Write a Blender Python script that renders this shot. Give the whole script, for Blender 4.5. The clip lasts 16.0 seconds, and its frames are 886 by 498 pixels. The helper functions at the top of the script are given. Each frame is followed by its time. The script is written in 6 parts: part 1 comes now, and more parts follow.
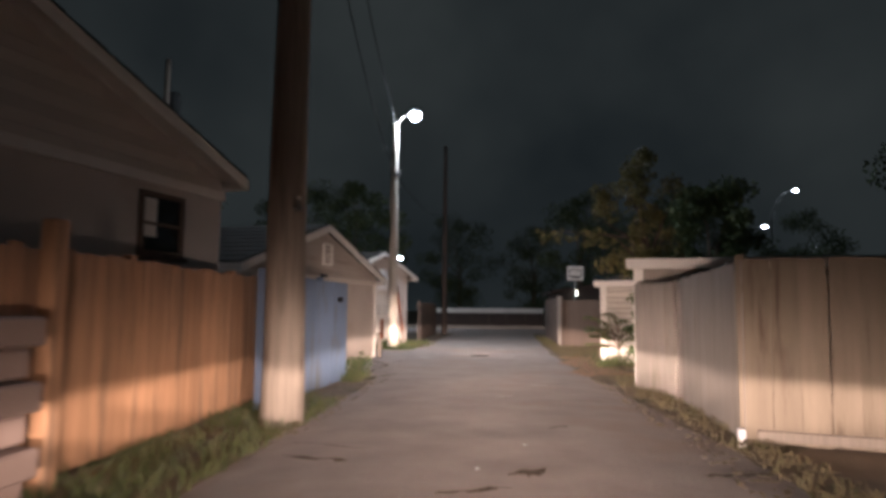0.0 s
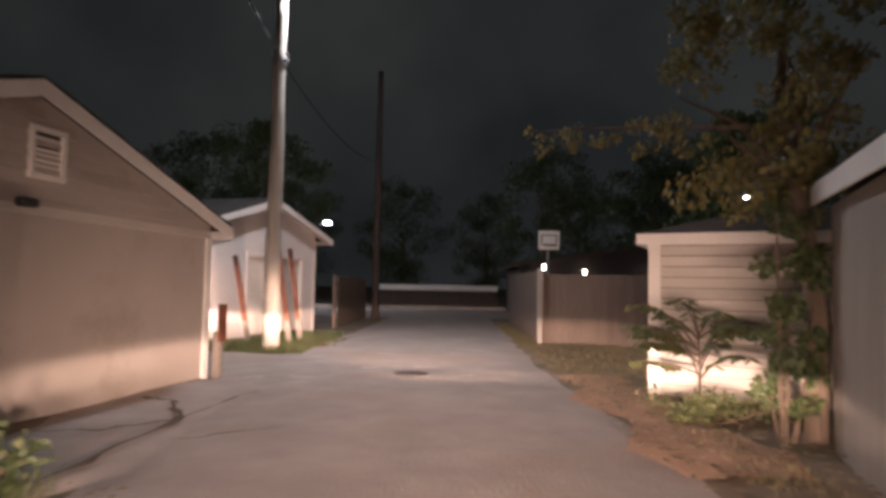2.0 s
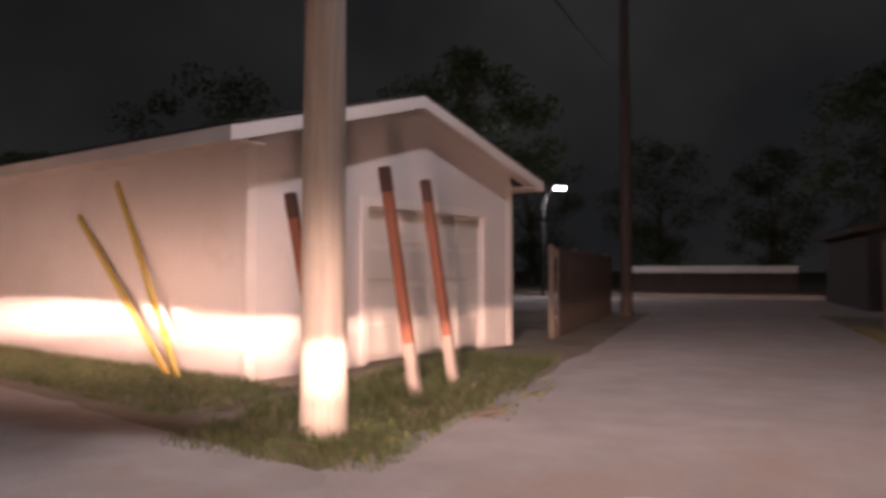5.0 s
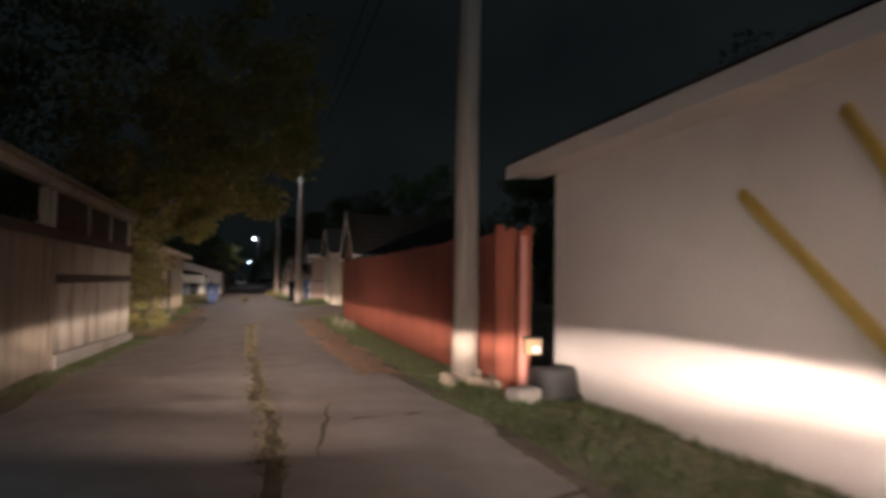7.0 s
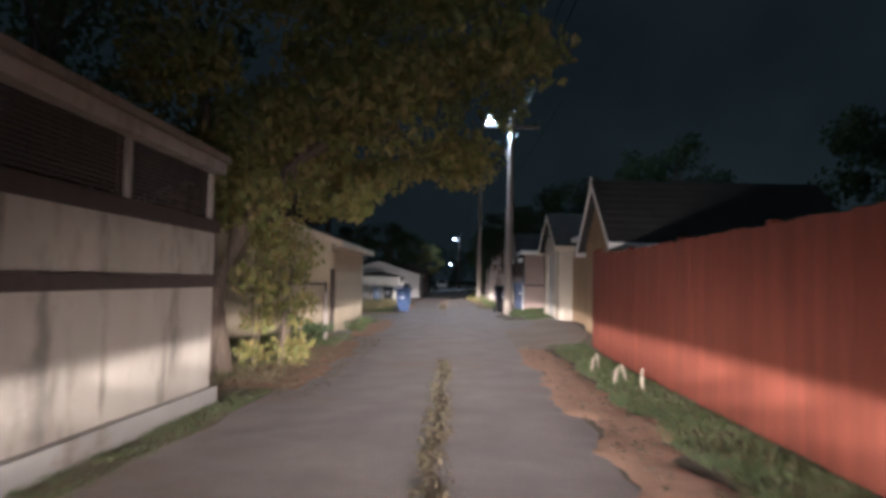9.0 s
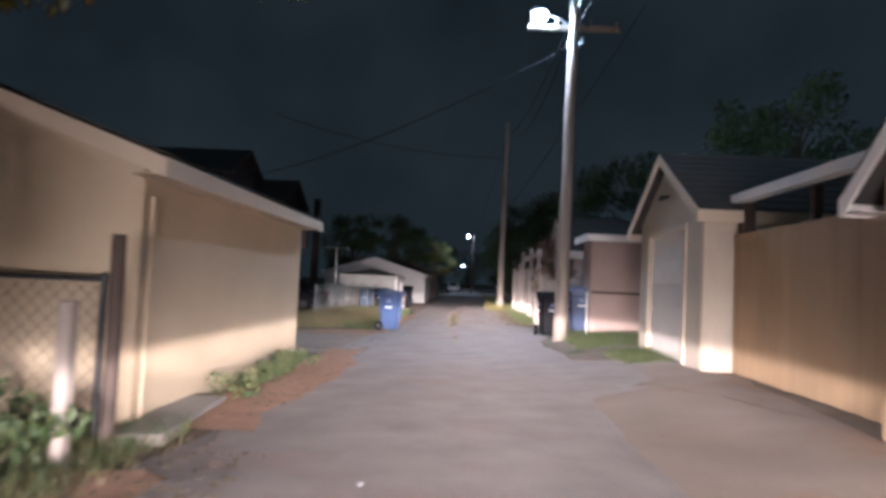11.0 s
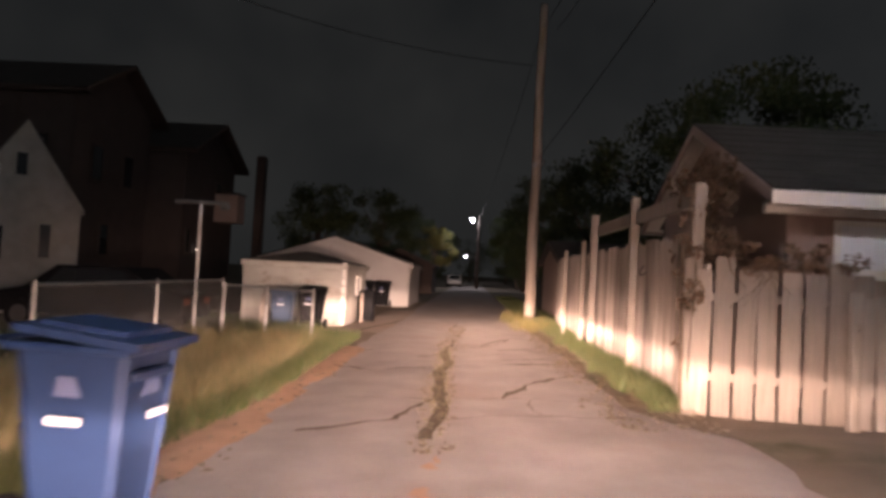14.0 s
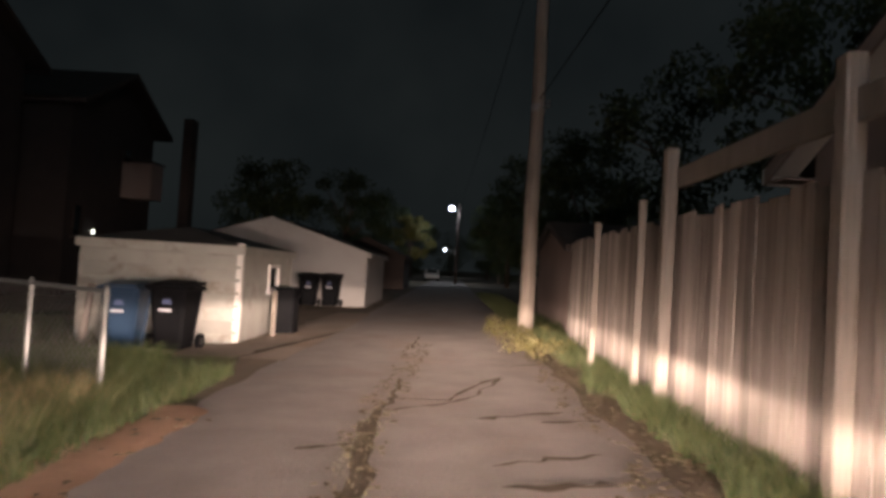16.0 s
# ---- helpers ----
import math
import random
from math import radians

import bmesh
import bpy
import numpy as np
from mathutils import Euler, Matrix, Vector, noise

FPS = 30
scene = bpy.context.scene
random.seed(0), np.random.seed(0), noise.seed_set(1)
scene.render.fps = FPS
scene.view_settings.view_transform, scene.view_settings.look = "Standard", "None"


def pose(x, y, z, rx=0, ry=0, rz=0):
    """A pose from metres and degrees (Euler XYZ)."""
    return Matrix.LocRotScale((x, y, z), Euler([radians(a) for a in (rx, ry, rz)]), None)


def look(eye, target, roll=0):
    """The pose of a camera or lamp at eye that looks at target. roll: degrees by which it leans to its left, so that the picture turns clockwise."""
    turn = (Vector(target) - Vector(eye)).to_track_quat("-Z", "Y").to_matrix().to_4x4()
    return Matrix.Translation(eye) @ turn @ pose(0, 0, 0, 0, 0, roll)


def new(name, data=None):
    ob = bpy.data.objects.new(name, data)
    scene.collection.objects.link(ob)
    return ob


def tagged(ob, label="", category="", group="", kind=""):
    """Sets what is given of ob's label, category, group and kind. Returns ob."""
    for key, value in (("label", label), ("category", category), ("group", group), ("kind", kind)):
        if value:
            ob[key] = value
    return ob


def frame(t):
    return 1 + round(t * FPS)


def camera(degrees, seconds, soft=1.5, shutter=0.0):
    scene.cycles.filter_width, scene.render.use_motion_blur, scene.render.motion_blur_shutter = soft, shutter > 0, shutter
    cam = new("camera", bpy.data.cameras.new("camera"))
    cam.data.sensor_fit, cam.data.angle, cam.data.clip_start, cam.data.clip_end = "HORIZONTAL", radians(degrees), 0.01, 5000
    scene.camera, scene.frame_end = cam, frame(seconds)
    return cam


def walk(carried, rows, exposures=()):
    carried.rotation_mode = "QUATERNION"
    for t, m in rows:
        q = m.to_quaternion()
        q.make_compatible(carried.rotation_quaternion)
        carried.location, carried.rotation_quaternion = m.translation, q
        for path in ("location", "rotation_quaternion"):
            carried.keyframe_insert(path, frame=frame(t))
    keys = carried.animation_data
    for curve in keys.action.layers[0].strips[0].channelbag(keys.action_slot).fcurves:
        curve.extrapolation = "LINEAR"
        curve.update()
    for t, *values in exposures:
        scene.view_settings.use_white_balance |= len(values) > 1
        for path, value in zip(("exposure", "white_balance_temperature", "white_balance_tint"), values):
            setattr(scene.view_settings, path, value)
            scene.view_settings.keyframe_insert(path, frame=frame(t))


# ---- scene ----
cam = camera(66.5, 16.0, 3.6, 0.4)
PATH = [
    (0, (4.114, 0.246, 1.241), (3.751, 2.204, 1.423), 0.5),
    (0.5, (3.873, 2.332, 1.283), (3.61, 4.307, 1.453), 0.5),
    (1, (3.628, 4.626, 1.313), (3.397, 6.606, 1.471), 0.8),
    (1.5, (3.393, 6.748, 1.304), (3.173, 8.732, 1.439), 0.9),
    (2, (3.205, 8.92, 1.286), (2.993, 10.905, 1.401), 1.1),
    (2.5, (3.038, 10.939, 1.293), (2.838, 12.926, 1.388), 1.5),
    (3, (2.9, 12.944, 1.284), (2.704, 14.933, 1.37), 1.6),
    (3.2, (2.736, 13.664, 1.25), (2.551, 15.653, 1.334), 1.5),
    (5.3, (0.978, 18.46, 1.172), (-0.105, 20.141, 1.22), -0.3),
    (5.5, (0.649, 18.739, 1.237), (-0.548, 20.341, 1.272), -0.5),
    (6, (-0.675, 19.302, 1.311), (-2.15, 20.652, 1.353), 0.1),
    (6.5, (-2.047, 19.742, 1.223), (-3.739, 20.805, 1.306), 0.1),
    (7, (-3.572, 20.094, 1.24), (-5.417, 20.86, 1.334), 0.8),
    (7.5, (-5.461, 20.419, 1.298), (-7.397, 20.911, 1.392), 1.2),
    (8, (-7.393, 20.696, 1.268), (-9.366, 21.007, 1.362), 1.2),
    (8.5, (-9.695, 20.954, 1.257), (-11.68, 21.176, 1.352), 1.4),
    (8.7, (-10.655, 21.073, 1.269), (-12.642, 21.281, 1.362), 1.2),
    (11, (-22.73, 22.388, 1.208), (-24.721, 22.555, 1.307), 2.6),
    (11.5, (-25.322, 22.661, 1.262), (-27.313, 22.824, 1.359), 2.7),
    (12, (-27.883, 22.946, 1.306), (-29.875, 23.101, 1.395), 2.8),
    (12.5, (-30.335, 23.193, 1.305), (-32.327, 23.35, 1.394), 3.1),
    (13, (-32.777, 23.457, 1.299), (-34.769, 23.613, 1.389), 3.3),
    (13.5, (-35.081, 23.76, 1.296), (-37.073, 23.917, 1.38), 3.2),
    (14, (-37.442, 24.049, 1.295), (-39.434, 24.21, 1.37), 3.1),
    (14.5, (-39.724, 24.333, 1.282), (-41.715, 24.503, 1.354), 3.3),
    (15, (-41.459, 24.589, 1.236), (-43.449, 24.773, 1.309), 3.3),
    (15.5, (-42.823, 24.843, 1.241), (-44.812, 25.039, 1.307), 3.3),
    (16, (-43.888, 25.064, 1.229), (-45.875, 25.282, 1.291), 3.5),
]
# The film's own exposure and white balance drift along the way: seconds, stops, kelvin, tint.
FILM = [(0, 0.05, 6000, 5), (1, 0.05, 5800, 6), (1.5, 0.0, 6500, 12), (2, 0.0, 6700, 14), (2.5, -0.12, 6700, 10), (3.2, -0.28, 6800, 14), (5.3, -0.42, 7000, 26), (6, -1.12, 6200, 9), (6.5, -1.55, 5700, -3), (7, -1.2, 5700, -3), (7.5, -0.95, 5750, -5), (8.0, -0.75, 4880, -7), (8.7, -0.52, 4750, -7), (11, 0.35, 4850, 0), (11.5, 0.1, 5600, 4), (12, 0.0, 6150, 5), (12.5, -0.02, 6350, 9), (13.5, 0.26, 6900, 17), (14.5, 0.22, 6800, 20), (15, 0.02, 6350, 14), (16, -0.5, 6050, 3)]
walk(cam, [(t, look(eye, target, roll)) for t, eye, target, roll in PATH], FILM)

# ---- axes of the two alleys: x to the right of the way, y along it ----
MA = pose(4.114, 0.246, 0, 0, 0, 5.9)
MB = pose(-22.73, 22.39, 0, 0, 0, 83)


def clamp(v, a, b):
    return max(a, min(b, v))


def gz(bx, by):
    """Height of the ground in the second alley's frame: it falls gently to one side."""
    w = clamp((by + 12) / 12, 0, 1)
    w = w * w * (3 - 2 * w)
    bank = 0.17 * clamp((bx - 1.9) / 1.2, 0, 1) * clamp((by - 1) / 3, 0, 1) * clamp((22 - by) / 3, 0, 1)
    return w * (-0.1 + 0.03 * clamp(bx, -8, 8)) + bank


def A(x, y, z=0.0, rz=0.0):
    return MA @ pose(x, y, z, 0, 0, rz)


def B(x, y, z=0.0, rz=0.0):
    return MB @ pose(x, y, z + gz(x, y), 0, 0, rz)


# ---- night sky, lamps ----
world = bpy.data.worlds.new("night_sky")
scene.world = world
world.use_nodes = True
wn, wl = world.node_tree.nodes, world.node_tree.links
wn.clear()
w_out, w_bg = wn.new("ShaderNodeOutputWorld"), wn.new("ShaderNodeBackground")
w_tc, w_no, w_ra = wn.new("ShaderNodeTexCoord"), wn.new("ShaderNodeTexNoise"), wn.new("ShaderNodeValToRGB")
w_no.inputs["Scale"].default_value, w_no.inputs["Detail"].default_value = 2.2, 4
w_ra.color_ramp.elements[0].position, w_ra.color_ramp.elements[1].position = 0.3, 0.75
w_ra.color_ramp.elements[0].color = (0.32, 0.40, 0.46, 1)
w_ra.color_ramp.elements[1].color = (1.12, 1.22, 1.2, 1)
wl.new(w_tc.outputs["Generated"], w_no.inputs["Vector"])
wl.new(w_no.outputs["Fac"], w_ra.inputs["Fac"])
# the sky's colour is scaled up towards +y
w_sep, w_glow, w_mul = wn.new("ShaderNodeSeparateXYZ"), wn.new("ShaderNodeMapRange"), wn.new("ShaderNodeVectorMath")
wl.new(w_tc.outputs["Generated"], w_sep.inputs[0])
wl.new(w_sep.outputs["Y"], w_glow.inputs["Value"])
w_glow.inputs["From Min"].default_value, w_glow.inputs["From Max"].default_value = 0.2, 0.95
w_glow.inputs["To Min"].default_value, w_glow.inputs["To Max"].default_value = 0.95, 1.55
w_mul.operation = "SCALE"
wl.new(w_ra.outputs["Color"], w_mul.inputs[0])
wl.new(w_glow.outputs[0], w_mul.inputs["Scale"])
wl.new(w_mul.outputs[0], w_bg.inputs["Color"])
w_bg.inputs["Strength"].default_value = 0.018
wl.new(w_bg.outputs["Background"], w_out.inputs["Surface"])


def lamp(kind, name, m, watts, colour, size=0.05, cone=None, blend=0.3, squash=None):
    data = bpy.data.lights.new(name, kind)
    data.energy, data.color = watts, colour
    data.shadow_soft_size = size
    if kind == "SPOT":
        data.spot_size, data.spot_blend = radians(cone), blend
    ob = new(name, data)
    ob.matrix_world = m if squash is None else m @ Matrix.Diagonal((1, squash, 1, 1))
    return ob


# Fixed spots added along the drive, all lit at once, for the car's moving low beams: a flat beam with a sharp top and
# the wide spill round it.
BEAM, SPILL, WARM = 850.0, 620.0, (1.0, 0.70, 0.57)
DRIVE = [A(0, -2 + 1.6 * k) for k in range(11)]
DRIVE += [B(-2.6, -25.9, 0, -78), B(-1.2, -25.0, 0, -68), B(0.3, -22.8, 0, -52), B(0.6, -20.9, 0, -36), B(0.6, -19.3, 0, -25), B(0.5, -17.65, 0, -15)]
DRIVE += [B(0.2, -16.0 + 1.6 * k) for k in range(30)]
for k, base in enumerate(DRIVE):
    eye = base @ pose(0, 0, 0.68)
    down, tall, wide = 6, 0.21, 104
    # power and aim are tuned by stretch, to brighten or dim what stands there
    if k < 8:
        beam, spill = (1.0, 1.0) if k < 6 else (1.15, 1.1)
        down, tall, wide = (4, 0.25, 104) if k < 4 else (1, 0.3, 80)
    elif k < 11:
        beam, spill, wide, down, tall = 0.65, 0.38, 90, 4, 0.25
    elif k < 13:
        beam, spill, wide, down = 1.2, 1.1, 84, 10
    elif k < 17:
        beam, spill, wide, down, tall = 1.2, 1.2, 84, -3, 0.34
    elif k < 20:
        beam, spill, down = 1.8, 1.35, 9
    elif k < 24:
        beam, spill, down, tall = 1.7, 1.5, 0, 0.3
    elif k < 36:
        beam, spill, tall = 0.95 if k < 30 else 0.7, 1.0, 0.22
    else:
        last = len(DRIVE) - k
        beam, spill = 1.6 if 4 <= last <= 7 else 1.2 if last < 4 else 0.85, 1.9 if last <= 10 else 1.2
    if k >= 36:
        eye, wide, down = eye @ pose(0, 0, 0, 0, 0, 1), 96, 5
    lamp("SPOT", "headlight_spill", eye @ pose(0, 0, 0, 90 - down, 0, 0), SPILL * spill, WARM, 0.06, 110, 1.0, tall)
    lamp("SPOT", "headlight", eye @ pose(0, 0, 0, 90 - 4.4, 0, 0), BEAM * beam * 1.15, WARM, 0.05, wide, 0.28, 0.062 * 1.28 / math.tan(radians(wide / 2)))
    # added narrow spot that brightens the foot of the clapboard shed
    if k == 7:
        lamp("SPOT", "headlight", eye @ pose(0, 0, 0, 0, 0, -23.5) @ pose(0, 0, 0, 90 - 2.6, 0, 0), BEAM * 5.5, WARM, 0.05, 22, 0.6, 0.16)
    # added narrow spot that brightens the posts of the long board fence
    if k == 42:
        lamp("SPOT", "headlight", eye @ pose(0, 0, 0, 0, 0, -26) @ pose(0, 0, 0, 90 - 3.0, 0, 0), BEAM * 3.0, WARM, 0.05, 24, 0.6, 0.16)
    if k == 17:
        # added narrow spot that brightens the pole and the red fence, low down
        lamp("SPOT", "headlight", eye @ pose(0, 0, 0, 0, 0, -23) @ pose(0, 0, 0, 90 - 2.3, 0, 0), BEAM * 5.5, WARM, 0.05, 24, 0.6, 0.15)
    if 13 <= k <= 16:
        # added spots for the brightest part of the low beams, swung at the garage wall
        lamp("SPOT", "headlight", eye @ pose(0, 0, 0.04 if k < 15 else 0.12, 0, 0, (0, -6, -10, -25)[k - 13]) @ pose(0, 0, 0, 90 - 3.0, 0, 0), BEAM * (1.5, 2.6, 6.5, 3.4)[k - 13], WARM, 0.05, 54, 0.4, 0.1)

# ---- materials ----
def nodes_of(name):
    m = bpy.data.materials.new(name)
    m.use_nodes = True
    return m, m.node_tree.nodes, m.node_tree.links, m.node_tree.nodes["Principled BSDF"]


def surface(name, colour, colour2=None, rough=0.85, scale=3.0, fine=60.0, bump=0.15, stretch=(1, 1, 1), metal=0.0, vary=0.0, dirt=None, dirt_scale=0.7, dirt_at=0.55, spec=0.3):
    """A paint, wood, stone or earth: two noises mix two colours, a third adds stains; fine bump; pieces differ by a random value."""
    m, n, l, bsdf = nodes_of(name)
    colour2 = colour2 or tuple(c * 0.72 for c in colour)
    tc, mp = n.new("ShaderNodeTexCoord"), n.new("ShaderNodeMapping")
    mp.inputs["Scale"].default_value = stretch
    l.new(tc.outputs["Object"], mp.inputs["Vector"])
    info = n.new("ShaderNodeObjectInfo")
    add = n.new("ShaderNodeVectorMath")
    add.operation = "MULTIPLY_ADD"
    comb = n.new("ShaderNodeCombineXYZ")
    for k in range(3):
        l.new(info.outputs["Random"], comb.inputs[k])
    l.new(comb.outputs[0], add.inputs[0])
    add.inputs[1].default_value = (17, 23, 31)
    l.new(mp.outputs[0], add.inputs[2])
    big, small = n.new("ShaderNodeTexNoise"), n.new("ShaderNodeTexNoise")
    big.inputs["Scale"].default_value, big.inputs["Detail"].default_value = scale, 5
    small.inputs["Scale"].default_value, small.inputs["Detail"].default_value = fine, 3
    l.new(add.outputs[0], big.inputs["Vector"])
    l.new(add.outputs[0], small.inputs["Vector"])
    mixf = n.new("ShaderNodeMath")
    mixf.operation = "MULTIPLY_ADD"
    l.new(small.outputs["Fac"], mixf.inputs[0])
    mixf.inputs[1].default_value = 0.45
    sub = n.new("ShaderNodeMath")
    sub.operation = "MULTIPLY_ADD"
    l.new(big.outputs["Fac"], sub.inputs[0])
    sub.inputs[1].default_value, sub.inputs[2].default_value = 1.5, -0.45
    l.new(sub.outputs[0], mixf.inputs[2])
    mixf.use_clamp = True
    mix = n.new("ShaderNodeMix")
    mix.data_type = "RGBA"
    l.new(mixf.outputs[0], mix.inputs["Factor"])
    mix.inputs["A"].default_value, mix.inputs["B"].default_value = (*colour2, 1), (*colour, 1)
    last = mix.outputs["Result"]
    if dirt:
        d, ramp, mx = n.new("ShaderNodeTexNoise"), n.new("ShaderNodeValToRGB"), n.new("ShaderNodeMix")
        d.inputs["Scale"].default_value, d.inputs["Detail"].default_value, d.inputs["Roughness"].default_value = dirt_scale, 6, 0.65
        l.new(add.outputs[0], d.inputs["Vector"])
        ramp.color_ramp.elements[0].position, ramp.color_ramp.elements[1].position = dirt_at, dirt_at + 0.14
        l.new(d.outputs["Fac"], ramp.inputs["Fac"])
        mx.data_type = "RGBA"
        l.new(ramp.outputs["Color"], mx.inputs["Factor"])
        l.new(last, mx.inputs["A"])
        mx.inputs["B"].default_value = (*dirt, 1)
        last = mx.outputs["Result"]
    if vary:
        hsv, mm = n.new("ShaderNodeHueSaturation"), n.new("ShaderNodeMapRange")
        l.new(info.outputs["Random"], mm.inputs["Value"])
        mm.inputs["To Min"].default_value, mm.inputs["To Max"].default_value = 1 - vary, 1 + vary
        l.new(mm.outputs[0], hsv.inputs["Value"])
        l.new(last, hsv.inputs["Color"])
        last = hsv.outputs["Color"]
    l.new(last, bsdf.inputs["Base Color"])
    bsdf.inputs["Roughness"].default_value, bsdf.inputs["Metallic"].default_value = rough, metal
    bsdf.inputs["Specular IOR Level"].default_value = spec
    if bump:
        b = n.new("ShaderNodeBump")
        b.inputs["Strength"].default_value, b.inputs["Distance"].default_value = bump, 0.02
        l.new(mixf.outputs[0], b.inputs["Height"])
        l.new(b.outputs[0], bsdf.inputs["Normal"])
    return m


def leafy(name, c1, c2, c3, thin=0.25):
    m, n, l, bsdf = nodes_of(name)
    geo, ramp = n.new("ShaderNodeNewGeometry"), n.new("ShaderNodeValToRGB")
    ramp.color_ramp.elements[0].color, ramp.color_ramp.elements[1].color = (*c1, 1), (*c3, 1)
    e = ramp.color_ramp.elements.new(0.5)
    e.color = (*c2, 1)
    l.new(geo.outputs["Random Per Island"], ramp.inputs["Fac"])
    l.new(ramp.outputs["Color"], bsdf.inputs["Base Color"])
    bsdf.inputs["Roughness"].default_value = 0.6
    tr, mx = n.new("ShaderNodeBsdfTranslucent"), n.new("ShaderNodeMixShader")
    l.new(ramp.outputs["Color"], tr.inputs["Color"])
    mx.inputs["Fac"].default_value = thin
    out = n["Material Output"]
    l.new(bsdf.outputs[0], mx.inputs[1])
    l.new(tr.outputs[0], mx.inputs[2])
    l.new(mx.outputs[0], out.inputs["Surface"])
    return m


def glow(name, colour, strength):
    m, n, l, bsdf = nodes_of(name)
    bsdf.inputs["Base Color"].default_value = (*colour, 1)
    bsdf.inputs["Emission Color"].default_value = (*colour, 1)
    bsdf.inputs["Emission Strength"].default_value = strength
    return m


GRAIN = (14, 14, 0.8)
M_ROAD = surface("worn_asphalt", (0.40, 0.343, 0.314), (0.268, 0.228, 0.207), 0.92, 2.0, 38, 0.9, dirt=(0.325, 0.255, 0.217), dirt_scale=0.55, dirt_at=0.54)
M_CONC = surface("old_concrete", (0.34, 0.31, 0.28), (0.24, 0.22, 0.2), 0.9, 1.5, 80, 0.3, dirt=(0.15, 0.11, 0.08), dirt_scale=0.8)
M_EARTH = surface("earth_and_litter", (0.25, 0.195, 0.145), (0.15, 0.117, 0.085), 0.95, 1.6, 45, 0.9, dirt=(0.085, 0.085, 0.042), dirt_scale=0.7, dirt_at=0.54)
M_DRIVE = surface("dirty_concrete_drive", (0.37, 0.295, 0.24), (0.27, 0.215, 0.172), 0.92, 1.2, 60, 0.6, dirt=(0.31, 0.215, 0.155), dirt_scale=0.7, dirt_at=0.54)
M_LITTER = surface("orange_leaf_dirt", (0.47, 0.29, 0.195), (0.33, 0.205, 0.135), 0.95, 5, 60, 0.9)
M_WEEDBED = surface("dirt_joint", (0.15, 0.112, 0.078), (0.075, 0.057, 0.042), 0.95, 6, 70, 0.9)
M_STUCCO = surface("pale_stucco", (0.55, 0.508, 0.48), (0.48, 0.437, 0.412), 0.9, 1.2, 120, 0.25, dirt=(0.43, 0.37, 0.33), dirt_scale=0.5, dirt_at=0.6)
M_PALEGREY = surface("pale_grey_stucco", (0.42, 0.40, 0.38), (0.35, 0.33, 0.31), 0.9, 1.2, 90, 0.2, dirt=(0.30, 0.275, 0.25), dirt_scale=0.6, dirt_at=0.58)
M_TAN = surface("tan_stucco", (0.50, 0.41, 0.285), (0.43, 0.35, 0.24), 0.9, 1.0, 120, 0.25, dirt=(0.37, 0.28, 0.19), dirt_scale=0.4, dirt_at=0.62)
M_SIDING = surface("white_siding", (0.55, 0.51, 0.46), (0.46, 0.42, 0.38), 0.6, 1.5, 60, 0.08, vary=0.12, dirt=(0.42, 0.37, 0.31), dirt_scale=1.2, dirt_at=0.62)
M_TRIM = surface("white_trim_paint", (0.74, 0.71, 0.67), (0.62, 0.59, 0.55), 0.55, 3, 70, 0.1, vary=0.05)
M_PALETRIM = surface("pale_stucco_coloured_trim", (0.60, 0.545, 0.50), (0.52, 0.465, 0.43), 0.75, 2, 70, 0.12, dirt=(0.42, 0.37, 0.33), dirt_scale=1.2, dirt_at=0.62)
M_OLDPOST = surface("weathered_white_post", (0.29, 0.247, 0.212), (0.185, 0.157, 0.135), 0.9, 3, 26, 0.4, (14, 14, 0.8), vary=0.12, dirt=(0.18, 0.15, 0.12), dirt_scale=1.6, dirt_at=0.55)
M_PALESTREAK = surface("pale_streak_concrete", (0.60, 0.55, 0.50), (0.48, 0.43, 0.39), 0.85, 6, 80, 0.3)
# darker backing colour paints the shade lines under the siding boards
M_JOINT = surface("lap_shade_backing", (0.29, 0.25, 0.21), (0.2, 0.17, 0.14), 0.9, 3, 50, 0.2)
M_PANEL = surface("stained_pale_plywood", (0.37, 0.325, 0.27), (0.27, 0.23, 0.19), 0.85, 1.1, 50, 0.12, (1.6, 1.6, 0.6), vary=0.06, dirt=(0.17, 0.145, 0.12), dirt_scale=1.3, dirt_at=0.5)
M_TANTRIM = surface("tan_painted_trim", (0.56, 0.47, 0.36), (0.48, 0.40, 0.30), 0.7, 2, 70, 0.1, dirt=(0.40, 0.32, 0.23), dirt_scale=1.2, dirt_at=0.62)
M_CREAMSIDE = surface("cream_painted_siding", (0.46, 0.405, 0.325), (0.38, 0.33, 0.265), 0.8, 1.5, 60, 0.12, dirt=(0.33, 0.28, 0.22), dirt_scale=1.0, dirt_at=0.58)
M_WHITEWASH = surface("stained_whitewash", (0.42, 0.405, 0.365), (0.31, 0.30, 0.265), 0.9, 2.0, 50, 0.3, vary=0.12, dirt=(0.25, 0.225, 0.19), dirt_scale=1.6, dirt_at=0.54)
# paler copy of the pole wood, with lamplight put into its colour
M_PALEPOLE = surface("lamplit_weathered_pole", (0.43, 0.395, 0.345), (0.29, 0.265, 0.23), 0.9, 2.5, 22, 0.6, (10, 10, 0.5), dirt=(0.2, 0.17, 0.14), dirt_scale=1.0, dirt_at=0.6)
M_ROOF = surface("dark_shingles", (0.06, 0.055, 0.05), (0.035, 0.033, 0.03), 0.95, 2, 40, 0.6, vary=0.1)
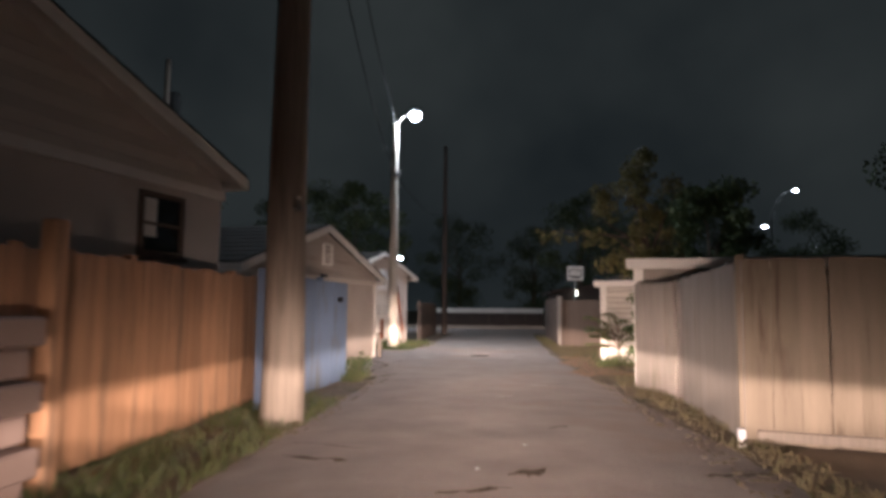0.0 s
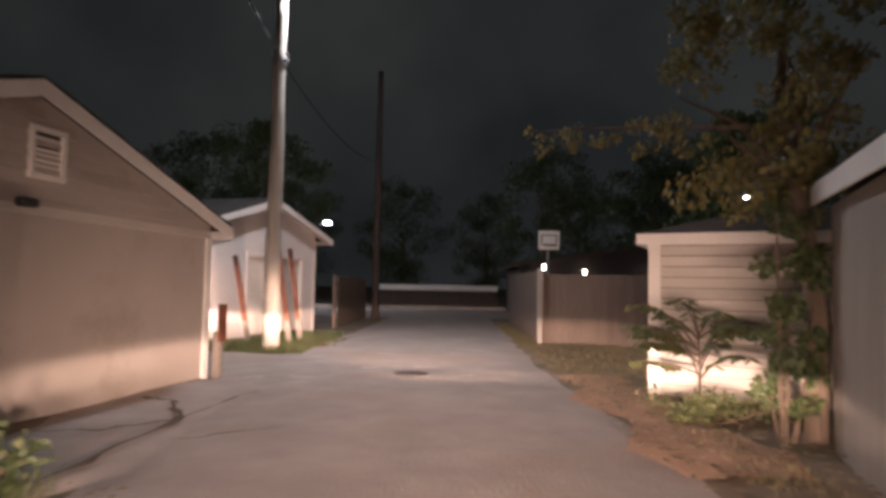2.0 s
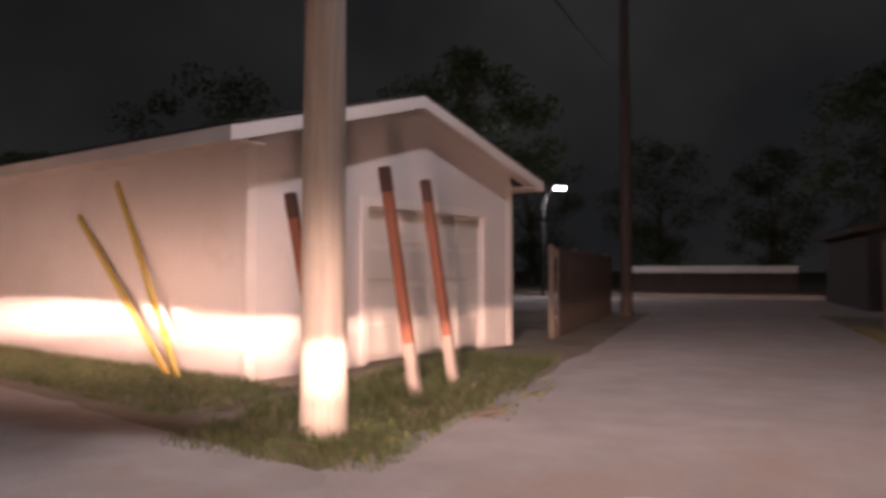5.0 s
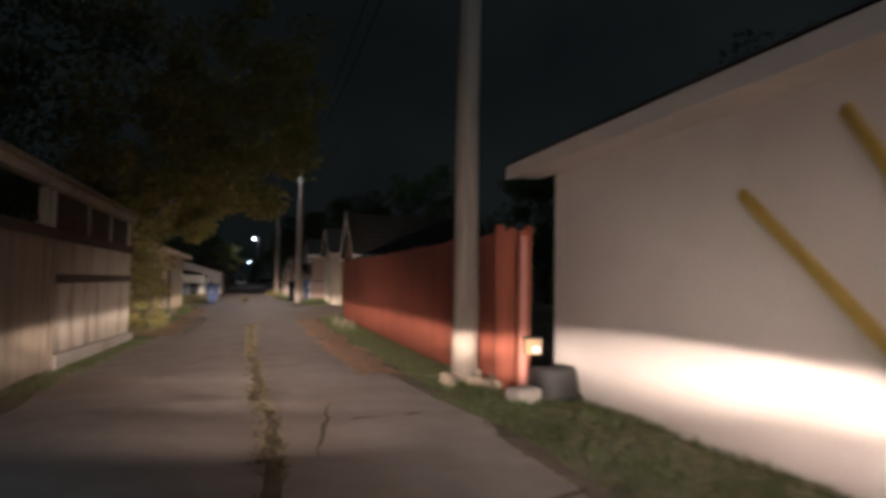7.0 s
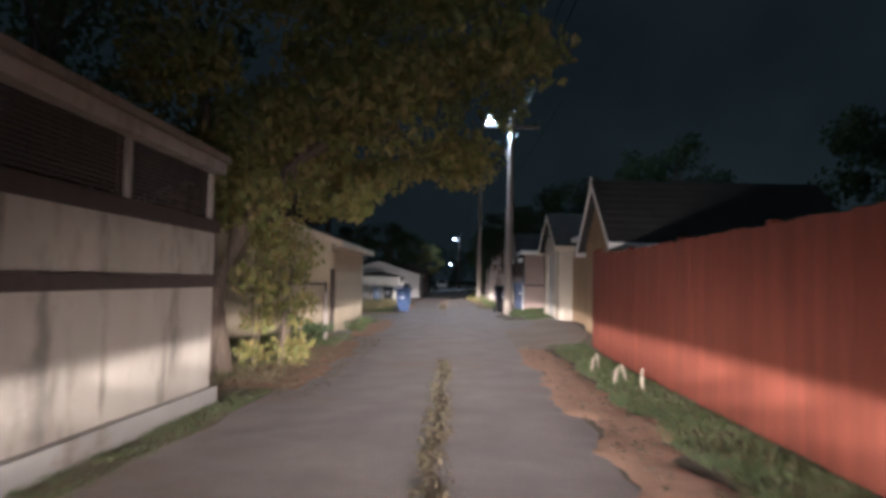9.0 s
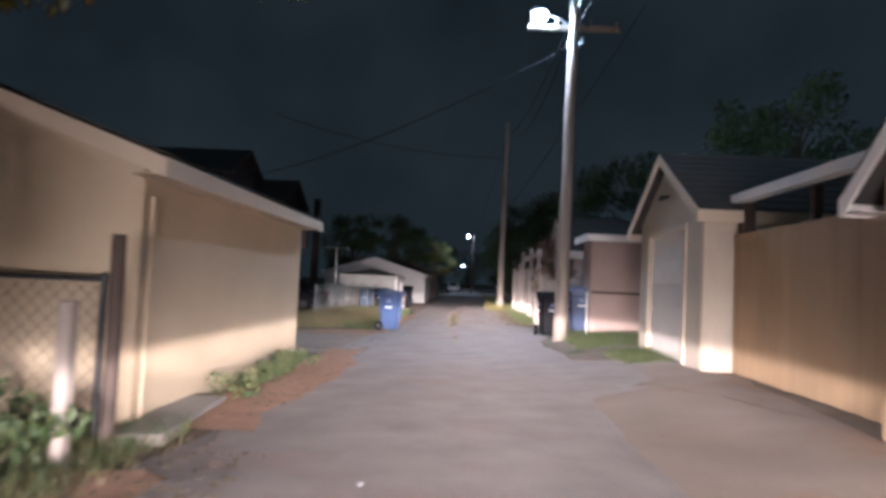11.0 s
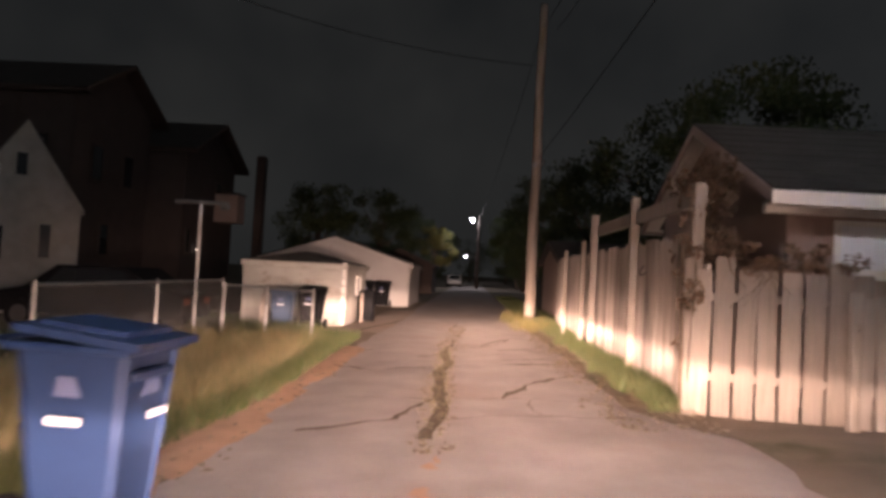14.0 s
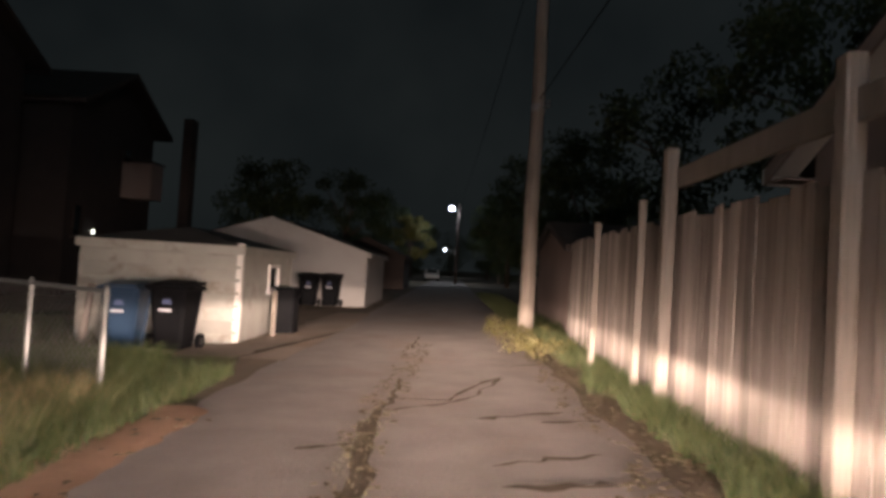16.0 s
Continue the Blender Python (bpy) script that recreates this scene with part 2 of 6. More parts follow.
M_CEDAR = surface("orange_cedar", (0.50, 0.285, 0.16), (0.36, 0.20, 0.115), 0.8, 1.8, 20, 0.25, (8, 8, 0.6), vary=0.10, dirt=(0.24, 0.15, 0.095), dirt_scale=1.0, dirt_at=0.5)
M_BROWNPLANK = surface("brown_weathered_plank", (0.27, 0.222, 0.172), (0.185, 0.15, 0.113), 0.9, 1.6, 16, 0.3, (6, 6, 0.5), vary=0.2, dirt=(0.12, 0.09, 0.065), dirt_scale=1.2, dirt_at=0.56)
M_GARAGEWALL = surface("dull_pale_garage_wall", (0.42, 0.37, 0.33), (0.35, 0.305, 0.27), 0.85, 1.2, 90, 0.15, dirt=(0.31, 0.265, 0.225), dirt_scale=0.7, dirt_at=0.56)
M_GREYWOOD = surface("grey_weathered_board", (0.39, 0.335, 0.30), (0.22, 0.187, 0.163), 0.9, 2.2, 18, 0.45, (7, 7, 0.6), vary=0.45, dirt=(0.16, 0.135, 0.11), dirt_scale=1.2, dirt_at=0.56)
M_WHITEWOOD = surface("faded_white_board", (0.30, 0.265, 0.235), (0.215, 0.19, 0.168), 0.85, 1.6, 22, 0.2, (3, 3, 0.5), vary=0.07, dirt=(0.2, 0.172, 0.142), dirt_scale=1.0, dirt_at=0.57)
M_PINKPOST = surface("chalky_red_paint", (0.42, 0.20, 0.16), (0.33, 0.13, 0.10), 0.8, 2.0, 40, 0.2, GRAIN, dirt=(0.2, 0.1, 0.08), dirt_scale=1.2)
M_REDWOOD = surface("red_painted_board", (0.25, 0.07, 0.04), (0.16, 0.044, 0.026), 0.75, 1.6, 26, 0.2, GRAIN, vary=0.08, dirt=(0.15, 0.05, 0.035), dirt_scale=0.9)
M_BLUEPAINT = surface("pale_blue_painted_board", (0.19, 0.262, 0.40), (0.145, 0.2, 0.31), 0.6, 1.4, 30, 0.12, (2, 2, 0.7), vary=0.03, dirt=(0.16, 0.17, 0.17), dirt_scale=1.3, dirt_at=0.54)
M_TANWOOD = surface("tan_plank", (0.38, 0.265, 0.155), (0.26, 0.18, 0.105), 0.8, 1.8, 26, 0.3, GRAIN, vary=0.08, dirt=(0.28, 0.18, 0.1), dirt_scale=0.9)
M_BROWNFENCE = surface("brown_panel", (0.15, 0.112, 0.09), (0.10, 0.076, 0.062), 0.85, 1.8, 30, 0.2, GRAIN, vary=0.08)
# dark beams; on some poles the dark colour stands in for lack of light
M_DARKWOOD = surface("dark_and_unlit_wood", (0.075, 0.055, 0.045), (0.045, 0.033, 0.027), 0.85, 3, 30, 0.3, GRAIN, vary=0.1)
# dark colour for post ends that stand in shade above the beam
M_ENDSHADE = surface("post_end_shade", (0.09, 0.042, 0.032), (0.045, 0.026, 0.021), 0.85, 4, 40, 0.3, GRAIN)
M_RUSTWOOD = surface("rust_painted_post", (0.27, 0.095, 0.055), (0.16, 0.06, 0.036), 0.8, 4, 30, 0.3, GRAIN, dirt=(0.10, 0.05, 0.035), dirt_scale=1.5, dirt_at=0.5)
M_YELLOW = surface("yellow_painted_board", (0.46, 0.33, 0.08), (0.30, 0.21, 0.06), 0.6, 4, 40, 0.15, GRAIN)
M_POLE = surface("weathered_pole", (0.31, 0.26, 0.215), (0.17, 0.14, 0.115), 0.9, 2.5, 22, 0.6, (10, 10, 0.5), dirt=(0.14, 0.11, 0.09), dirt_scale=1.0, dirt_at=0.57)
M_GALV = surface("galvanised_steel", (0.30, 0.30, 0.29), (0.21, 0.21, 0.205), 0.45, 8, 60, 0.1, metal=0.7)
M_DARKMETAL = surface("dark_metal", (0.05, 0.05, 0.05), (0.03, 0.03, 0.03), 0.5, 8, 60, 0.1, metal=0.4)
M_BLACKPL = surface("black_plastic", (0.008, 0.008, 0.009), (0.005, 0.005, 0.006), 0.65, 5, 80, 0.08, dirt=(0.012, 0.0115, 0.011), dirt_scale=2, dirt_at=0.62, spec=0.08)
M_TUB = surface("scuffed_black_plastic", (0.03, 0.029, 0.028), (0.016, 0.0155, 0.015), 0.6, 5, 60, 0.1)
M_BLUEPL = surface("blue_plastic", (0.016, 0.04, 0.112), (0.012, 0.029, 0.084), 0.42, 4, 80, 0.06, dirt=(0.04, 0.048, 0.1), dirt_scale=2, dirt_at=0.62, spec=0.5)
M_NAVYPL = surface("faded_blue_plastic", (0.02, 0.048, 0.095), (0.015, 0.036, 0.075), 0.45, 4, 80, 0.06, spec=0.5)
M_EMBLEM = surface("faded_emblem", (0.13, 0.16, 0.28), (0.10, 0.12, 0.22), 0.5, 6, 60, 0.05)
M_MARK = surface("pale_sticker", (0.75, 0.75, 0.78), (0.62, 0.62, 0.66), 0.5, 6, 60, 0.05)
M_BARK = surface("bark", (0.14, 0.105, 0.075), (0.07, 0.05, 0.038), 0.95, 5, 30, 1.0, (3, 3, 0.7))
M_BROWNWALL = surface("brown_panel_wall", (0.32, 0.24, 0.21), (0.25, 0.185, 0.16), 0.85, 1.5, 80, 0.15, dirt=(0.28, 0.2, 0.17), dirt_scale=0.8)
M_DARKBRICK = surface("dark_house_wall", (0.07, 0.052, 0.047), (0.05, 0.04, 0.035), 0.9, 2, 50, 0.3)
M_CREAM = surface("cream_house_wall", (0.47, 0.47, 0.36), (0.40, 0.40, 0.31), 0.85, 1.2, 90, 0.15, dirt=(0.42, 0.41, 0.32), dirt_scale=0.7, dirt_at=0.6)
M_IRON = surface("cast_iron", (0.10, 0.083, 0.075), (0.065, 0.055, 0.05), 0.7, 9, 60, 0.4, metal=0.5)
M_STONE = surface("grey_stone", (0.30, 0.28, 0.25), (0.2, 0.18, 0.16), 0.9, 3, 50, 0.5)
M_ROOT = surface("pale_root", (0.30, 0.25, 0.19), (0.20, 0.16, 0.12), 0.9, 5, 40, 0.6)
M_GRASS = leafy("grass_blades", (0.06, 0.09, 0.028), (0.085, 0.108, 0.038), (0.14, 0.135, 0.06))
M_DRYGRASS = leafy("dry_grass_blades", (0.15, 0.135, 0.065), (0.23, 0.18, 0.095), (0.10, 0.115, 0.048))
M_LEAF = leafy("dark_green_leaves", (0.035, 0.055, 0.018), (0.05, 0.075, 0.025), (0.08, 0.09, 0.03))
M_SAPLEAF = leafy("sapling_leaves", (0.06, 0.085, 0.03), (0.09, 0.11, 0.04), (0.13, 0.12, 0.05))
M_YLEAF = leafy("yellow_green_leaves", (0.13, 0.145, 0.035), (0.20, 0.185, 0.05), (0.25, 0.185, 0.065))
M_BRLEAF = leafy("brownish_leaves", (0.14, 0.12, 0.045), (0.20, 0.165, 0.06), (0.13, 0.13, 0.045), 0.35)
M_VINE = leafy("dry_vine_leaves", (0.12, 0.075, 0.048), (0.16, 0.10, 0.062), (0.09, 0.075, 0.045))
M_FALLEN = leafy("fallen_leaves", (0.17, 0.13, 0.07), (0.12, 0.085, 0.05), (0.22, 0.18, 0.11), 0.1)
M_LAMPGLOW = glow("white_lamp_glow", (0.86, 0.92, 1.0), 60.0)
M_WARMGLOW = glow("warm_lamp_glow", (1.0, 0.93, 0.8), 9.0)
M_WINDOWGLOW = glow("lit_window_blind", (0.80, 0.82, 0.62), 0.55)


def pane_glass():
    m, n, l, bsdf = nodes_of("dark_window_glass")
    bsdf.inputs["Base Color"].default_value = (0.015, 0.017, 0.02, 1)
    bsdf.inputs["Roughness"].default_value = 0.06
    bsdf.inputs["Specular IOR Level"].default_value = 0.6
    return m


M_PANE = pane_glass()

# ---- mesh helpers ----
def thing(name, m, label, category, group="", kind=""):
    ob = new(name)
    ob.empty_display_size = 0.2
    ob.matrix_basis = m
    return tagged(ob, label, category, group, kind)


def mesh_of(name, bm, mat, smooth=False):
    me = bpy.data.meshes.new(name)
    bmesh.ops.recalc_face_normals(bm, faces=bm.faces)
    bm.to_mesh(me)
    bm.free()
    me.materials.append(mat)
    if smooth:
        for p in me.polygons:
            p.use_smooth = True
    return me


def part(name, bm, mat, parent, label="", smooth=False):
    ob = new(name, mesh_of(name, bm, mat, smooth))
    ob.parent = parent
    return tagged(ob, label)


def piece(name, me, parent, m):
    ob = new(name, me)
    ob.parent = parent
    ob.matrix_basis = m
    return ob


def single(name, bm, mat, m, label, category, group="", kind="", smooth=False):
    ob = new(name, mesh_of(name, bm, mat, smooth))
    ob.matrix_basis = m
    return tagged(ob, label, category, group, kind)


def box(bm, x0, x1, y0, y1, z0, z1, m=None, bevel=0.0):
    vs = [bm.verts.new((x, y, z)) for z in (z0, z1) for y in (y0, y1) for x in (x0, x1)]
    fs = [bm.faces.new([vs[i] for i in q]) for q in ((0, 2, 3, 1), (4, 5, 7, 6), (0, 1, 5, 4), (2, 6, 7, 3), (0, 4, 6, 2), (1, 3, 7, 5))]
    if bevel:
        es = list({e for f in fs for e in f.edges})
        r = bmesh.ops.bevel(bm, geom=es, offset=bevel, segments=1, affect="EDGES")
        vs = list({v for f in r["faces"] for v in f.verts} | {v for v in vs if v.is_valid})
    if m is not None:
        bmesh.ops.transform(bm, matrix=m, verts=vs)
    return bm


def slab(bm, pts, off):
    """A polygon given by its corners, thickened by the vector off."""
    a = [bm.verts.new(p) for p in pts]
    b = [bm.verts.new(Vector(p) + Vector(off)) for p in pts]
    bm.faces.new(a)
    bm.faces.new(b[::-1])
    for i in range(len(pts)):
        j = (i + 1) % len(pts)
        bm.faces.new((a[i], b[i], b[j], a[j]))
    return bm


def tube(bm, pts, radii, seg=8):
    """A round bar through the points, with a radius at each."""
    rings = []
    pts = [Vector(p) for p in pts]
    for i, p in enumerate(pts):
        d = (pts[min(i + 1, len(pts) - 1)] - pts[max(i - 1, 0)]).normalized()
        u = d.cross((0, 0, 1) if abs(d.z) < 0.9 else (1, 0, 0)).normalized()
        v = d.cross(u)
        r = radii[i] if hasattr(radii, "__len__") else radii
        rings.append([bm.verts.new(p + r * (math.cos(2 * math.pi * k / seg) * u + math.sin(2 * math.pi * k / seg) * v)) for k in range(seg)])
    for a, b in zip(rings, rings[1:]):
        for k in range(seg):
            bm.faces.new((a[k], a[(k + 1) % seg], b[(k + 1) % seg], b[k]))
    bm.faces.new(rings[0])
    bm.faces.new(rings[-1])
    return bm


def BM():
    return bmesh.new()


# ---- ground, alleys ----
def grid_sheet(name, xs, ys, height, mat, m, label, category):
    verts = [(x, y, height(x, y)) for y in ys for x in xs]
    k = len(xs)
    faces = [(j * k + i, j * k + i + 1, (j + 1) * k + i + 1, (j + 1) * k + i) for j in range(len(ys) - 1) for i in range(k - 1)]
    me = bpy.data.meshes.new(name)
    me.from_pydata(verts, [], faces)
    me.materials.append(mat)
    ob = new(name, me)
    ob.matrix_basis = m
    return tagged(ob, label, category, kind="structure")


def spread(a, b, step, far):
    mid = [a + step * i for i in range(int((b - a) / step) + 1)]
    off = [far, far * 0.3, far * 0.08, far * 0.02]
    return [a - v for v in off] + mid + [mid[-1] + v for v in reversed(off)]


def rough_ground(x, y):
    near = abs(x) < 40 and -60 < y < 120
    return gz(x, y) - 0.03 + (0.025 * noise.noise((x * 0.9, y * 0.9, 3.0)) if near else 0)


grid_sheet("ground", spread(-40, 30, 0.5, 1500), spread(-50, 100, 0.6, 1500), rough_ground, M_EARTH, MB, "dark earth with leaf litter and thin grass", "ground")


def ribbon(name, centre, widths, mat, m, label, category, height, step=0.35, wobble=0.12, seed=0.0, lift=0.0, across=6):
    """A paved strip between the two edge offsets, with ragged sides."""
    verts, faces = [], []
    (y0, y1) = centre
    n = int((y1 - y0) / step)
    for i in range(n + 1):
        y = y0 + (y1 - y0) * i / n
        l0, r0 = widths(y)
        l0 += wobble * noise.noise((y * 0.8, seed, 1.0)) + wobble * 0.5 * noise.noise((y * 3.1, seed, 2.0))
        r0 += wobble * noise.noise((y * 0.8, seed, 7.0)) + wobble * 0.5 * noise.noise((y * 3.1, seed, 9.0))
        for k in range(across + 1):
            x = l0 + (r0 - l0) * k / across
            edge = 0.035 if k in (0, across) else 0.0
            verts.append((x, y, height(x, y) + lift - edge + 0.0025 * noise.noise((x * 1.1, y * 0.7, seed))))
    w = across + 1
    for i in range(n):
        for k in range(across):
            faces.append((i * w + k, i * w + k + 1, (i + 1) * w + k + 1, (i + 1) * w + k))
    me = bpy.data.meshes.new(name)
    me.from_pydata(verts, [], faces)
    me.materials.append(mat)
    for p in me.polygons:
        p.use_smooth = True
    ob = new(name, me)
    ob.matrix_basis = m
    return tagged(ob, label, category, kind="structure")


def lerp(y, table):
    for (a, b), (c, d) in zip(table, table[1:]):
        if y <= c:
            return b + (d - b) * clamp((y - a) / (c - a), 0, 1)
    return table[-1][1]


road_1 = ribbon("road_1", (-14, 40), lambda y: (lerp(y, [(-14, -2.1), (12, -2.2), (15, -2.6), (18, -3.0), (19.5, -4.6), (21.5, -3.0), (26, -2.6), (40, -2.3)]),
                                          lerp(y, [(-14, 2.1), (6, 2.2), (12, 1.9), (20, 1.6), (30, 1.85), (40, 2.0)])),
                M_ROAD, MA, "worn grey-pink alley pavement with dirt edges", "alley road", lambda x, y: 0.0, seed=1.0, lift=0.012)
road_2 = ribbon("road_2", (-23.5, 120), lambda y: (lerp(y, [(-23.5, -1.7), (-15, -2.0), (-9, -2.25), (0, -2.0), (5, -2.3), (11, -2.0), (13, -2.8), (18, -2.5), (21, -2.1), (30, -2.3), (120, -2.3)]),
                                              lerp(y, [(-23.5, 1.4), (-18, 1.75), (-14, 2.1), (-10, 1.8), (-6, 1.35), (3, 1.6), (8, 1.6), (9, 3.2), (10.6, 3.4), (12, 1.9), (16, 1.75), (18, 2.35), (21, 2.25), (22.3, 1.65), (30, 1.55), (120, 1.7)])),
                M_ROAD, MB, "cracked grey alley pavement with a weedy middle joint", "alley road", gz, seed=5.0, lift=0.018)
ribbon("apron", (2.5, 10.4), lambda y: (1.3, lerp(y, [(2.5, 2.6), (5, 3.2), (9, 3.6), (10.4, 3.2)])), M_DRIVE, MB, "cracked concrete apron before the plank gate", "apron", gz, seed=11.0, lift=0.010)
ribbon("driveway", (12.7, 17.9), lambda y: (-3.75, lerp(y, [(12.7, -2.5), (13.5, -2.0), (17.9, -2.3)])), M_ROAD, MA, "worn concrete apron before a garage", "driveway", lambda x, y: 0.0, seed=17.0, lift=0.006)
ribbon("driveway", (12.3, 18.2), lambda y: (lerp(y, [(12.3, -7.0), (18.2, -5.6)]), -2.0), M_DRIVE, MB, "old concrete driveway with leaf dirt", "driveway", gz, seed=12.0, lift=0.010)
ribbon("driveway", (30.8, 41.0), lambda y: (lerp(y, [(30.8, -5.2), (33, -3.4), (41, -3.2)]), -2.0), M_DRIVE, MB, "old concrete driveway by the low garages", "driveway", gz, seed=13.0, lift=0.010)
ribbon("street", (-60, 60), lambda y: (-11.5, 0.0), M_ROAD, MA @ pose(0, 38.5, 0, 0, 0, -90), "wide asphalt street crossing the end of the alley", "street", lambda x, y: 0.0, step=1.5, seed=9.0, lift=0.004)

# ---- buildings ----
def gable_wall(bm, w, d0, t, eave, peak, opening=None, base=-0.3):
    """A gabled end wall in the plane y = d0, with a way through it."""
    off = (0, t, 0)
    if not opening:
        return slab(bm, [(0, d0, base), (w, d0, base), (w, d0, eave), (w / 2, d0, peak), (0, d0, eave)], off)
    a, b, h = opening
    up = lambda x: eave + (peak - eave) * (1 - abs(x - w / 2) / (w / 2))
    slab(bm, [(0, d0, base), (a, d0, base), (a, d0, up(a)), (0, d0, eave)], off)
    slab(bm, [(b, d0, base), (w, d0, base), (w, d0, eave), (b, d0, up(b))], off)
    top = [(a, d0, h), (b, d0, h), (b, d0, up(b))] + ([(w / 2, d0, peak)] if a < w / 2 < b else []) + [(a, d0, up(a))]
    return slab(bm, top, off)


def roof_rows(parent, w, d, eave, peak, over, rake, rear, courses=9, trim=None):
    """Two slopes of overlapping shingle courses on a deck, with rake and eave boards."""
    half = w / 2 + over
    trim = trim or M_TRIM
    rise = (peak - eave) / (w / 2)
    for side in (-1, 1):
        ex, ez = w / 2 + side * half, peak - rise * half
        bm = slab(BM(), [(ex, -rake, ez), (ex, d + rear, ez), (w / 2, d + rear, peak), (w / 2, -rake, peak)], (0, 0, 0.06))
        deck = part("roof", bm, M_ROOF, parent)
        bm = BM()
        for i in range(courses):
            f0, f1 = i / courses, (i + 1.15) / courses
            x0, z0 = ex + (w / 2 - ex) * f0, ez + (peak - ez) * f0 + 0.085
            x1, z1 = ex + (w / 2 - ex) * min(f1, 1), ez + (peak - ez) * min(f1, 1) + 0.066
            slab(bm, [(x0, -rake - 0.02, z0), (x0, d + rear + 0.02, z0), (x1, d + rear + 0.02, z1), (x1, -rake - 0.02, z1)], (0, 0, 0.012))
        part("shingles", bm, M_ROOF, deck)
        bm = slab(BM(), [(ex, -rake - 0.025, ez - 0.11), (w / 2, -rake - 0.025, peak - 0.11), (w / 2, -rake - 0.025, peak + 0.05), (ex, -rake - 0.025, ez + 0.05)], (0, 0.024, 0))
        part("rake_board", bm, trim, parent)
        bm = box(BM(), ex - 0.024 if side < 0 else ex, ex if side < 0 else ex + 0.024, -rake - 0.03, d + rear, ez - 0.11, ez + 0.05)
        part("eave_board", bm, trim, parent)
        s0, s1 = (ex, 0.0) if side < 0 else (w, ex)
        bm = box(BM(), s0, s1, -rake, d + rear, ez - 0.09, ez - 0.075)
        part("soffit", bm, trim, parent)
        if rake > 0.25:
            bm = slab(BM(), [(ex, -rake, ez - 0.014), (ex, -0.003, ez - 0.014), (w / 2, -0.003, peak - 0.014), (w / 2, -rake, peak - 0.014)], (0, 0, 0.01))
            part("rake_soffit", bm, trim, parent)


def gable_building(name, m, w, d, eave, peak, wall, label, over=0.3, rake=0.3, opening=None, category="garage", rear=None, courses=9, trim=None):
    g = thing(name, m, label, category)
    part("front_wall", gable_wall(BM(), w, 0, 0.14, eave, peak, opening), wall, g)
    part("back_wall", gable_wall(BM(), w, d - 0.14, 0.14, eave, peak), wall, g)
    part("side_wall", box(BM(), 0, 0.14, 0.142, d - 0.142, -0.3, eave), wall, g)
    part("side_wall", box(BM(), w - 0.14, w, 0.142, d - 0.142, -0.3, eave), wall, g)
    roof_rows(g, w, d, eave, peak, over, rake, rake if rear is None else rear, courses, trim)
    return g


def panel_door(parent, x0, x1, h, y, mat, rows=4, cols=4):
    """A sectional garage door of raised panels in its opening."""
    door = part("garage_door", box(BM(), x0 + 0.01, x1 - 0.01, y, y + 0.04, 0, h - 0.01), mat, parent, "closed sectional door")
    me = None
    pw, ph = (x1 - x0) / cols, h / rows
    for i in range(cols):
        for j in range(rows):
            if me is None:
                me = mesh_of("door_panel", box(BM(), 0.05 if cols > 1 else 0.012, pw - (0.05 if cols > 1 else 0.012), -0.016, 0.0, 0.05 if cols > 1 else 0.008, ph - (0.05 if cols > 1 else 0.014), bevel=0.008), mat)
            piece("door_panel", me, door, pose(x0 + i * pw, y - 0.001, j * ph))
    return door


def door_trim(parent, x0, x1, h, y=0.0, wd=0.12, mat=None):
    mat = mat or M_TRIM
    part("door_trim", box(BM(), x0 - wd, x0, y - 0.03, y - 0.002, 0, h + wd), mat, parent)
    part("door_trim", box(BM(), x1, x1 + wd, y - 0.03, y - 0.002, 0, h + wd), mat, parent)
    part("door_trim", box(BM(), x0, x1, y - 0.03, y - 0.002, h, h + wd), mat, parent)


def louvre(parent, x0, x1, z0, z1, y=0.0):
    # dark backing board stands in for the shade behind the slats
    v = part("vent", box(BM(), x0 + 0.04, x1 - 0.04, y - 0.012, y - 0.002, z0, z1), M_DARKWOOD, parent, "louvred gable vent")
    for a, b, c, d in ((x0, x0 + 0.05, z0, z1), (x1 - 0.05, x1, z0, z1), (x0, x1, z0 - 0.05, z0), (x0, x1, z1, z1 + 0.05)):
        part("vent_frame", box(BM(), a, b, y - 0.06, y - 0.002, c, d), M_TRIM, v)
    n = 7
    me = mesh_of("slat", box(BM(), x0 + 0.05, x1 - 0.05, -0.02, 0.0, 0, 0.022, pose(0, 0, 0, -25)), M_TRIM)
    for i in range(n):
        piece("slat", me, v, pose(0, y - 0.013, z0 + 0.01 + (z1 - z0 - 0.03) * i / n))


def lap_siding(parent, x0, x1, z0, z1, course, m, mat, y=0.0, name="siding_board"):
    """Overlapping boards on a wall whose outer face is y = 0 in the frame m, facing -y."""
    bm = BM()
    slab(bm, [(x0, -0.042, 0), (x0, -0.004, 0), (x0, -0.004, course - 0.016), (x0, -0.014, course - 0.016)], (x1 - x0, 0, 0))
    me = mesh_of(name, bm, mat)
    k = int((z1 - z0) / course)
    for i in range(k):
        piece(name, me, parent, m @ pose(0, y, z0 + i * course))


# corner garage with a gable towards the first alley and its long side along the second
ga = gable_building("corner_garage", B(3.45, -18.6), 4.88, 6.6, 2.73, 3.47, M_STUCCO, "pale stucco corner garage with a low gable roof", 0.42, 0.3, (1.75, 4.15, 2.0), "garage", 0.42, trim=M_PALETRIM)
panel_door(ga, 1.75, 4.15, 2.0, 0.08, M_SIDING, 4, 4)
door_trim(ga, 1.75, 4.15, 2.0, mat=M_PALETRIM)
part("corner_trim", box(BM(), -0.02, 0.1, -0.022, -0.003, -0.2, 2.6), M_PALETRIM, ga)
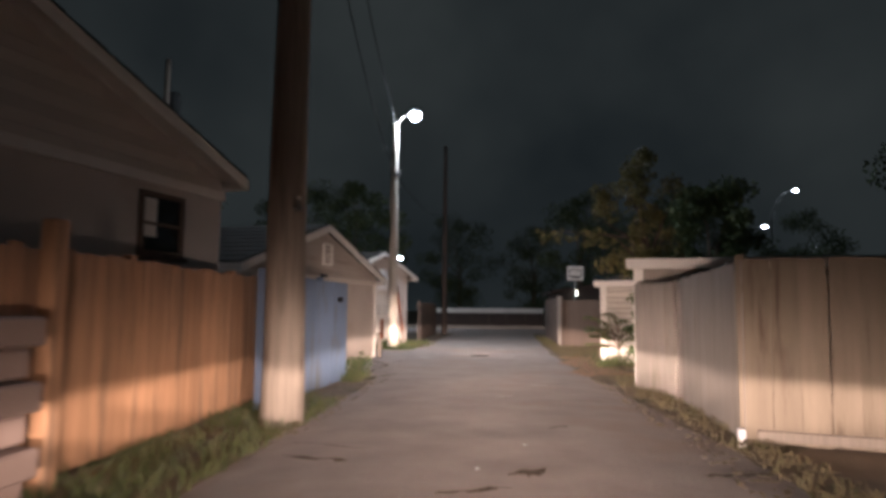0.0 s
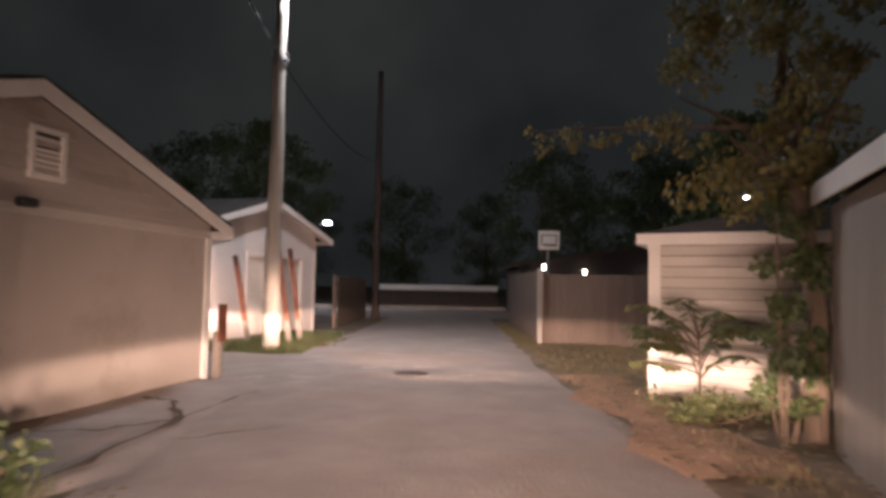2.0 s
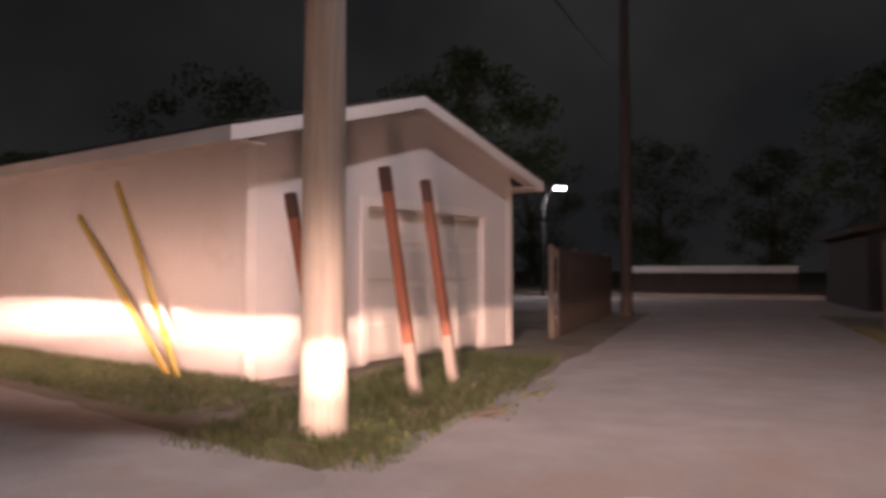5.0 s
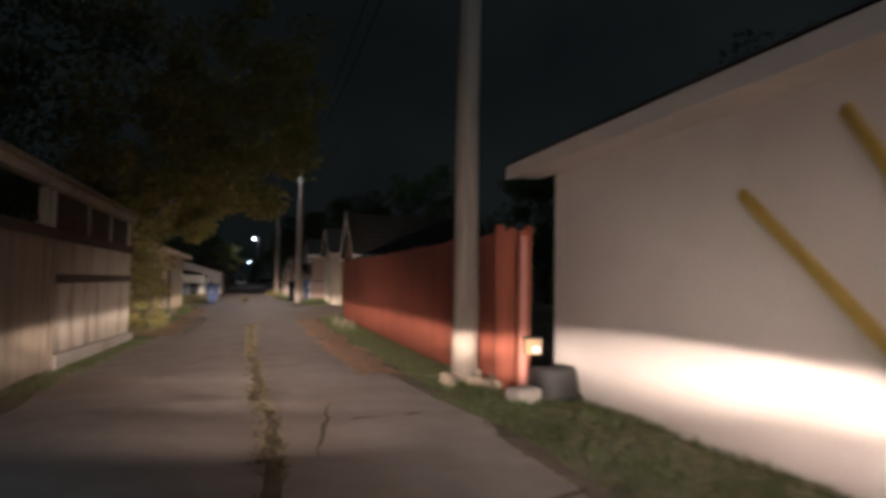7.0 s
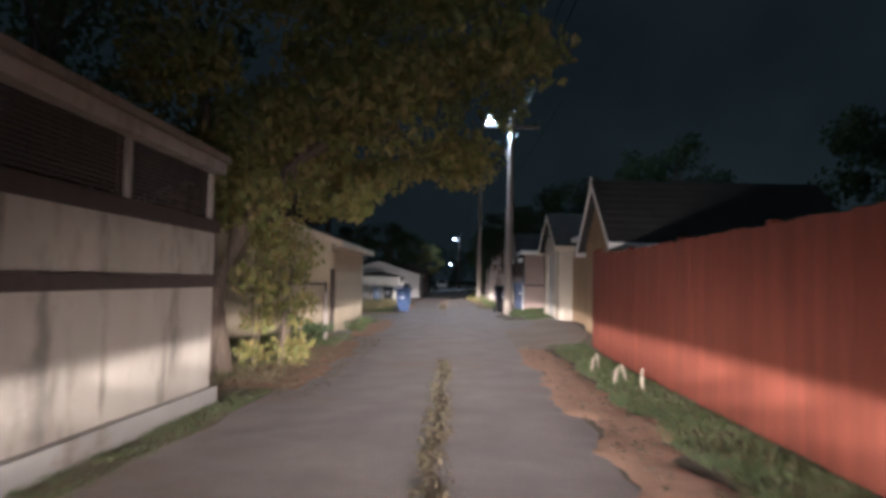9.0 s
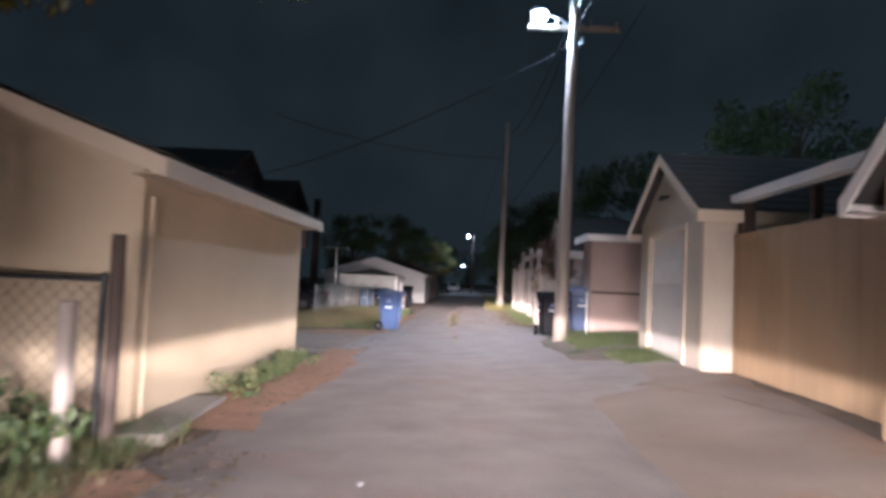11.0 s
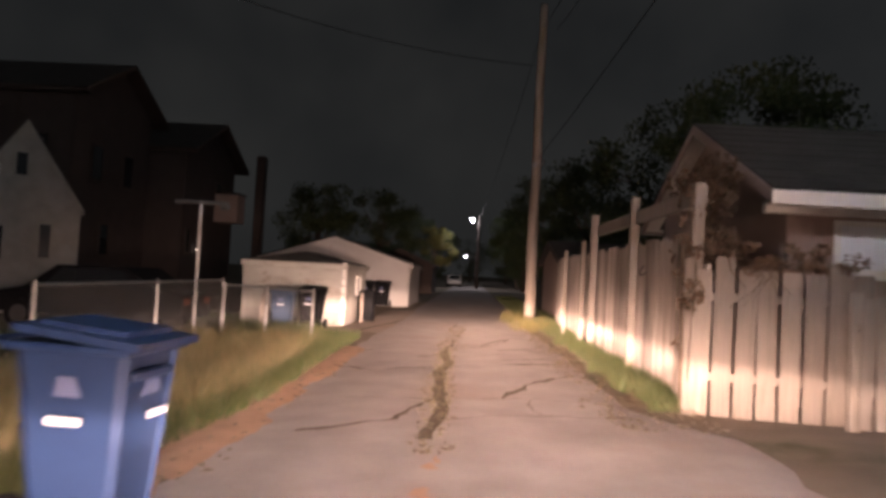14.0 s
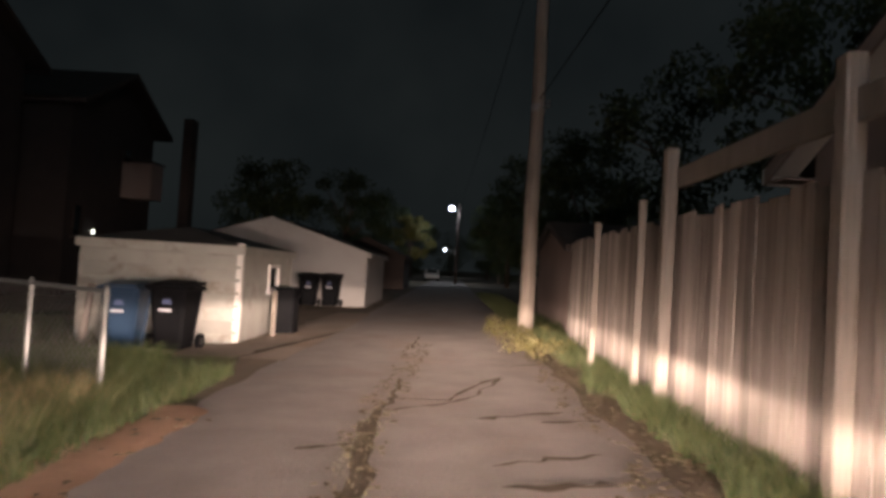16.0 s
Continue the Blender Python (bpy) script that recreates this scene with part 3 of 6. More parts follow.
part("corner_trim", box(BM(), 4.78, 4.9, -0.022, -0.003, -0.2, 2.6), M_PALETRIM, ga)
# its front is sheared from its sides to fit the camera's view
done = set()
for ob in ga.children_recursive:
    x, y, z = ob.location
    ob.location = (x, y - 0.122 * x, z)
    if ob.data.name not in done:
        done.add(ob.data.name)
        ob.data.transform(Matrix(((1, 0, 0, 0), (-0.122, 1, 0, 0), (0, 0, 1, 0), (0, 0, 0, 1))))

# garage with the louvred vent
g1 = gable_building("vented_garage", B(-8.2, -22.15), 6.3, 6.4, 2.08, 3.1, M_GARAGEWALL, "pale garage with a louvred gable vent", 0.2, 0.2, None)
louvre(g1, 3.2, 3.64, 2.3, 2.7)
lap_siding(g1, 0.0, 6.3, 1.9, 2.02, 0.11, pose(0, 0, 0), M_SIDING)
for k in range(7):
    half = 3.05 - (k + 1) * 0.13 / 0.324
    part("siding_board", slab(BM(), [(3.15 - half, -0.034, 0), (3.15 - half, -0.004, 0), (3.15 - half, -0.004, 0.118), (3.15 - half, -0.008, 0.118)], (2 * half, 0, 0)), M_GARAGEWALL, g1).location = (0, 0, 2.05 + 0.13 * k)
part("corner_trim", box(BM(), 6.2, 6.32, -0.03, -0.003, -0.2, 1.95), M_TRIM, g1)
part("wall_lamp", box(BM(), 3.06, 3.26, -0.14, -0.03, 1.96, 2.04, bevel=0.02), M_DARKMETAL, g1, "small dark wall lamp, off")

# house behind the cedar fence
hs = gable_building("bungalow", B(-20.0, -23.4), 9.5, 8.0, 3.08, 4.62, M_STUCCO, "pale stucco bungalow with a siding gable", 0.1, 0.35, None, "house")
lap_siding(hs, 0.35, 9.15, 2.9, 3.06, 0.14, pose(0, 0, 0), M_SIDING)
for k in range(8):
    half = 4.6 - (k + 1) * 0.14 / 0.33
    bm = slab(BM(), [(4.75 - half, -0.026, 0), (4.75 - half, -0.004, 0), (4.75 - half, -0.004, 0.16), (4.75 - half, -0.012, 0.16)], (2 * half, 0, 0))
    part("siding_board", bm, M_SIDING, hs).location = (0, 0, 3.04 + 0.14 * k)
part("gable_trim", box(BM(), 0, 9.5, -0.07, -0.003, 2.78, 2.9), M_TRIM, hs)


def window(parent, x0, x1, z0, z1, y, pane, bars=1, name="window", depth=0.05, trim=None):
    trim = trim or M_TRIM
    w = part(name, box(BM(), x0, x1, y - 0.012, y - 0.003, z0, z1), pane, parent)
    for a, b, c, d in ((x0 - 0.06, x0, z0 - 0.06, z1 + 0.06), (x1, x1 + 0.06, z0 - 0.06, z1 + 0.06), (x0, x1, z0 - 0.06, z0), (x0, x1, z1, z1 + 0.06)):
        part("window_frame", box(BM(), a, b, y - depth, y - 0.002, c, d), trim, w)
    for k in range(bars):
        zc = z0 + (z1 - z0) * (k + 1) / (bars + 1)
        part("glazing_bar", box(BM(), x0, x1, y - 0.035, y - 0.013, zc - 0.02, zc + 0.02), trim, w)
    part("window_sill", box(BM(), x0 - 0.1, x1 + 0.1, y - 0.09, y - 0.002, z0 - 0.11, z0 - 0.062), trim, w)
    return w


window(hs, 7.95, 8.62, 1.95, 2.62, 0.0, M_PANE, 1, trim=M_BROWNFENCE)
part("curtain", box(BM(), 7.96, 8.2, -0.02, -0.0135, 2.12, 2.6), M_TRIM, hs, "white half-drawn curtain")

# clapboard shed with a hipped roof
def hip_roof(parent, x0, x1, y0, y1, eave, peak, over, ridge, trim=None):
    a, b, c, d = (x0 - over, y0 - over), (x1 + over, y0 - over), (x1 + over, y1 + over), (x0 - over, y1 + over)
    xm, ym = (x0 + x1) / 2, (y0 + y1) / 2
    r0, r1 = (xm, ym - ridge / 2, peak), (xm, ym + ridge / 2, peak)
    z = eave
    for pts in ([(*a, z), (*b, z), r0], [(*b, z), (*c, z), r1, r0], [(*c, z), (*d, z), r1], [(*d, z), (*a, z), r0, r1]):
        part("roof", slab(BM(), pts, (0, 0, 0.05)), M_ROOF, parent)
    for p, q in ((a, b), (b, c), (c, d), (d, a)):
        n = Vector((q[1] - p[1], p[0] - q[0], 0)).normalized() * 0.024
        part("eave_board", slab(BM(), [(*p, z - 0.1), (*q, z - 0.1), (*q, z + 0.045), (*p, z + 0.045)], n), trim or M_TRIM, parent)
    part("soffit", box(BM(), x0 - over, x1 + over, y0 - over, y1 + over, z - 0.02, z - 0.004), trim or M_TRIM, parent)


def plain_shed(name, m, x1, y1, h, wall, label, peak, over=0.22, ridge=0.6, category="shed", trim=None):
    s = thing(name, m, label, category)
    for a, b, c, d in ((0, x1, 0, 0.1), (0, x1, y1 - 0.1, y1), (0, 0.1, 0.102, y1 - 0.102), (x1 - 0.1, x1, 0.102, y1 - 0.102)):
        part("wall", box(BM(), a, b, c, d, -0.3, h - 0.02), wall, s)
    hip_roof(s, 0, x1, 0, y1, h, peak, over, ridge, trim)
    return s


sr = plain_shed("clapboard_shed", B(-1.12, -28.05, 0, -14) @ pose(0, -3.05, 0), 0.55, 3.05, 1.98, M_JOINT, "small white clapboard shed with a hipped roof", 2.3, 0.16)
lap_siding(sr, 0.0, 2.93, 0.0, 1.94, 0.135, pose(0, 3.05, 0, 0, 0, -90), M_SIDING)
lap_siding(sr, 0.06, 0.48, 0.0, 1.94, 0.135, pose(0.55, 3.05, 0, 0, 0, 180), M_SIDING)
part("corner_trim", box(BM(), -0.05, 0.06, 2.95, 3.1, 0, 1.95), M_TRIM, sr)

# low shed behind the pale board fence
lo = thing("low_shed", A(2.42, 12.1, 0, -12.9), "low board shed with a white fascia and corner board", "shed")
for a, b, c, d in ((0.02, 4.4, 0, 0.12), (0.46, 4.4, 2.48, 2.6), (4.28, 4.4, 0.122, 2.478)):
    part("wall", box(BM(), a, b, c, d, -0.2, 2.0), M_WHITEWOOD, lo)
# its alley side is angled away from the alley to fit the camera's view
part("side_wall", slab(BM(), [(0.02, 0.122, -0.2), (0.14, 0.122, -0.2), (0.455, 2.6, -0.2), (0.335, 2.6, -0.2)], (0, 0, 2.26)), M_WHITEWOOD, lo)
part("roof", slab(BM(), [(-0.12, -0.15, 2.13), (4.6, -0.15, 2.13), (4.6, 2.75, 2.22), (0.24, 2.75, 2.22)], (0, 0, 0.05)), M_ROOF, lo)
part("fascia", box(BM(), -0.14, 4.6, -0.18, -0.152, 2.0, 2.17), M_TRIM, lo)
part("fascia", slab(BM(), [(-0.15, -0.15, 2.0), (-0.122, -0.15, 2.0), (0.238, 2.75, 2.08), (0.21, 2.75, 2.08)], (0, 0, 0.17)), M_TRIM, lo)
part("soffit", box(BM(), -0.12, 4.5, -0.15, -0.002, 2.0, 2.02), M_TRIM, lo)
part("corner_trim", box(BM(), -0.03, 0.13, -0.04, -0.002, -0.1, 2.0), M_TRIM, lo, "white corner board")
lt = thing("lean_to", A(2.75, 9.6, 0, -4), "low dark lean-to roof behind a fence", "lean-to")
part("roof", slab(BM(), [(0, 0, 1.7), (3.2, 0, 1.95), (3.2, 2.2, 1.95), (0, 2.2, 1.7)], (0, 0, 0.06)), M_ROOF, lt)
for x in (0.1, 3.0):
    for y in (0.1, 2.0):
        part("post", box(BM(), x, x + 0.08, y, y + 0.08, -0.05, 1.7 + 0.078 * x), M_DARKWOOD, lt)

# second alley, far side of the red fence: little garage, then the plank gate, then the white garage
g2 = gable_building("plank_garage", B(3.26, 5.4, 0, -90), 2.96, 4.4, 2.04, 3.25, M_TANWOOD, "small tan plank garage with a gable to the alley", 0.25, 0.2)
me = mesh_of("wall_plank", box(BM(), 0, 0.155, -0.022, -0.003, 0, 2.03, bevel=0.004), M_TANWOOD)
for k in range(18):
    piece("wall_plank", me, g2, pose(0.01 + 0.161 * k, 0, 0))
part("finial", tube(BM(), [(1.48, -0.22, 3.18), (1.48, -0.22, 3.4)], [0.05, 0.02]), M_TRIM, g2)
wg = gable_building("white_garage", B(3.24, 12.83, 0, -90), 3.44, 4.5, 2.27, 3.24, M_CREAMSIDE, "narrow cream garage with a steep gable and panel door", 0.25, 0.18, (0.65, 2.57, 2.0), trim=M_TANTRIM)
panel_door(wg, 0.65, 2.57, 2.0, 0.06, M_SIDING, 5, 1)
door_trim(wg, 0.65, 2.57, 2.0, wd=0.09, mat=M_TANTRIM)
part("corner_trim", box(BM(), 3.34, 3.46, -0.024, -0.003, -0.2, 2.27), M_TANTRIM, wg)
part("wall_lamp", tube(BM(), [(1.72, -0.02, 2.6), (1.72, -0.14, 2.6), (1.72, -0.14, 2.54)], [0.03, 0.03, 0.06]), M_DARKMETAL, wg, "small dark wall lamp, off")

# tan garage on the other side
lg = gable_building("tan_garage", B(-9.9, 5.85), 7.0, 5.7, 2.56, 3.85, M_TAN, "large tan stucco garage with pale eaves", 0.32, 0.3, None, "garage", 0.12, trim=M_TANTRIM)
part("corner_trim", box(BM(), 6.9, 7.02, -0.022, -0.003, -0.2, 2.28), M_TAN, lg)
part("downspout", tube(BM(), [(7.04, 0.12, 2.2), (7.04, 0.12, 0.12), (7.2, 0.0, 0.05)], 0.022), M_TAN, lg)
part("foundation", box(BM(), -0.02, 7.03, -0.03, 5.72, -0.3, 0.1), M_CONC, lg)

# brown panel garage with a flat roof
rg = thing("brown_garage", B(2.92, 16.08), "brown panelled garage with a flat roof and pale fascia", "garage")
for a, b, c, d in ((0, 6.5, 0, 0.14), (0, 6.5, 1.11, 1.25), (0, 0.14, 0.142, 1.108), (6.36, 6.5, 0.142, 1.108)):
    part("wall", box(BM(), a, b, c, d, -0.3, 2.26), M_BROWNWALL, rg)
part("roof", box(BM(), -0.18, 6.8, -0.3, 1.4, 2.28, 2.36), M_ROOF, rg)
part("fascia", box(BM(), -0.21, 6.8, -0.33, -0.302, 2.2, 2.36), M_TRIM, rg)
part("fascia", box(BM(), -0.21, -0.182, -0.302, 1.4, 2.2, 2.36), M_TRIM, rg)
part("wall_batten", box(BM(), 0.0, 6.5, -0.03, -0.003, 0.98, 1.04), M_DARKWOOD, rg, "dark batten across the wall")
me = mesh_of("wall_panel", box(BM(), 0.004, 1.21, -0.012, -0.003, 0, 0.97, bevel=0.004), M_BROWNWALL)
me2 = mesh_of("wall_panel", box(BM(), 0.004, 1.21, -0.012, -0.003, 1.05, 2.22, bevel=0.004), M_BROWNWALL)
for k in range(5):
    piece("wall_panel", me, rg, pose(0.1 + 1.217 * k, 0, 0))
    piece("wall_panel", me2, rg, pose(0.1 + 1.217 * k, 0, 0))
part("corner_trim", box(BM(), -0.03, 0.09, -0.03, -0.002, -0.1, 2.24), M_BROWNWALL, rg)
part("wall_pipe", tube(BM(), [(-0.1, -0.06, 1.0), (-0.1, -0.06, -0.05)], 0.02), M_TRIM, rg)


# cream house with a lit window
ch = gable_building("cream_house", B(-16.6, 13.4), 8.0, 12.0, 3.22, 4.7, M_CREAM, "cream single-storey house with one lit window", 0.45, 0.4, None, "house")
for x0, x1, z0, z1, pane, bars, nm in ((7.63, 8.62, 2.18, 2.93, M_WINDOWGLOW, 0, "lit_window"), (9.85, 11.2, 1.75, 2.8, M_PANE, 1, "dark_window")):
    wnd = window(ch, x0, x1, z0, z1, 0.0, pane, bars, nm)
    wnd.matrix_basis = pose(8.0, 0, 0, 0, 0, 90)
for x0 in (8.95, 7.2):
    part("wall_pipe", tube(BM(), [(8.05, x0, 0.0), (8.05, x0, 2.7)], 0.03), M_TRIM, ch)
part("wall_ledge", box(BM(), 8.003, 8.05, 9.0, 11.9, 1.28, 1.33), M_TRIM, ch)
part("downspout", tube(BM(), [(8.42, 11.9, 3.0), (8.3, 12.1, 2.9), (8.06, 12.0, 2.7), (8.06, 12.0, 0.1)], 0.035), M_TRIM, ch)
part("gas_meter", box(BM(), 8.003, 8.2, 7.3, 7.6, 0.6, 1.0, bevel=0.03), M_GALV, ch)

# pale garden outbuilding behind the wire fence and the row beyond
sh = plain_shed("white_garage_shed", B(-6.2, 32.7), 2.75, 3.6, 1.66, M_WHITEWASH, "low whitewashed block garage with a low dark roof", 1.98, 0.05, 1.4, "garage", M_WHITEWASH)
lap_siding(sh, 0.0, 2.75, 0.0, 1.72, 0.22, pose(0, 0, 0), M_WHITEWASH, name="wall_block_course")
part("corner_trim", box(BM(), 2.68, 2.78, -0.035, 0.08, -0.1, 1.75), M_TRIM, sh)
window(sh, 0.9, 1.5, 0.95, 1.35, -0.012, M_PANE, 0).matrix_basis = pose(2.75, 0.8, 0, 0, 0, 90)
gable_building("grey_garage", B(-9.5, 44.5), 6.7, 6.0, 1.97, 3.0, M_PALEGREY, "pale grey garage with a low gable", 0.12, 0.1, trim=M_PALEGREY)
gable_building("far_garage", B(-8.0, 66.0), 5.0, 6.0, 2.3, 3.4, M_DARKBRICK, "dark garage far along the alley", 0.2, 0.2, trim=M_DARKWOOD)
g6 = gable_building("fenced_house", B(3.5, 27.8, 0, -90), 5.0, 7.0, 2.55, 3.75, M_BROWNWALL, "brownish house end behind the picket fence", 0.35, 0.3, None, "house")
for ob in g6.children:
    if ob.name.startswith(("rake_board", "soffit")):
        ob.data.materials[0] = M_BROWNWALL
part("porch_beam", box(BM(), 5.05, 5.15, -0.3, 6.0, 2.2, 2.32), M_TRIM, g6, "white porch beam")
window(g6, 0.6, 1.7, 1.6, 2.1, 0.0, M_MARK, 0).matrix_basis = pose(5.0, 0, 0, 0, 0, 90)
gable_building("blank_garage", B(2.9, 43.0, 0, -90), 6.0, 6.0, 2.0, 2.7, M_BROWNWALL, "low dark garage behind the board fence", 0.2, 0.2, trim=M_DARKWOOD)


# dark two-storey houses beyond the yard, gables towards the alley
th = gable_building("tall_house", B(-13.9, 37.2, 0, 90), 5.4, 10.5, 7.45, 8.9, M_DARKBRICK, "dark brown two-storey house with a gable roof", 0.4, 0.6, None, "house", trim=M_DARKWOOD)
for y0, y1, z0, z1 in ((1.2, 1.9, 4.4, 5.6), (3.4, 4.1, 4.4, 5.6), (2.0, 2.6, 1.7, 2.8)):
    window(th, y0, y1, z0, z1, 0.0, M_PANE, 0, trim=M_DARKWOOD)
for x0, x1, z0, z1 in ((0.9, 1.4, 4.3, 5.7), (3.1, 3.6, 4.4, 5.6), (3.0, 3.5, 1.9, 2.9), (6.0, 6.6, 4.4, 5.6)):
    window(th, -x1, -x0, z0, z1, 0.0, M_PANE, 0, trim=M_DARKWOOD).matrix_basis = pose(0, 0, 0, 0, 0, -90)
part("corner_board", box(BM(), -0.035, -0.003, 1.9, 2.05, 0, 7.3), M_DARKWOOD, th)
wing = gable_building("rear_house", B(-12.5, 43.0, 0, 90), 6.0, 8.0, 6.5, 8.05, M_DARKBRICK, "dark brown house with a deep eave behind another house", 0.35, 0.6, None, "house", trim=M_DARKWOOD)
window(wing, 0.5, 0.95, 2.0, 3.0, 0.0, M_PANE, 0, trim=M_DARKWOOD)
window(wing, 3.6, 4.2, 4.3, 5.4, 0.0, M_PANE, 0, trim=M_DARKWOOD)
dl = thing("porch_lamp", B(-12.44, 44.6, 2.15), "tiny lit lamp on a dark house wall", "wall lamp")
part("bracket", box(BM(), -0.06, 0.03, -0.03, 0.03, -0.03, 0.03), M_DARKMETAL, dl)
part("bulb", tube(BM(), [(0.06, 0, -0.05), (0.06, 0, 0.0), (0.06, 0, 0.05)], [0.025, 0.05, 0.025], 8), M_WARMGLOW, dl)
# box sized and placed to fit a pale patch in the camera's view
bay = part("bay", box(BM(), 3.5, 4.5, -1.15, -0.003, 3.55, 4.9, bevel=0.02), M_BROWNWALL, wing, "small paler box on the upper storey")
part("bay_roof", slab(BM(), [(3.45, -1.22, 4.91), (4.55, -1.22, 4.91), (4.55, -0.003, 5.1), (3.45, -0.003, 5.1)], (0, 0, 0.05)), M_ROOF, bay)
single("chimney", box(BM(), -0.22, 0.22, -0.3, 0.3, -0.3, 7.4, bevel=0.03), M_DARKBRICK, B(-11.55, 50.4), "dark brick chimney stack beside a pale house", "chimney")
gr = gable_building("grey_gabled_shed", B(-13.4, 31.65, 0, 35), 2.8, 3.0, 2.95, 5.15, M_STONE, "dim grey steep-gabled outbuilding in the yard", 0.06, 0.06, None, "outbuilding", trim=M_STONE)
for x0, x1, z0, z1 in ((1.2, 1.45, 3.7, 4.3), (1.85, 2.1, 1.5, 2.4), (0.5, 1.0, 1.4, 2.3)):
    window(gr, x0, x1, z0, z1, 0.0, M_PANE, 0, trim=M_STONE, depth=0.03)

# ---- fences ----
def board_variants(name, bw, h, thick, mat, seed, jag=0.02, pointed=False, n=4):
    rnd = random.Random(seed)
    out = []
    for k in range(n):
        hh = h + rnd.uniform(-jag, jag)
        if pointed:
            pts = [(0, 0, 0), (bw, 0, 0), (bw, 0, hh - 0.07), (bw / 2, 0, hh), (0, 0, hh - 0.07)]
        else:
            c = rnd.uniform(0.004, 0.02)
            pts = [(0, 0, 0), (bw, 0, 0), (bw, 0, hh - c), (bw - c, 0, hh), (c, 0, hh), (0, 0, hh - c)]
        out.append(mesh_of(name, slab(BM(), pts, (0, thick, 0)), mat))
    return out


def board_fence(name, m, length, h, mat, label, bw=0.14, gap=0.006, seed=0, rails=(0.3, 1.45), post_mat=None, post_step=2.4, post_h=None, front=0.0, height=None, lean=0.6, rail_mat=None, pointed=False, dip=0.0, board="board", jag=0.02, rail_front=False):
    """Boards along local x, facing -y, with rails and posts behind."""
    f = thing(name, m, label, "fence")
    rnd = random.Random(seed)
    vs = board_variants(board, bw - gap, h, 0.02, mat, seed, jag, pointed)
    k = int(length / bw)
    for i in range(k):
        x = i * bw
        z = (height(x) if height else 0.0) - rnd.uniform(0, 0.012)
        piece(board, vs[rnd.randrange(4)], f, pose(x, rnd.uniform(-0.002, 0.002), z, rnd.uniform(-0.15, 0.15), rnd.uniform(-lean, lean) * 0.6, 0))
    for z in rails:
        y0 = (-0.045, -0.003) if rail_front else (0.026, 0.065)
        zz = height(length / 2) if height else 0
        part("rail", box(BM(), 0, length, *y0, z + zz, z + 0.09 + zz), rail_mat or mat, f)
    px, me = 0.0, mesh_of("post", box(BM(), -0.05, 0.05, 0.067, 0.165, -0.1, post_h or h + 0.05, bevel=0.008), post_mat or mat)
    while px <= length + 0.01:
        piece("post", me, f, pose(px, front, height(px) if height else 0, 0, rnd.uniform(-0.6, 0.6), 0))
        px += post_step
    return f


# along the first alley: boards face the road
board_fence("cedar_fence", A(-3.28, -6.0, 0, 90) , 15.4, 1.68, M_CEDAR, "orange cedar board fence in dry grass", 0.145, 0.003, 11, post_mat=M_CEDAR, lean=0.3)
single("fence_post", box(BM(), -0.065, 0.065, -0.07, 0.07, -0.1, 1.86, bevel=0.012), M_CEDAR, A(-3.1, 4.5), "thick orange cedar gate post", "fence post")
pil = thing("stone_pillar", A(-3.12, 3.75), "low rough brown stone pillar beside a cedar fence", "pillar")
for r in range(6):
    for c in range(2):
        x0 = -0.28 + 0.28 * c + (0.05 if r % 2 else -0.05) * (1 if c else 0)
        part("stone", box(BM(), x0, x0 + 0.27, -0.3, 0.3, 0.2 * r, 0.2 * r + 0.185, bevel=0.02), M_BROWNWALL, pil)
board_fence("blue_fence", A(-2.90, 8.5, 0, 87.5), 3.75, 1.72, M_BLUEPAINT, "pale blue painted gate of broad panels", 0.935, 0.004, 12, post_mat=M_BLUEPAINT, lean=0.1, jag=0.004)
single("gate_latch", tube(BM(), [(0, 0, 0), (0, -0.05, 0), (0, -0.05, -0.05)], [0.04, 0.05, 0.03]), M_DARKMETAL, A(-2.74, 11.55, 1.42, 90), "round black gate latch", "latch")
board_fence("pale_board_fence", A(2.33, 11.75, 0, -90 + 15), 1.5, 1.72, M_WHITEWOOD, "faded white board fence leaning with age", 0.25, 0.002, 13, height=lambda x: 0.0, lean=0.15, jag=0.008)
board_fence("pale_board_fence", A(2.68, 10.2, 0, -90 - 4.5), 3.25, 1.77, M_WHITEWOOD, "faded white board fence with a sagging top", 0.27, 0.002, 14, lean=0.15, jag=0.008, height=lambda x: -0.03 + 0.012 * x)
board_fence("pale_board_fence", A(2.42, 6.93, 0, -17), 5.6, 1.78, M_BROWNPLANK, "faded brown board fence turning away from the alley", 0.25, 0.006, 15, lean=0.9, jag=0.01)
single("sill_board", box(BM(), 0.1, 5.6, -0.06, -0.008, 0.02, 0.12, bevel=0.01), M_OLDPOST, A(2.42, 6.93, 0, -17), "pale board along the foot of a fence", "board")
stb = thing("stub_stake", A(2.36, 6.88), "short pale stake at a fence corner", "stake")
part("stake", box(BM(), -0.035, 0.035, -0.03, 0.03, -0.1, 0.13, bevel=0.008), M_MARK, stb)
single("split_post", tube(BM(), [(0, 0, -0.05), (0.02, 0, 0.7), (-0.01, 0.01, 1.72)], [0.035, 0.03, 0.025]), M_WHITEWOOD, A(2.62, 10.3), "weathered split fence post", "post")
board_fence("brown_fence", A(2.32, 33.2, 0, -90), 8.2, 1.78, M_BROWNFENCE, "dark brown board fence along the verge", 0.15, 0.003, 16)
board_fence("brown_fence", A(2.36, 24.95, 0, -10), 7.0, 1.66, M_BROWNFENCE, "dark brown board fence across the yard", 0.15, 0.003, 17, lean=0.2)
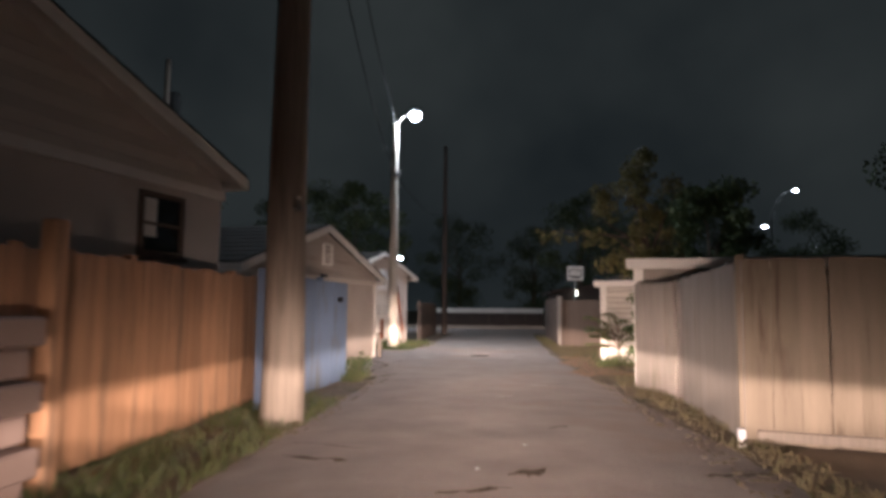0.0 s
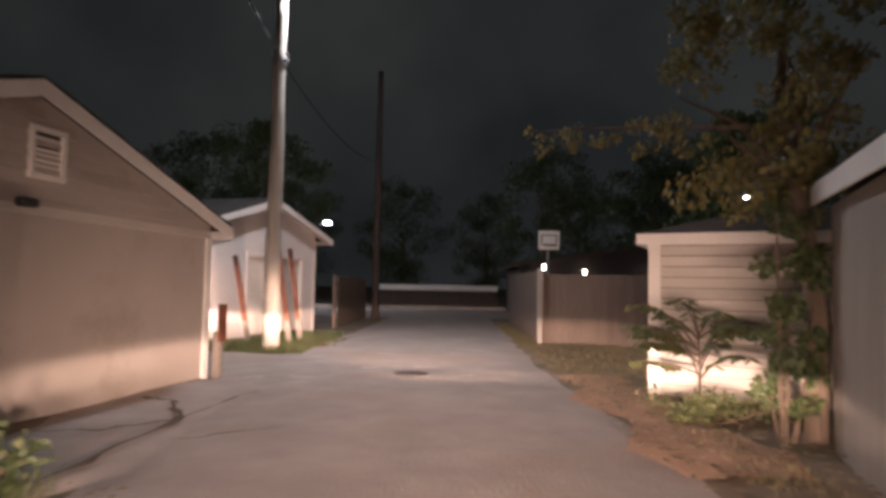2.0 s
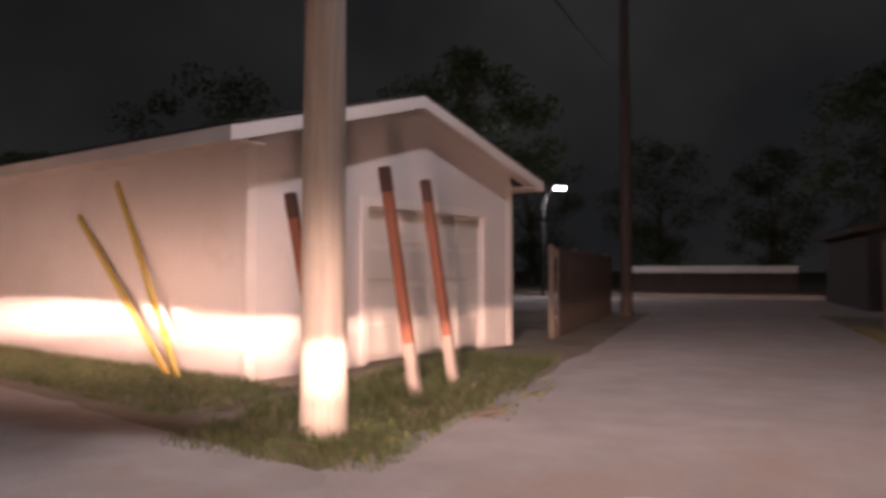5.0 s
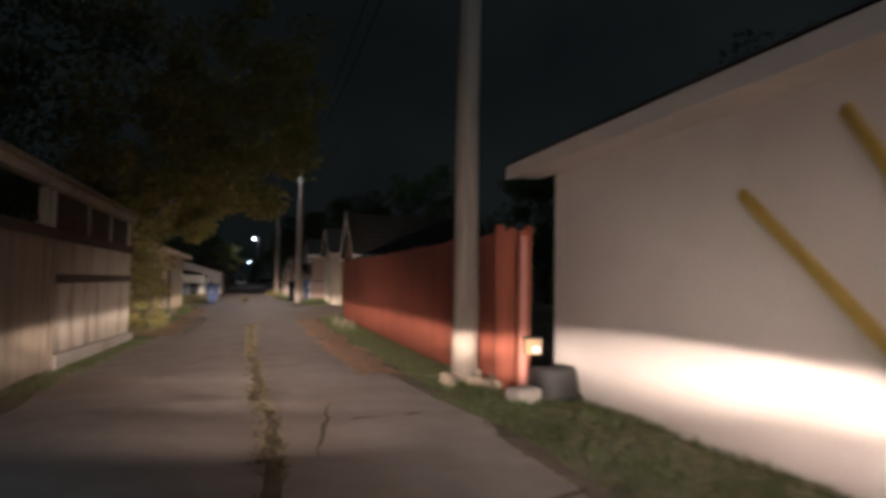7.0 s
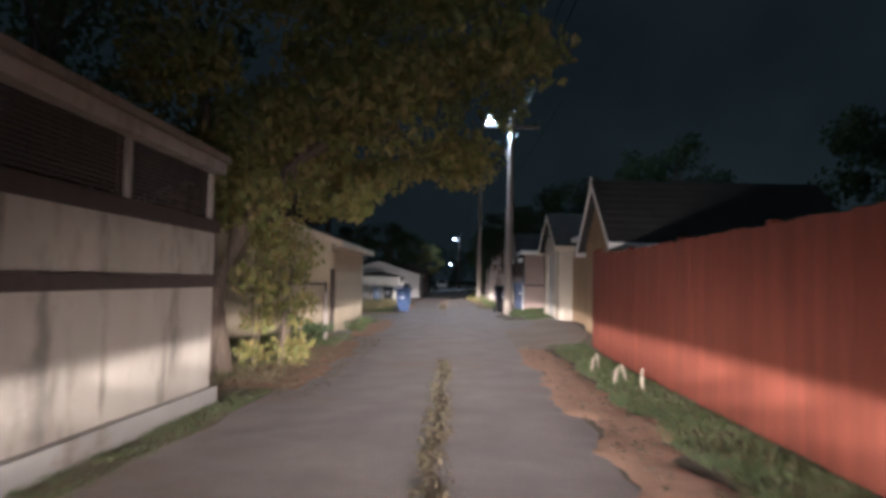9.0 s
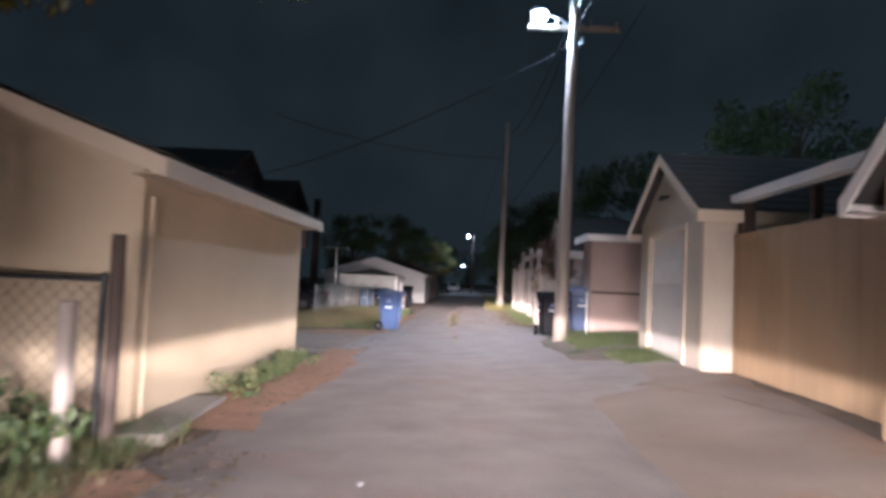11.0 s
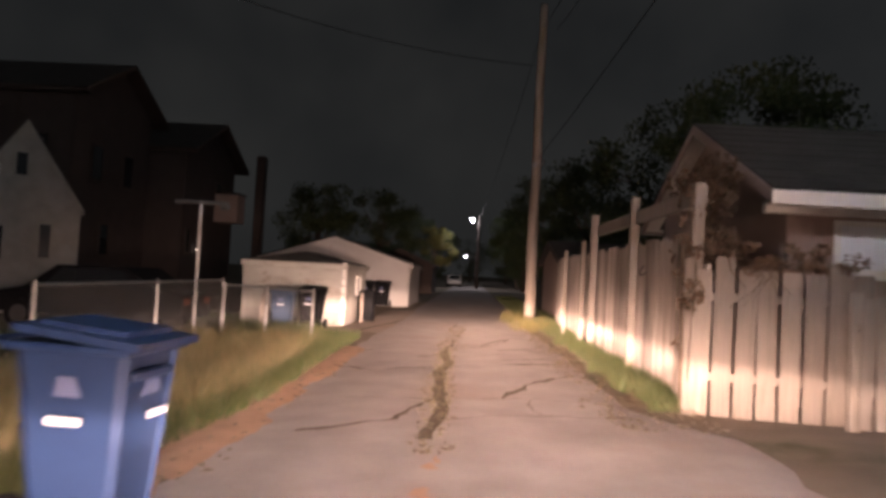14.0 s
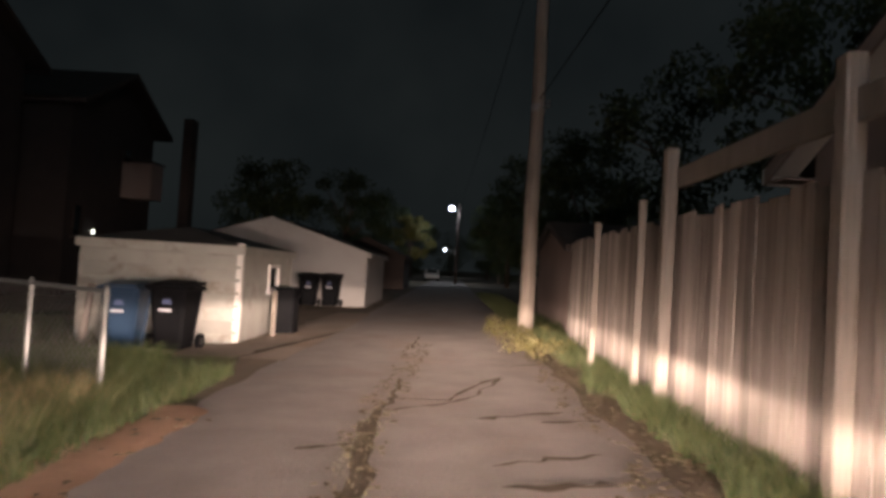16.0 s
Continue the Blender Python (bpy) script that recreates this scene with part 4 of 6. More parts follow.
single("fence_post", box(BM(), -0.06, 0.06, -0.06, 0.06, -0.1, 1.8, bevel=0.01), M_WHITEWOOD, A(2.26, 24.86), "pale corner fence post", "fence post")
board_fence("dark_yard_fence", A(-3.35, 30.0, 0, 90), 7.5, 1.6, M_BROWNFENCE, "dark board fence beyond the corner garage", 0.15, 0.003, 18)

# second alley: red fence
board_fence("red_fence", B(2.82, -11.9, 0, 90) @ pose(14.4, 0, 0, 0, 0, 180), 14.4, 1.82, M_REDWOOD, "red painted board fence along the grass", 0.15, 0.0, 21, lean=0.2, jag=0.012, height=lambda x: gz(3, 2.5 - x))
board_fence("red_gate_panel", B(2.78, -12.05, 0, -8), 0.32, 1.85, M_REDWOOD, "narrow red gate panel by the garage", 0.15, 0.003, 22, post_step=0.3)
gp = thing("gate_post", B(2.86, -12.42, 0, -6), "faded red gate post with a small tan box on it", "gate post")
part("post", box(BM(), -0.045, 0.045, -0.045, 0.045, -0.1, 1.8, bevel=0.01), M_REDWOOD, gp)
part("facing_board", box(BM(), -0.035, 0.05, -0.062, -0.047, 0.0, 1.74, bevel=0.005), M_PINKPOST, gp, "chalky faded red board")
cb = part("box", box(BM(), 0.0, 0.17, -0.2, -0.065, 0.47, 0.64, bevel=0.01), M_TANWOOD, gp, "small tan box")
part("lid", box(BM(), -0.008, 0.178, -0.208, -0.062, 0.642, 0.655, bevel=0.003), M_DARKMETAL, cb)
part("reflector", box(BM(), 0.08, 0.155, -0.207, -0.202, 0.495, 0.56, bevel=0.002), M_MARK, cb, "pale square reflector")
single("stone_block", box(BM(), -0.17, 0.15, -0.13, 0.12, -0.04, 0.15, bevel=0.03), M_CONC, B(2.78, -12.72, 0, 14), "pale worn stone block lying at a gate", "stone block")

# grey lattice-topped fence on the other side
lf = thing("screen_fence", B(-2.6, -13.5), "tall stained panel fence with a dark lattice top", "fence")
me = mesh_of("panel", box(BM(), 0.0, 1.195, 0.0, 0.02, -0.2, 1.86), M_PANEL)
rnd = random.Random(31)
for i in range(5):
    piece("panel", me, lf, pose(rnd.uniform(-0.004, 0.004), 4.52 + i * 1.2, 0, 0, 0, 90))
vs = board_variants("plank", 0.198, 1.86, 0.022, M_BROWNPLANK, 31, 0.004)
for i in range(22):
    piece("plank", vs[rnd.randrange(4)], lf, pose(0, i * 0.2, -0.02, 0, 0, 90) @ pose(0, 0, 0, 0, rnd.uniform(-0.2, 0.2), 0))
def zb(y):
    return gz(-2.6, y - 13.5)
for nm, y0, z0, z1, x0, x1, mt in (("mid_rail", 4.5, 1.13, 1.26, 0.003, 0.045, M_DARKWOOD), ("upper_rail", 0, 1.74, 1.88, 0.0, 0.06, M_DARKWOOD), ("cap_beam", 0, 2.42, 2.54, -0.06, 0.1, M_PANEL), ("cap_board", 0, 2.545, 2.61, -0.1, 0.16, M_BROWNPLANK), ("skirting", 4.5, -0.08, 0.16, 0.003, 0.09, M_CONC)):
    part(nm, slab(BM(), [(x0, y0, z0), (x1, y0, z0), (x1, y0, z1), (x0, y0, z1)], (0, 10.52 - y0, zb(10.5) if nm == "skirting" else 0)), mt, lf)
me = mesh_of("post", box(BM(), -0.05, 0.05, -0.055, 0.055, -0.1, 2.415, bevel=0.01), M_PANEL)
for y in (0.0, 2.2, 4.3, 4.7, 6.7, 8.5, 10.45):
    piece("post", me, lf, pose(-0.075, y, 0))
part("front_post", box(BM(), 0.0, 0.05, 4.42, 4.5, -0.1, 1.735, bevel=0.008), M_BROWNPLANK, lf)
me = mesh_of("lattice_slat", box(BM(), 0.0, 0.012, 0, 5.8, 0, 0.022), M_DARKWOOD)
for k in range(14):
    piece("lattice_slat", me, lf, pose(-0.06, 4.7, 1.89 + 0.038 * k))
me = mesh_of("lattice_stave", box(BM(), 0.0, 0.012, 0, 0.022, 0, 0.53), M_DARKWOOD)
for k in range(58):
    piece("lattice_stave", me, lf, pose(-0.073, 4.72 + 0.1 * k, 1.885))

# plank gate with a light beam between the two garages
pg = board_fence("plank_gate", B(3.61, 9.31, 0, -90), 3.83, 1.87, M_TANWOOD, "tan plank gate under a pale beam", 0.2, 0.003, 41, lean=0.1, jag=0.005, post_mat=M_DARKWOOD, post_step=1.9, post_h=2.26)
part("beam", box(BM(), -0.05, 3.83, -0.06, 0.1, 2.28, 2.4), M_TRIM, pg, "pale painted beam")
single("gate_post", box(BM(), -0.09, 0.09, -0.09, 0.09, -0.1, 2.28, bevel=0.015), M_DARKWOOD, B(3.72, 9.2), "dark thick gate post beside the white garage", "gate post")

# picket fence and the long board fence with tall posts
board_fence("picket_fence", B(2.22, 22.1, 0, -10), 1.8, 1.6, M_OLDPOST, "weathered white picket fence with narrow gaps", 0.222, 0.03, 51, rails=(0.36, 1.2), lean=1.2, jag=0.09, board="picket", post_step=1.4)
board_fence("picket_fence", B(2.25, 22.75, 0, -90), 0.62, 1.8, M_OLDPOST, "weathered white picket fence beside the vine", 0.187, 0.022, 52, rails=(0.3, 1.2), lean=1.4, jag=0.05, board="picket", post_step=1.4)
low = board_fence("low_picket_fence", B(3.6, 21.4, 0, -2), 2.6, 1.25, M_WHITEWOOD, "low white board fence behind the carts", 0.155, 0.04, 53, rails=(0.3, 0.9), lean=1.2, jag=0.04, board="picket", post_step=1.3)
lb = board_fence("long_board_fence", B(2.38, 34.4, 0, -90), 12.2, 1.92, M_GREYWOOD, "grey weathered board fence with tall posts", 0.165, 0.014, 54, lean=1.0, jag=0.06, post_step=50, rails=(0.35, 1.5))
me = mesh_of("tall_post", box(BM(), -0.065, 0.065, -0.065, 0.065, -0.1, 2.68, bevel=0.012), M_OLDPOST)
for k, (y, dx, sc) in enumerate(((22.25, -0.09, 0.92), (25.22, -0.045, 0.99), (28.3, -0.1, 0.99))):
    piece("tall_post", me, lb, pose(34.4 - y, dx, 0, 0, 0.4 * (-1) ** k, 0) @ Matrix.Diagonal((1, 1, sc, 1)))
me = mesh_of("thin_post", box(BM(), -0.04, 0.04, -0.04, 0.04, -0.1, 2.17, bevel=0.01), M_OLDPOST)
for y, dx, sc in ((28.9, -0.2, 1.0), (30.7, -0.3, 0.94)):
    piece("thin_post", me, lb, pose(34.4 - y, dx, 0, 0, 0.5, 0) @ Matrix.Diagonal((1, 1, sc, 1)))
part("top_rail", box(BM(), 6.0, 12.2, -0.05, 0.0, 2.24, 2.44), M_WHITEWOOD, lb, "pale upper rail between tall posts")
part("eye_hook", tube(BM(), [(9.9, -0.03, 1.5), (9.8, -0.08, 1.46), (9.7, -0.08, 1.5), (9.65, -0.04, 1.56), (9.75, -0.03, 1.6)], 0.01), M_DARKMETAL, lb)
# ---- poles, lamps, wires ----
def utility_pole(m, h, r, label, crossarm=False, lamp_side=None, clamp_z=None, lean=(0, 0), transformer=False, wood=None):
    p = thing("utility_pole", m @ pose(0, 0, 0, lean[0], lean[1], 0), label, "utility pole", "poles along the alleys")
    n = 9
    pts = [(0.012 * math.sin(i * 1.7), 0.012 * math.cos(i * 2.3), -0.3 + (h + 0.3) * i / n) for i in range(n + 1)]
    part("shaft", tube(BM(), pts, [r * (1.08 if i == 0 else 1.0 - 0.35 * i / n) for i in range(n + 1)], 14), wood or M_POLE, p, smooth=True)
    if clamp_z:
        part("clamp", tube(BM(), [(0, 0, clamp_z - 0.08), (0, 0, clamp_z + 0.08)], r * 0.85, 12), M_GALV, p)
        part("insulator", tube(BM(), [(0.1, -0.1, clamp_z), (0.2, -0.22, clamp_z), (0.2, -0.22, clamp_z + 0.12)], [0.03, 0.04, 0.05]), M_GALV, p)
    if crossarm:
        arm = part("crossarm", box(BM(), -1.1, 1.1, -0.06, 0.06, h - 0.75, h - 0.62, bevel=0.01), wood or M_POLE, p)
        for x in (-1.0, -0.4, 0.4, 1.0):
            part("insulator", tube(BM(), [(x, 0, h - 0.62), (x, 0, h - 0.5), (x, 0, h - 0.45)], [0.02, 0.05, 0.03]), M_GALV, arm)
    if transformer:
        part("transformer", tube(BM(), [(0.42, 0, h - 2.2), (0.42, 0, h - 2.15), (0.42, 0, h - 1.3), (0.42, 0, h - 1.22)], [0.2, 0.26, 0.26, 0.2], 14), M_DARKMETAL, p)
    if lamp_side:
        dx, dy, lz = lamp_side
        arm = part("lamp_arm", tube(BM(), [(0, 0, lz - 0.45), (dx * 0.4, dy * 0.4, lz - 0.12), (dx, dy, lz + 0.02)], [0.03, 0.028, 0.025]), M_GALV, p)
        head = part("lamp_head", tube(BM(), [(dx * 0.8, dy * 0.8, lz + 0.06), (dx * 0.95, dy * 0.95, lz + 0.07), (dx * 1.25, dy * 1.25, lz + 0.06), (dx * 1.35, dy * 1.35, lz + 0.05)], [0.05, 0.11, 0.11, 0.05], 12), M_GALV, p)
        # lens made wider than its head, to stand in for the lamp's bloom
        part("lens", tube(BM(), [(dx * 1.05, dy * 1.05, lz - 0.2), (dx * 1.05, dy * 1.05, lz - 0.12), (dx * 1.05, dy * 1.05, lz + 0.0)], [0.08, 0.17, 0.18], 14), M_LAMPGLOW, head, "oversized glowing white lamp lens")
    return p


COOL = (0.86, 0.90, 1.0)
utility_pole(A(-2.36, 7.4), 9.5, 0.235, "thick weathered timber utility pole in grass", clamp_z=2.35, lean=(0, 0))
utility_pole(A(-3.42, 22.1), 7.5, 0.17, "pale timber utility pole carrying a lit street lamp", clamp_z=5.75, lamp_side=(0.62, 0.05, 7.85), wood=M_PALEPOLE)
lamp("POINT", "street_lamp_light", A(-2.70, 22.15, 7.6), 1600, COOL, 0.12)
# lack of light on this pole is put into its dark wood colour
utility_pole(A(-2.85, 36.6), 10.3, 0.16, "timber utility pole near the street, coloured dark for shade", wood=M_DARKWOOD)
utility_pole(B(2.6, -11.2), 11.0, 0.165, "pale timber utility pole with a transformer and exposed roots", lean=(0, 0.3), transformer=True)
utility_pole(B(2.21, 16.0), 8.1, 0.17, "timber utility pole carrying a bright street lamp", crossarm=True, clamp_z=7.0, lamp_side=(-0.78, 0.0, 7.75), lean=(0, 0.5))
lamp("POINT", "street_lamp_light", B(1.4, 16.0, 7.5), 3600, COOL, 0.12)
utility_pole(B(1.75, 35.9), 10.0, 0.17, "tall timber utility pole beside the board fence", clamp_z=4.9, lean=(0, 0))
# far poles are coloured dark so that their own lamps barely show them
utility_pole(B(0.6, 88.0), 8.0, 0.16, "distant timber utility pole with a lit street lamp", lamp_side=(-0.7, 0.0, 7.5), wood=M_DARKWOOD)
lamp("POINT", "street_lamp_light", B(-0.2, 88.0, 7.3), 1000, COOL, 0.12)
utility_pole(B(0.9, 150.0), 6.0, 0.15, "far timber utility pole with a lit street lamp", lamp_side=(-2.0, 0.0, 5.2), wood=M_DARKWOOD)
lamp("POINT", "street_lamp_light", B(-1.25, 150.0, 4.6), 400, COOL, 0.12)


def wire(name, m, p, q, sag, label, r=0.012):
    pts = []
    for i in range(17):
        t = i / 16
        v = Vector(p).lerp(Vector(q), t)
        v.z -= sag * 4 * t * (1 - t)
        pts.append(v)
    return single(name, tube(BM(), pts, r, 5), M_BLACKPL, m, label, "power line", "overhead wires")


wire("power_line", MA, (-3.35, 22.1, 7.4), (-2.36, 7.4, 9.3), 0.6, "black overhead wire between two poles")
wire("power_line", MA, (-3.35, 22.1, 5.8), (-2.4, 7.4, 8.0), 0.8, "black overhead wire sagging between poles")
wire("power_line", MA, (-3.35, 22.1, 5.75), (-2.85, 36.6, 6.5), 0.5, "black overhead wire sagging between poles")
wire("power_line", MA, (-2.36, 7.4, 9.2), (9.0, 14.0, 7.6), 0.4, "black service wire crossing the alley")
wire("power_line", MB, (2.18, 16.0, 7.6), (2.5, -11.25, 8.6), 0.7, "black overhead wire along the alley")
wire("power_line", MB, (2.2, 16.0, 7.2), (2.7, -11.25, 8.2), 0.8, "black overhead wire along the alley")
wire("power_line", MB, (2.18, 16.0, 7.6), (1.75, 35.9, 9.2), 0.6, "black overhead wire along the alley")
wire("power_line", MB, (2.2, 16.0, 7.2), (2.2, 35.9, 9.2), 0.7, "black overhead wire along the alley")
wire("power_line", MB, (-9.0, 30.0, 8.5), (1.75, 35.9, 8.0), 0.5, "black service wire crossing the alley")
wire("power_line", MB, (1.75, 35.9, 5.0), (4.5, 18.0, 9.0), 0.25, "black service wire rising over the fenced yard")
wire("power_line", MB, (1.75, 35.9, 9.2), (0.6, 88.0, 7.8), 0.7, "black overhead wire along the alley")
wire("power_line", MB, (2.18, 16.0, 7.0), (-9.0, 24.0, 4.5), 0.5, "black service wire to the cream house")


def curved_lamp(m, h, reach, label):
    p = thing("street_lamp", m, label, "street lamp")
    pts = [(0, 0, -0.2), (0, 0, h * 0.75)] + [(reach * (1 - math.cos(a)), 0, h * 0.75 + h * 0.25 * math.sin(a)) for a in (0.3, 0.7, 1.1, 1.5)]
    part("post", tube(BM(), pts, [0.09, 0.07, 0.06, 0.05, 0.05, 0.045]), M_DARKMETAL, p)
    x = pts[-1][0]
    part("lamp_head", box(BM(), x - 0.05, x + 0.55, -0.14, 0.14, h - 0.02, h + 0.1, bevel=0.04), M_GALV, p)
    part("lens", box(BM(), x + 0.05, x + 0.5, -0.12, 0.12, h - 0.12, h - 0.025, bevel=0.03), M_LAMPGLOW, p)
    return p


curved_lamp(A(26.0, 66.0), 13.0, 2.2, "curved steel street lamp, lit, beyond the yards")
curved_lamp(A(-8.1, 50.0), 5.2, 0.6, "steel street lamp, lit, by the crossing street")
lamp("POINT", "street_lamp_light", A(-7.2, 50.0, 4.8), 900, COOL, 0.12)
lamp("POINT", "street_lamp_light", A(28.3, 66.0, 12.6), 1500, COOL, 0.12)
curved_lamp(A(22.0, 62.0), 9.0, 1.6, "curved steel street lamp, lit, along the street")

for x, y, z in ((4.67, 40, 2.4), (6.6, 40, 2.2), (9.75, 40, 2.2)):
    yl = thing("yard_light", A(x, y + 0.68, z - 0.05), "small lit lamp on a house wall", "wall lamp", "house lamps")
    part("bracket", box(BM(), -0.05, 0.05, 0.05, 0.3, -0.05, 0.05), M_DARKMETAL, yl)
    part("bulb", tube(BM(), [(0, 0, -0.14), (0, 0, -0.05), (0, 0, 0.08), (0, 0, 0.14)], [0.03, 0.085, 0.085, 0.03], 10), M_WARMGLOW, yl)
gable_building("yard_house", A(3.6, 41.0), 14.0, 7.0, 2.5, 3.6, M_DARKBRICK, "dark low house behind the yards", 0.4, 0.3, None, "house", trim=M_DARKWOOD)

# white wall across the street
bw_ = thing("roadside_barrier", A(-5.5, 61.0), "long pale low wall beyond the street", "wall")
for k in range(6):
    # dark panels stand in for a hedge below the pale wall
    part("wall_panel", box(BM(), 1.6 * k, 1.6 * k + 1.58, 0.04, 0.25, -0.1, 1.08, bevel=0.02), M_DARKBRICK, bw_, "dark lower panel standing in for a hedge")
    part("wall_panel", box(BM(), 1.6 * k, 1.6 * k + 1.58, 0, 0.25, 1.085, 1.44, bevel=0.02), M_TRIM, bw_)
part("coping", box(BM(), -0.05, 9.7, -0.06, 0.31, 1.445, 1.5), M_TRIM, bw_)
kb = thing("kerb", A(-14, 50.2), "pale concrete kerb along the street", "kerb", kind="structure")
for k in range(14):
    part("kerbstone", box(BM(), 2 * k, 2 * k + 1.98, 0, 0.2, -0.1, 0.16, bevel=0.015), M_CONC, kb)

# basketball goals
def hoop(m, z, w, h, label, back_mat, lines=True):
    g = thing("basketball_goal", m, label, "basketball goal")
    part("post", tube(BM(), [(0, 0.2, -0.2), (0, 0.2, z + 0.3)], 0.05), M_GALV, g)
    bd = part("backboard", box(BM(), -w / 2, w / 2, 0.0, 0.04, z, z + h, bevel=0.01), back_mat, g)
    part("hoop_ring", tube(BM(), [(0.22 * math.cos(a), -0.3 + 0.22 * math.sin(a), z + 0.15) for a in [i * math.pi / 6 for i in range(13)]], 0.012, 6), M_DARKMETAL, bd)
    for a, b, c, d in () if not lines else ((-0.3, 0.3, 0.2, 0.24), (-0.3, 0.3, 0.6, 0.64), (-0.3, -0.26, 0.24, 0.6), (0.26, 0.3, 0.24, 0.6)):
        part("target_line", box(BM(), a, b, -0.006, -0.002, z + c * h / 0.8, z + d * h / 0.8), M_DARKMETAL, bd)
    return g


hoop(A(3.9, 34.2), 2.8, 0.8, 0.72, "basketball backboard above a brown fence", M_TRIM)
gb = thing("goal_board", A(5.7, 23.9, 0, -4), "wide white board on thin posts in a yard", "board")
part("board", box(BM(), -0.85, 0.95, 0.0, 0.05, 1.45, 2.25, bevel=0.012), M_MARK, gb)
for x in (-0.72, 0.8):
    part("post", tube(BM(), [(x, 0.08, -0.1), (x, 0.08, 2.1)], 0.035, 8), M_OLDPOST, gb)
part("brace", box(BM(), -0.3, -0.22, -0.05, -0.003, 1.45, 2.28, bevel=0.01), M_DARKWOOD, gb)
part("bracket", box(BM(), -0.34, -0.06, -0.08, -0.003, 2.14, 2.24, bevel=0.01), M_DARKMETAL, gb)
yp = thing("yard_post", A(4.0, 20.55), "thick grey timber post in a yard", "post")
part("post", tube(BM(), [(0, 0, -0.1), (0.01, 0, 1.2), (0, 0, 2.1)], [0.075, 0.07, 0.06], 10), M_GREYWOOD, yp)
part("crosspiece", box(BM(), -0.12, 0.45, -0.1, -0.05, 1.32, 1.46, bevel=0.01), M_GREYWOOD, yp)
for k, (x, y, h, w, ly) in enumerate(((4.0, 20.95, 1.5, 0.04, -2), (4.05, 20.1, 1.7, 0.045, 9), (3.95, 19.3, 1.9, 0.075, 1))):
    single("leaning_plank", box(BM(), -w, w, -0.02, 0.02, -0.05, h, bevel=0.005), M_GREYWOOD, A(x, y) @ pose(0, 0, 0, -2, ly, 6 * k), "grey plank standing in the yard by a shed", "plank", "planks by the shed")
single("scrap_panel", box(BM(), -0.02, 0.02, -0.5, 0.5, -0.05, 1.55, bevel=0.006), M_DARKWOOD, A(4.2, 18.75, 0, 4), "dark upright panel beside a clapboard shed", "panel")

# ---- posts and boards at the corner ----
for x, y, h, ry, rx in ((-4.26, 23.5, 2.02, -9.5, 3), (-3.42, 23.75, 2.26, -8, 2), (-3.36, 24.6, 2.24, -8, 2)):
    lp = thing("leaning_post", A(x, y) @ pose(0, 0, 0, rx, ry, 0), "rust-red post with a dark end leaning in the weeds", "post", "leaning posts")
    part("shaft", box(BM(), -0.05, 0.05, -0.042, 0.042, 0.5, h - 0.32, bevel=0.01), M_RUSTWOOD, lp)
    # beam light and the shade above it are put into the post's colours
    part("dark_end", box(BM(), -0.053, 0.053, -0.045, 0.045, h - 0.33, h - 0.08, bevel=0.012), M_ENDSHADE, lp, "end coloured dark for shade above the beam")
    part("foot", box(BM(), -0.055, 0.055, -0.046, 0.046, -0.08, 0.51, bevel=0.012), M_OLDPOST, lp, "foot coloured pale for the beam's light")
stub = thing("stub_post", B(-1.68, -22.2), "short post with a rust-red board on top", "post")
part("upright", box(BM(), -0.06, 0.06, -0.05, 0.05, -0.1, 0.62, bevel=0.012), M_OLDPOST, stub)
part("board", box(BM(), -0.105, 0.105, -0.075, -0.051, 0.48, 1.0, bevel=0.008), M_RUSTWOOD, stub, "rust-red board")
for (y0, x0, y1, x1, z1) in ((-18.0, 3.05, -16.1, 3.42, 2.3), (-17.75, 3.1, -15.2, 3.42, 1.9)):
    p0, p1 = Vector((x0, y0, 0.0)), Vector((x1, y1, z1))
    d = (p1 - p0).normalized()
    q = d.to_track_quat("Z", "X").to_matrix().to_4x4()
    single("yellow_board", box(BM(), -0.045, 0.045, -0.02, 0.02, 0.0, (p1 - p0).length, bevel=0.006), M_YELLOW, MB @ Matrix.Translation(p0) @ q, "yellow painted board leaning on a garage wall", "board", "leaning boards")
bx = thing("planter_tub", B(3.15, -12.62), "black plastic tub standing upside down beside a garage", "tub")
part("tub", tube(BM(), [(0, 0, -0.05), (0, 0, 0.04), (0, 0, 0.31), (0, 0, 0.34)], [0.29, 0.285, 0.245, 0.22], 20), M_TUB, bx, smooth=True)
part("rim", tube(BM(), [(0.29 * math.cos(a), 0.29 * math.sin(a), 0.03) for a in [i * math.pi / 10 for i in range(21)]], 0.022, 6), M_BLACKPL, bx)
rnd = random.Random(77)
db = thing("rubble_heap", B(2.72, -11.55), "pale broken rubble and twigs heaped round a pole", "rubble")
for k in range(22):
    a, l = rnd.uniform(0, 6.28), rnd.uniform(0.12, 0.55)
    sz = rnd.uniform(0.05, 0.12)
    m = pose(l * math.cos(a), 0.8 * l * math.sin(a), 0.02 + 0.12 * rnd.random() * (1 - l), rnd.uniform(0, 60), rnd.uniform(0, 60), rnd.uniform(0, 180))
    part("stone", box(BM(), -sz, sz * 0.8, -sz * 0.7, sz * 0.6, -sz * 0.5, sz * 0.45, m, bevel=sz * 0.25), M_ROOT, db)
for k in range(3):
    a = 0.6 + 1.9 * k
    part("twig", tube(BM(), [(0.1 * math.cos(a), 0.1 * math.sin(a), 0.03), (0.35 * math.cos(a + 0.3), 0.35 * math.sin(a + 0.3), 0.14), (0.7 * math.cos(a + 0.1), 0.7 * math.sin(a + 0.1), 0.06)], [0.018, 0.014, 0.006], 6), M_ROOT, db)
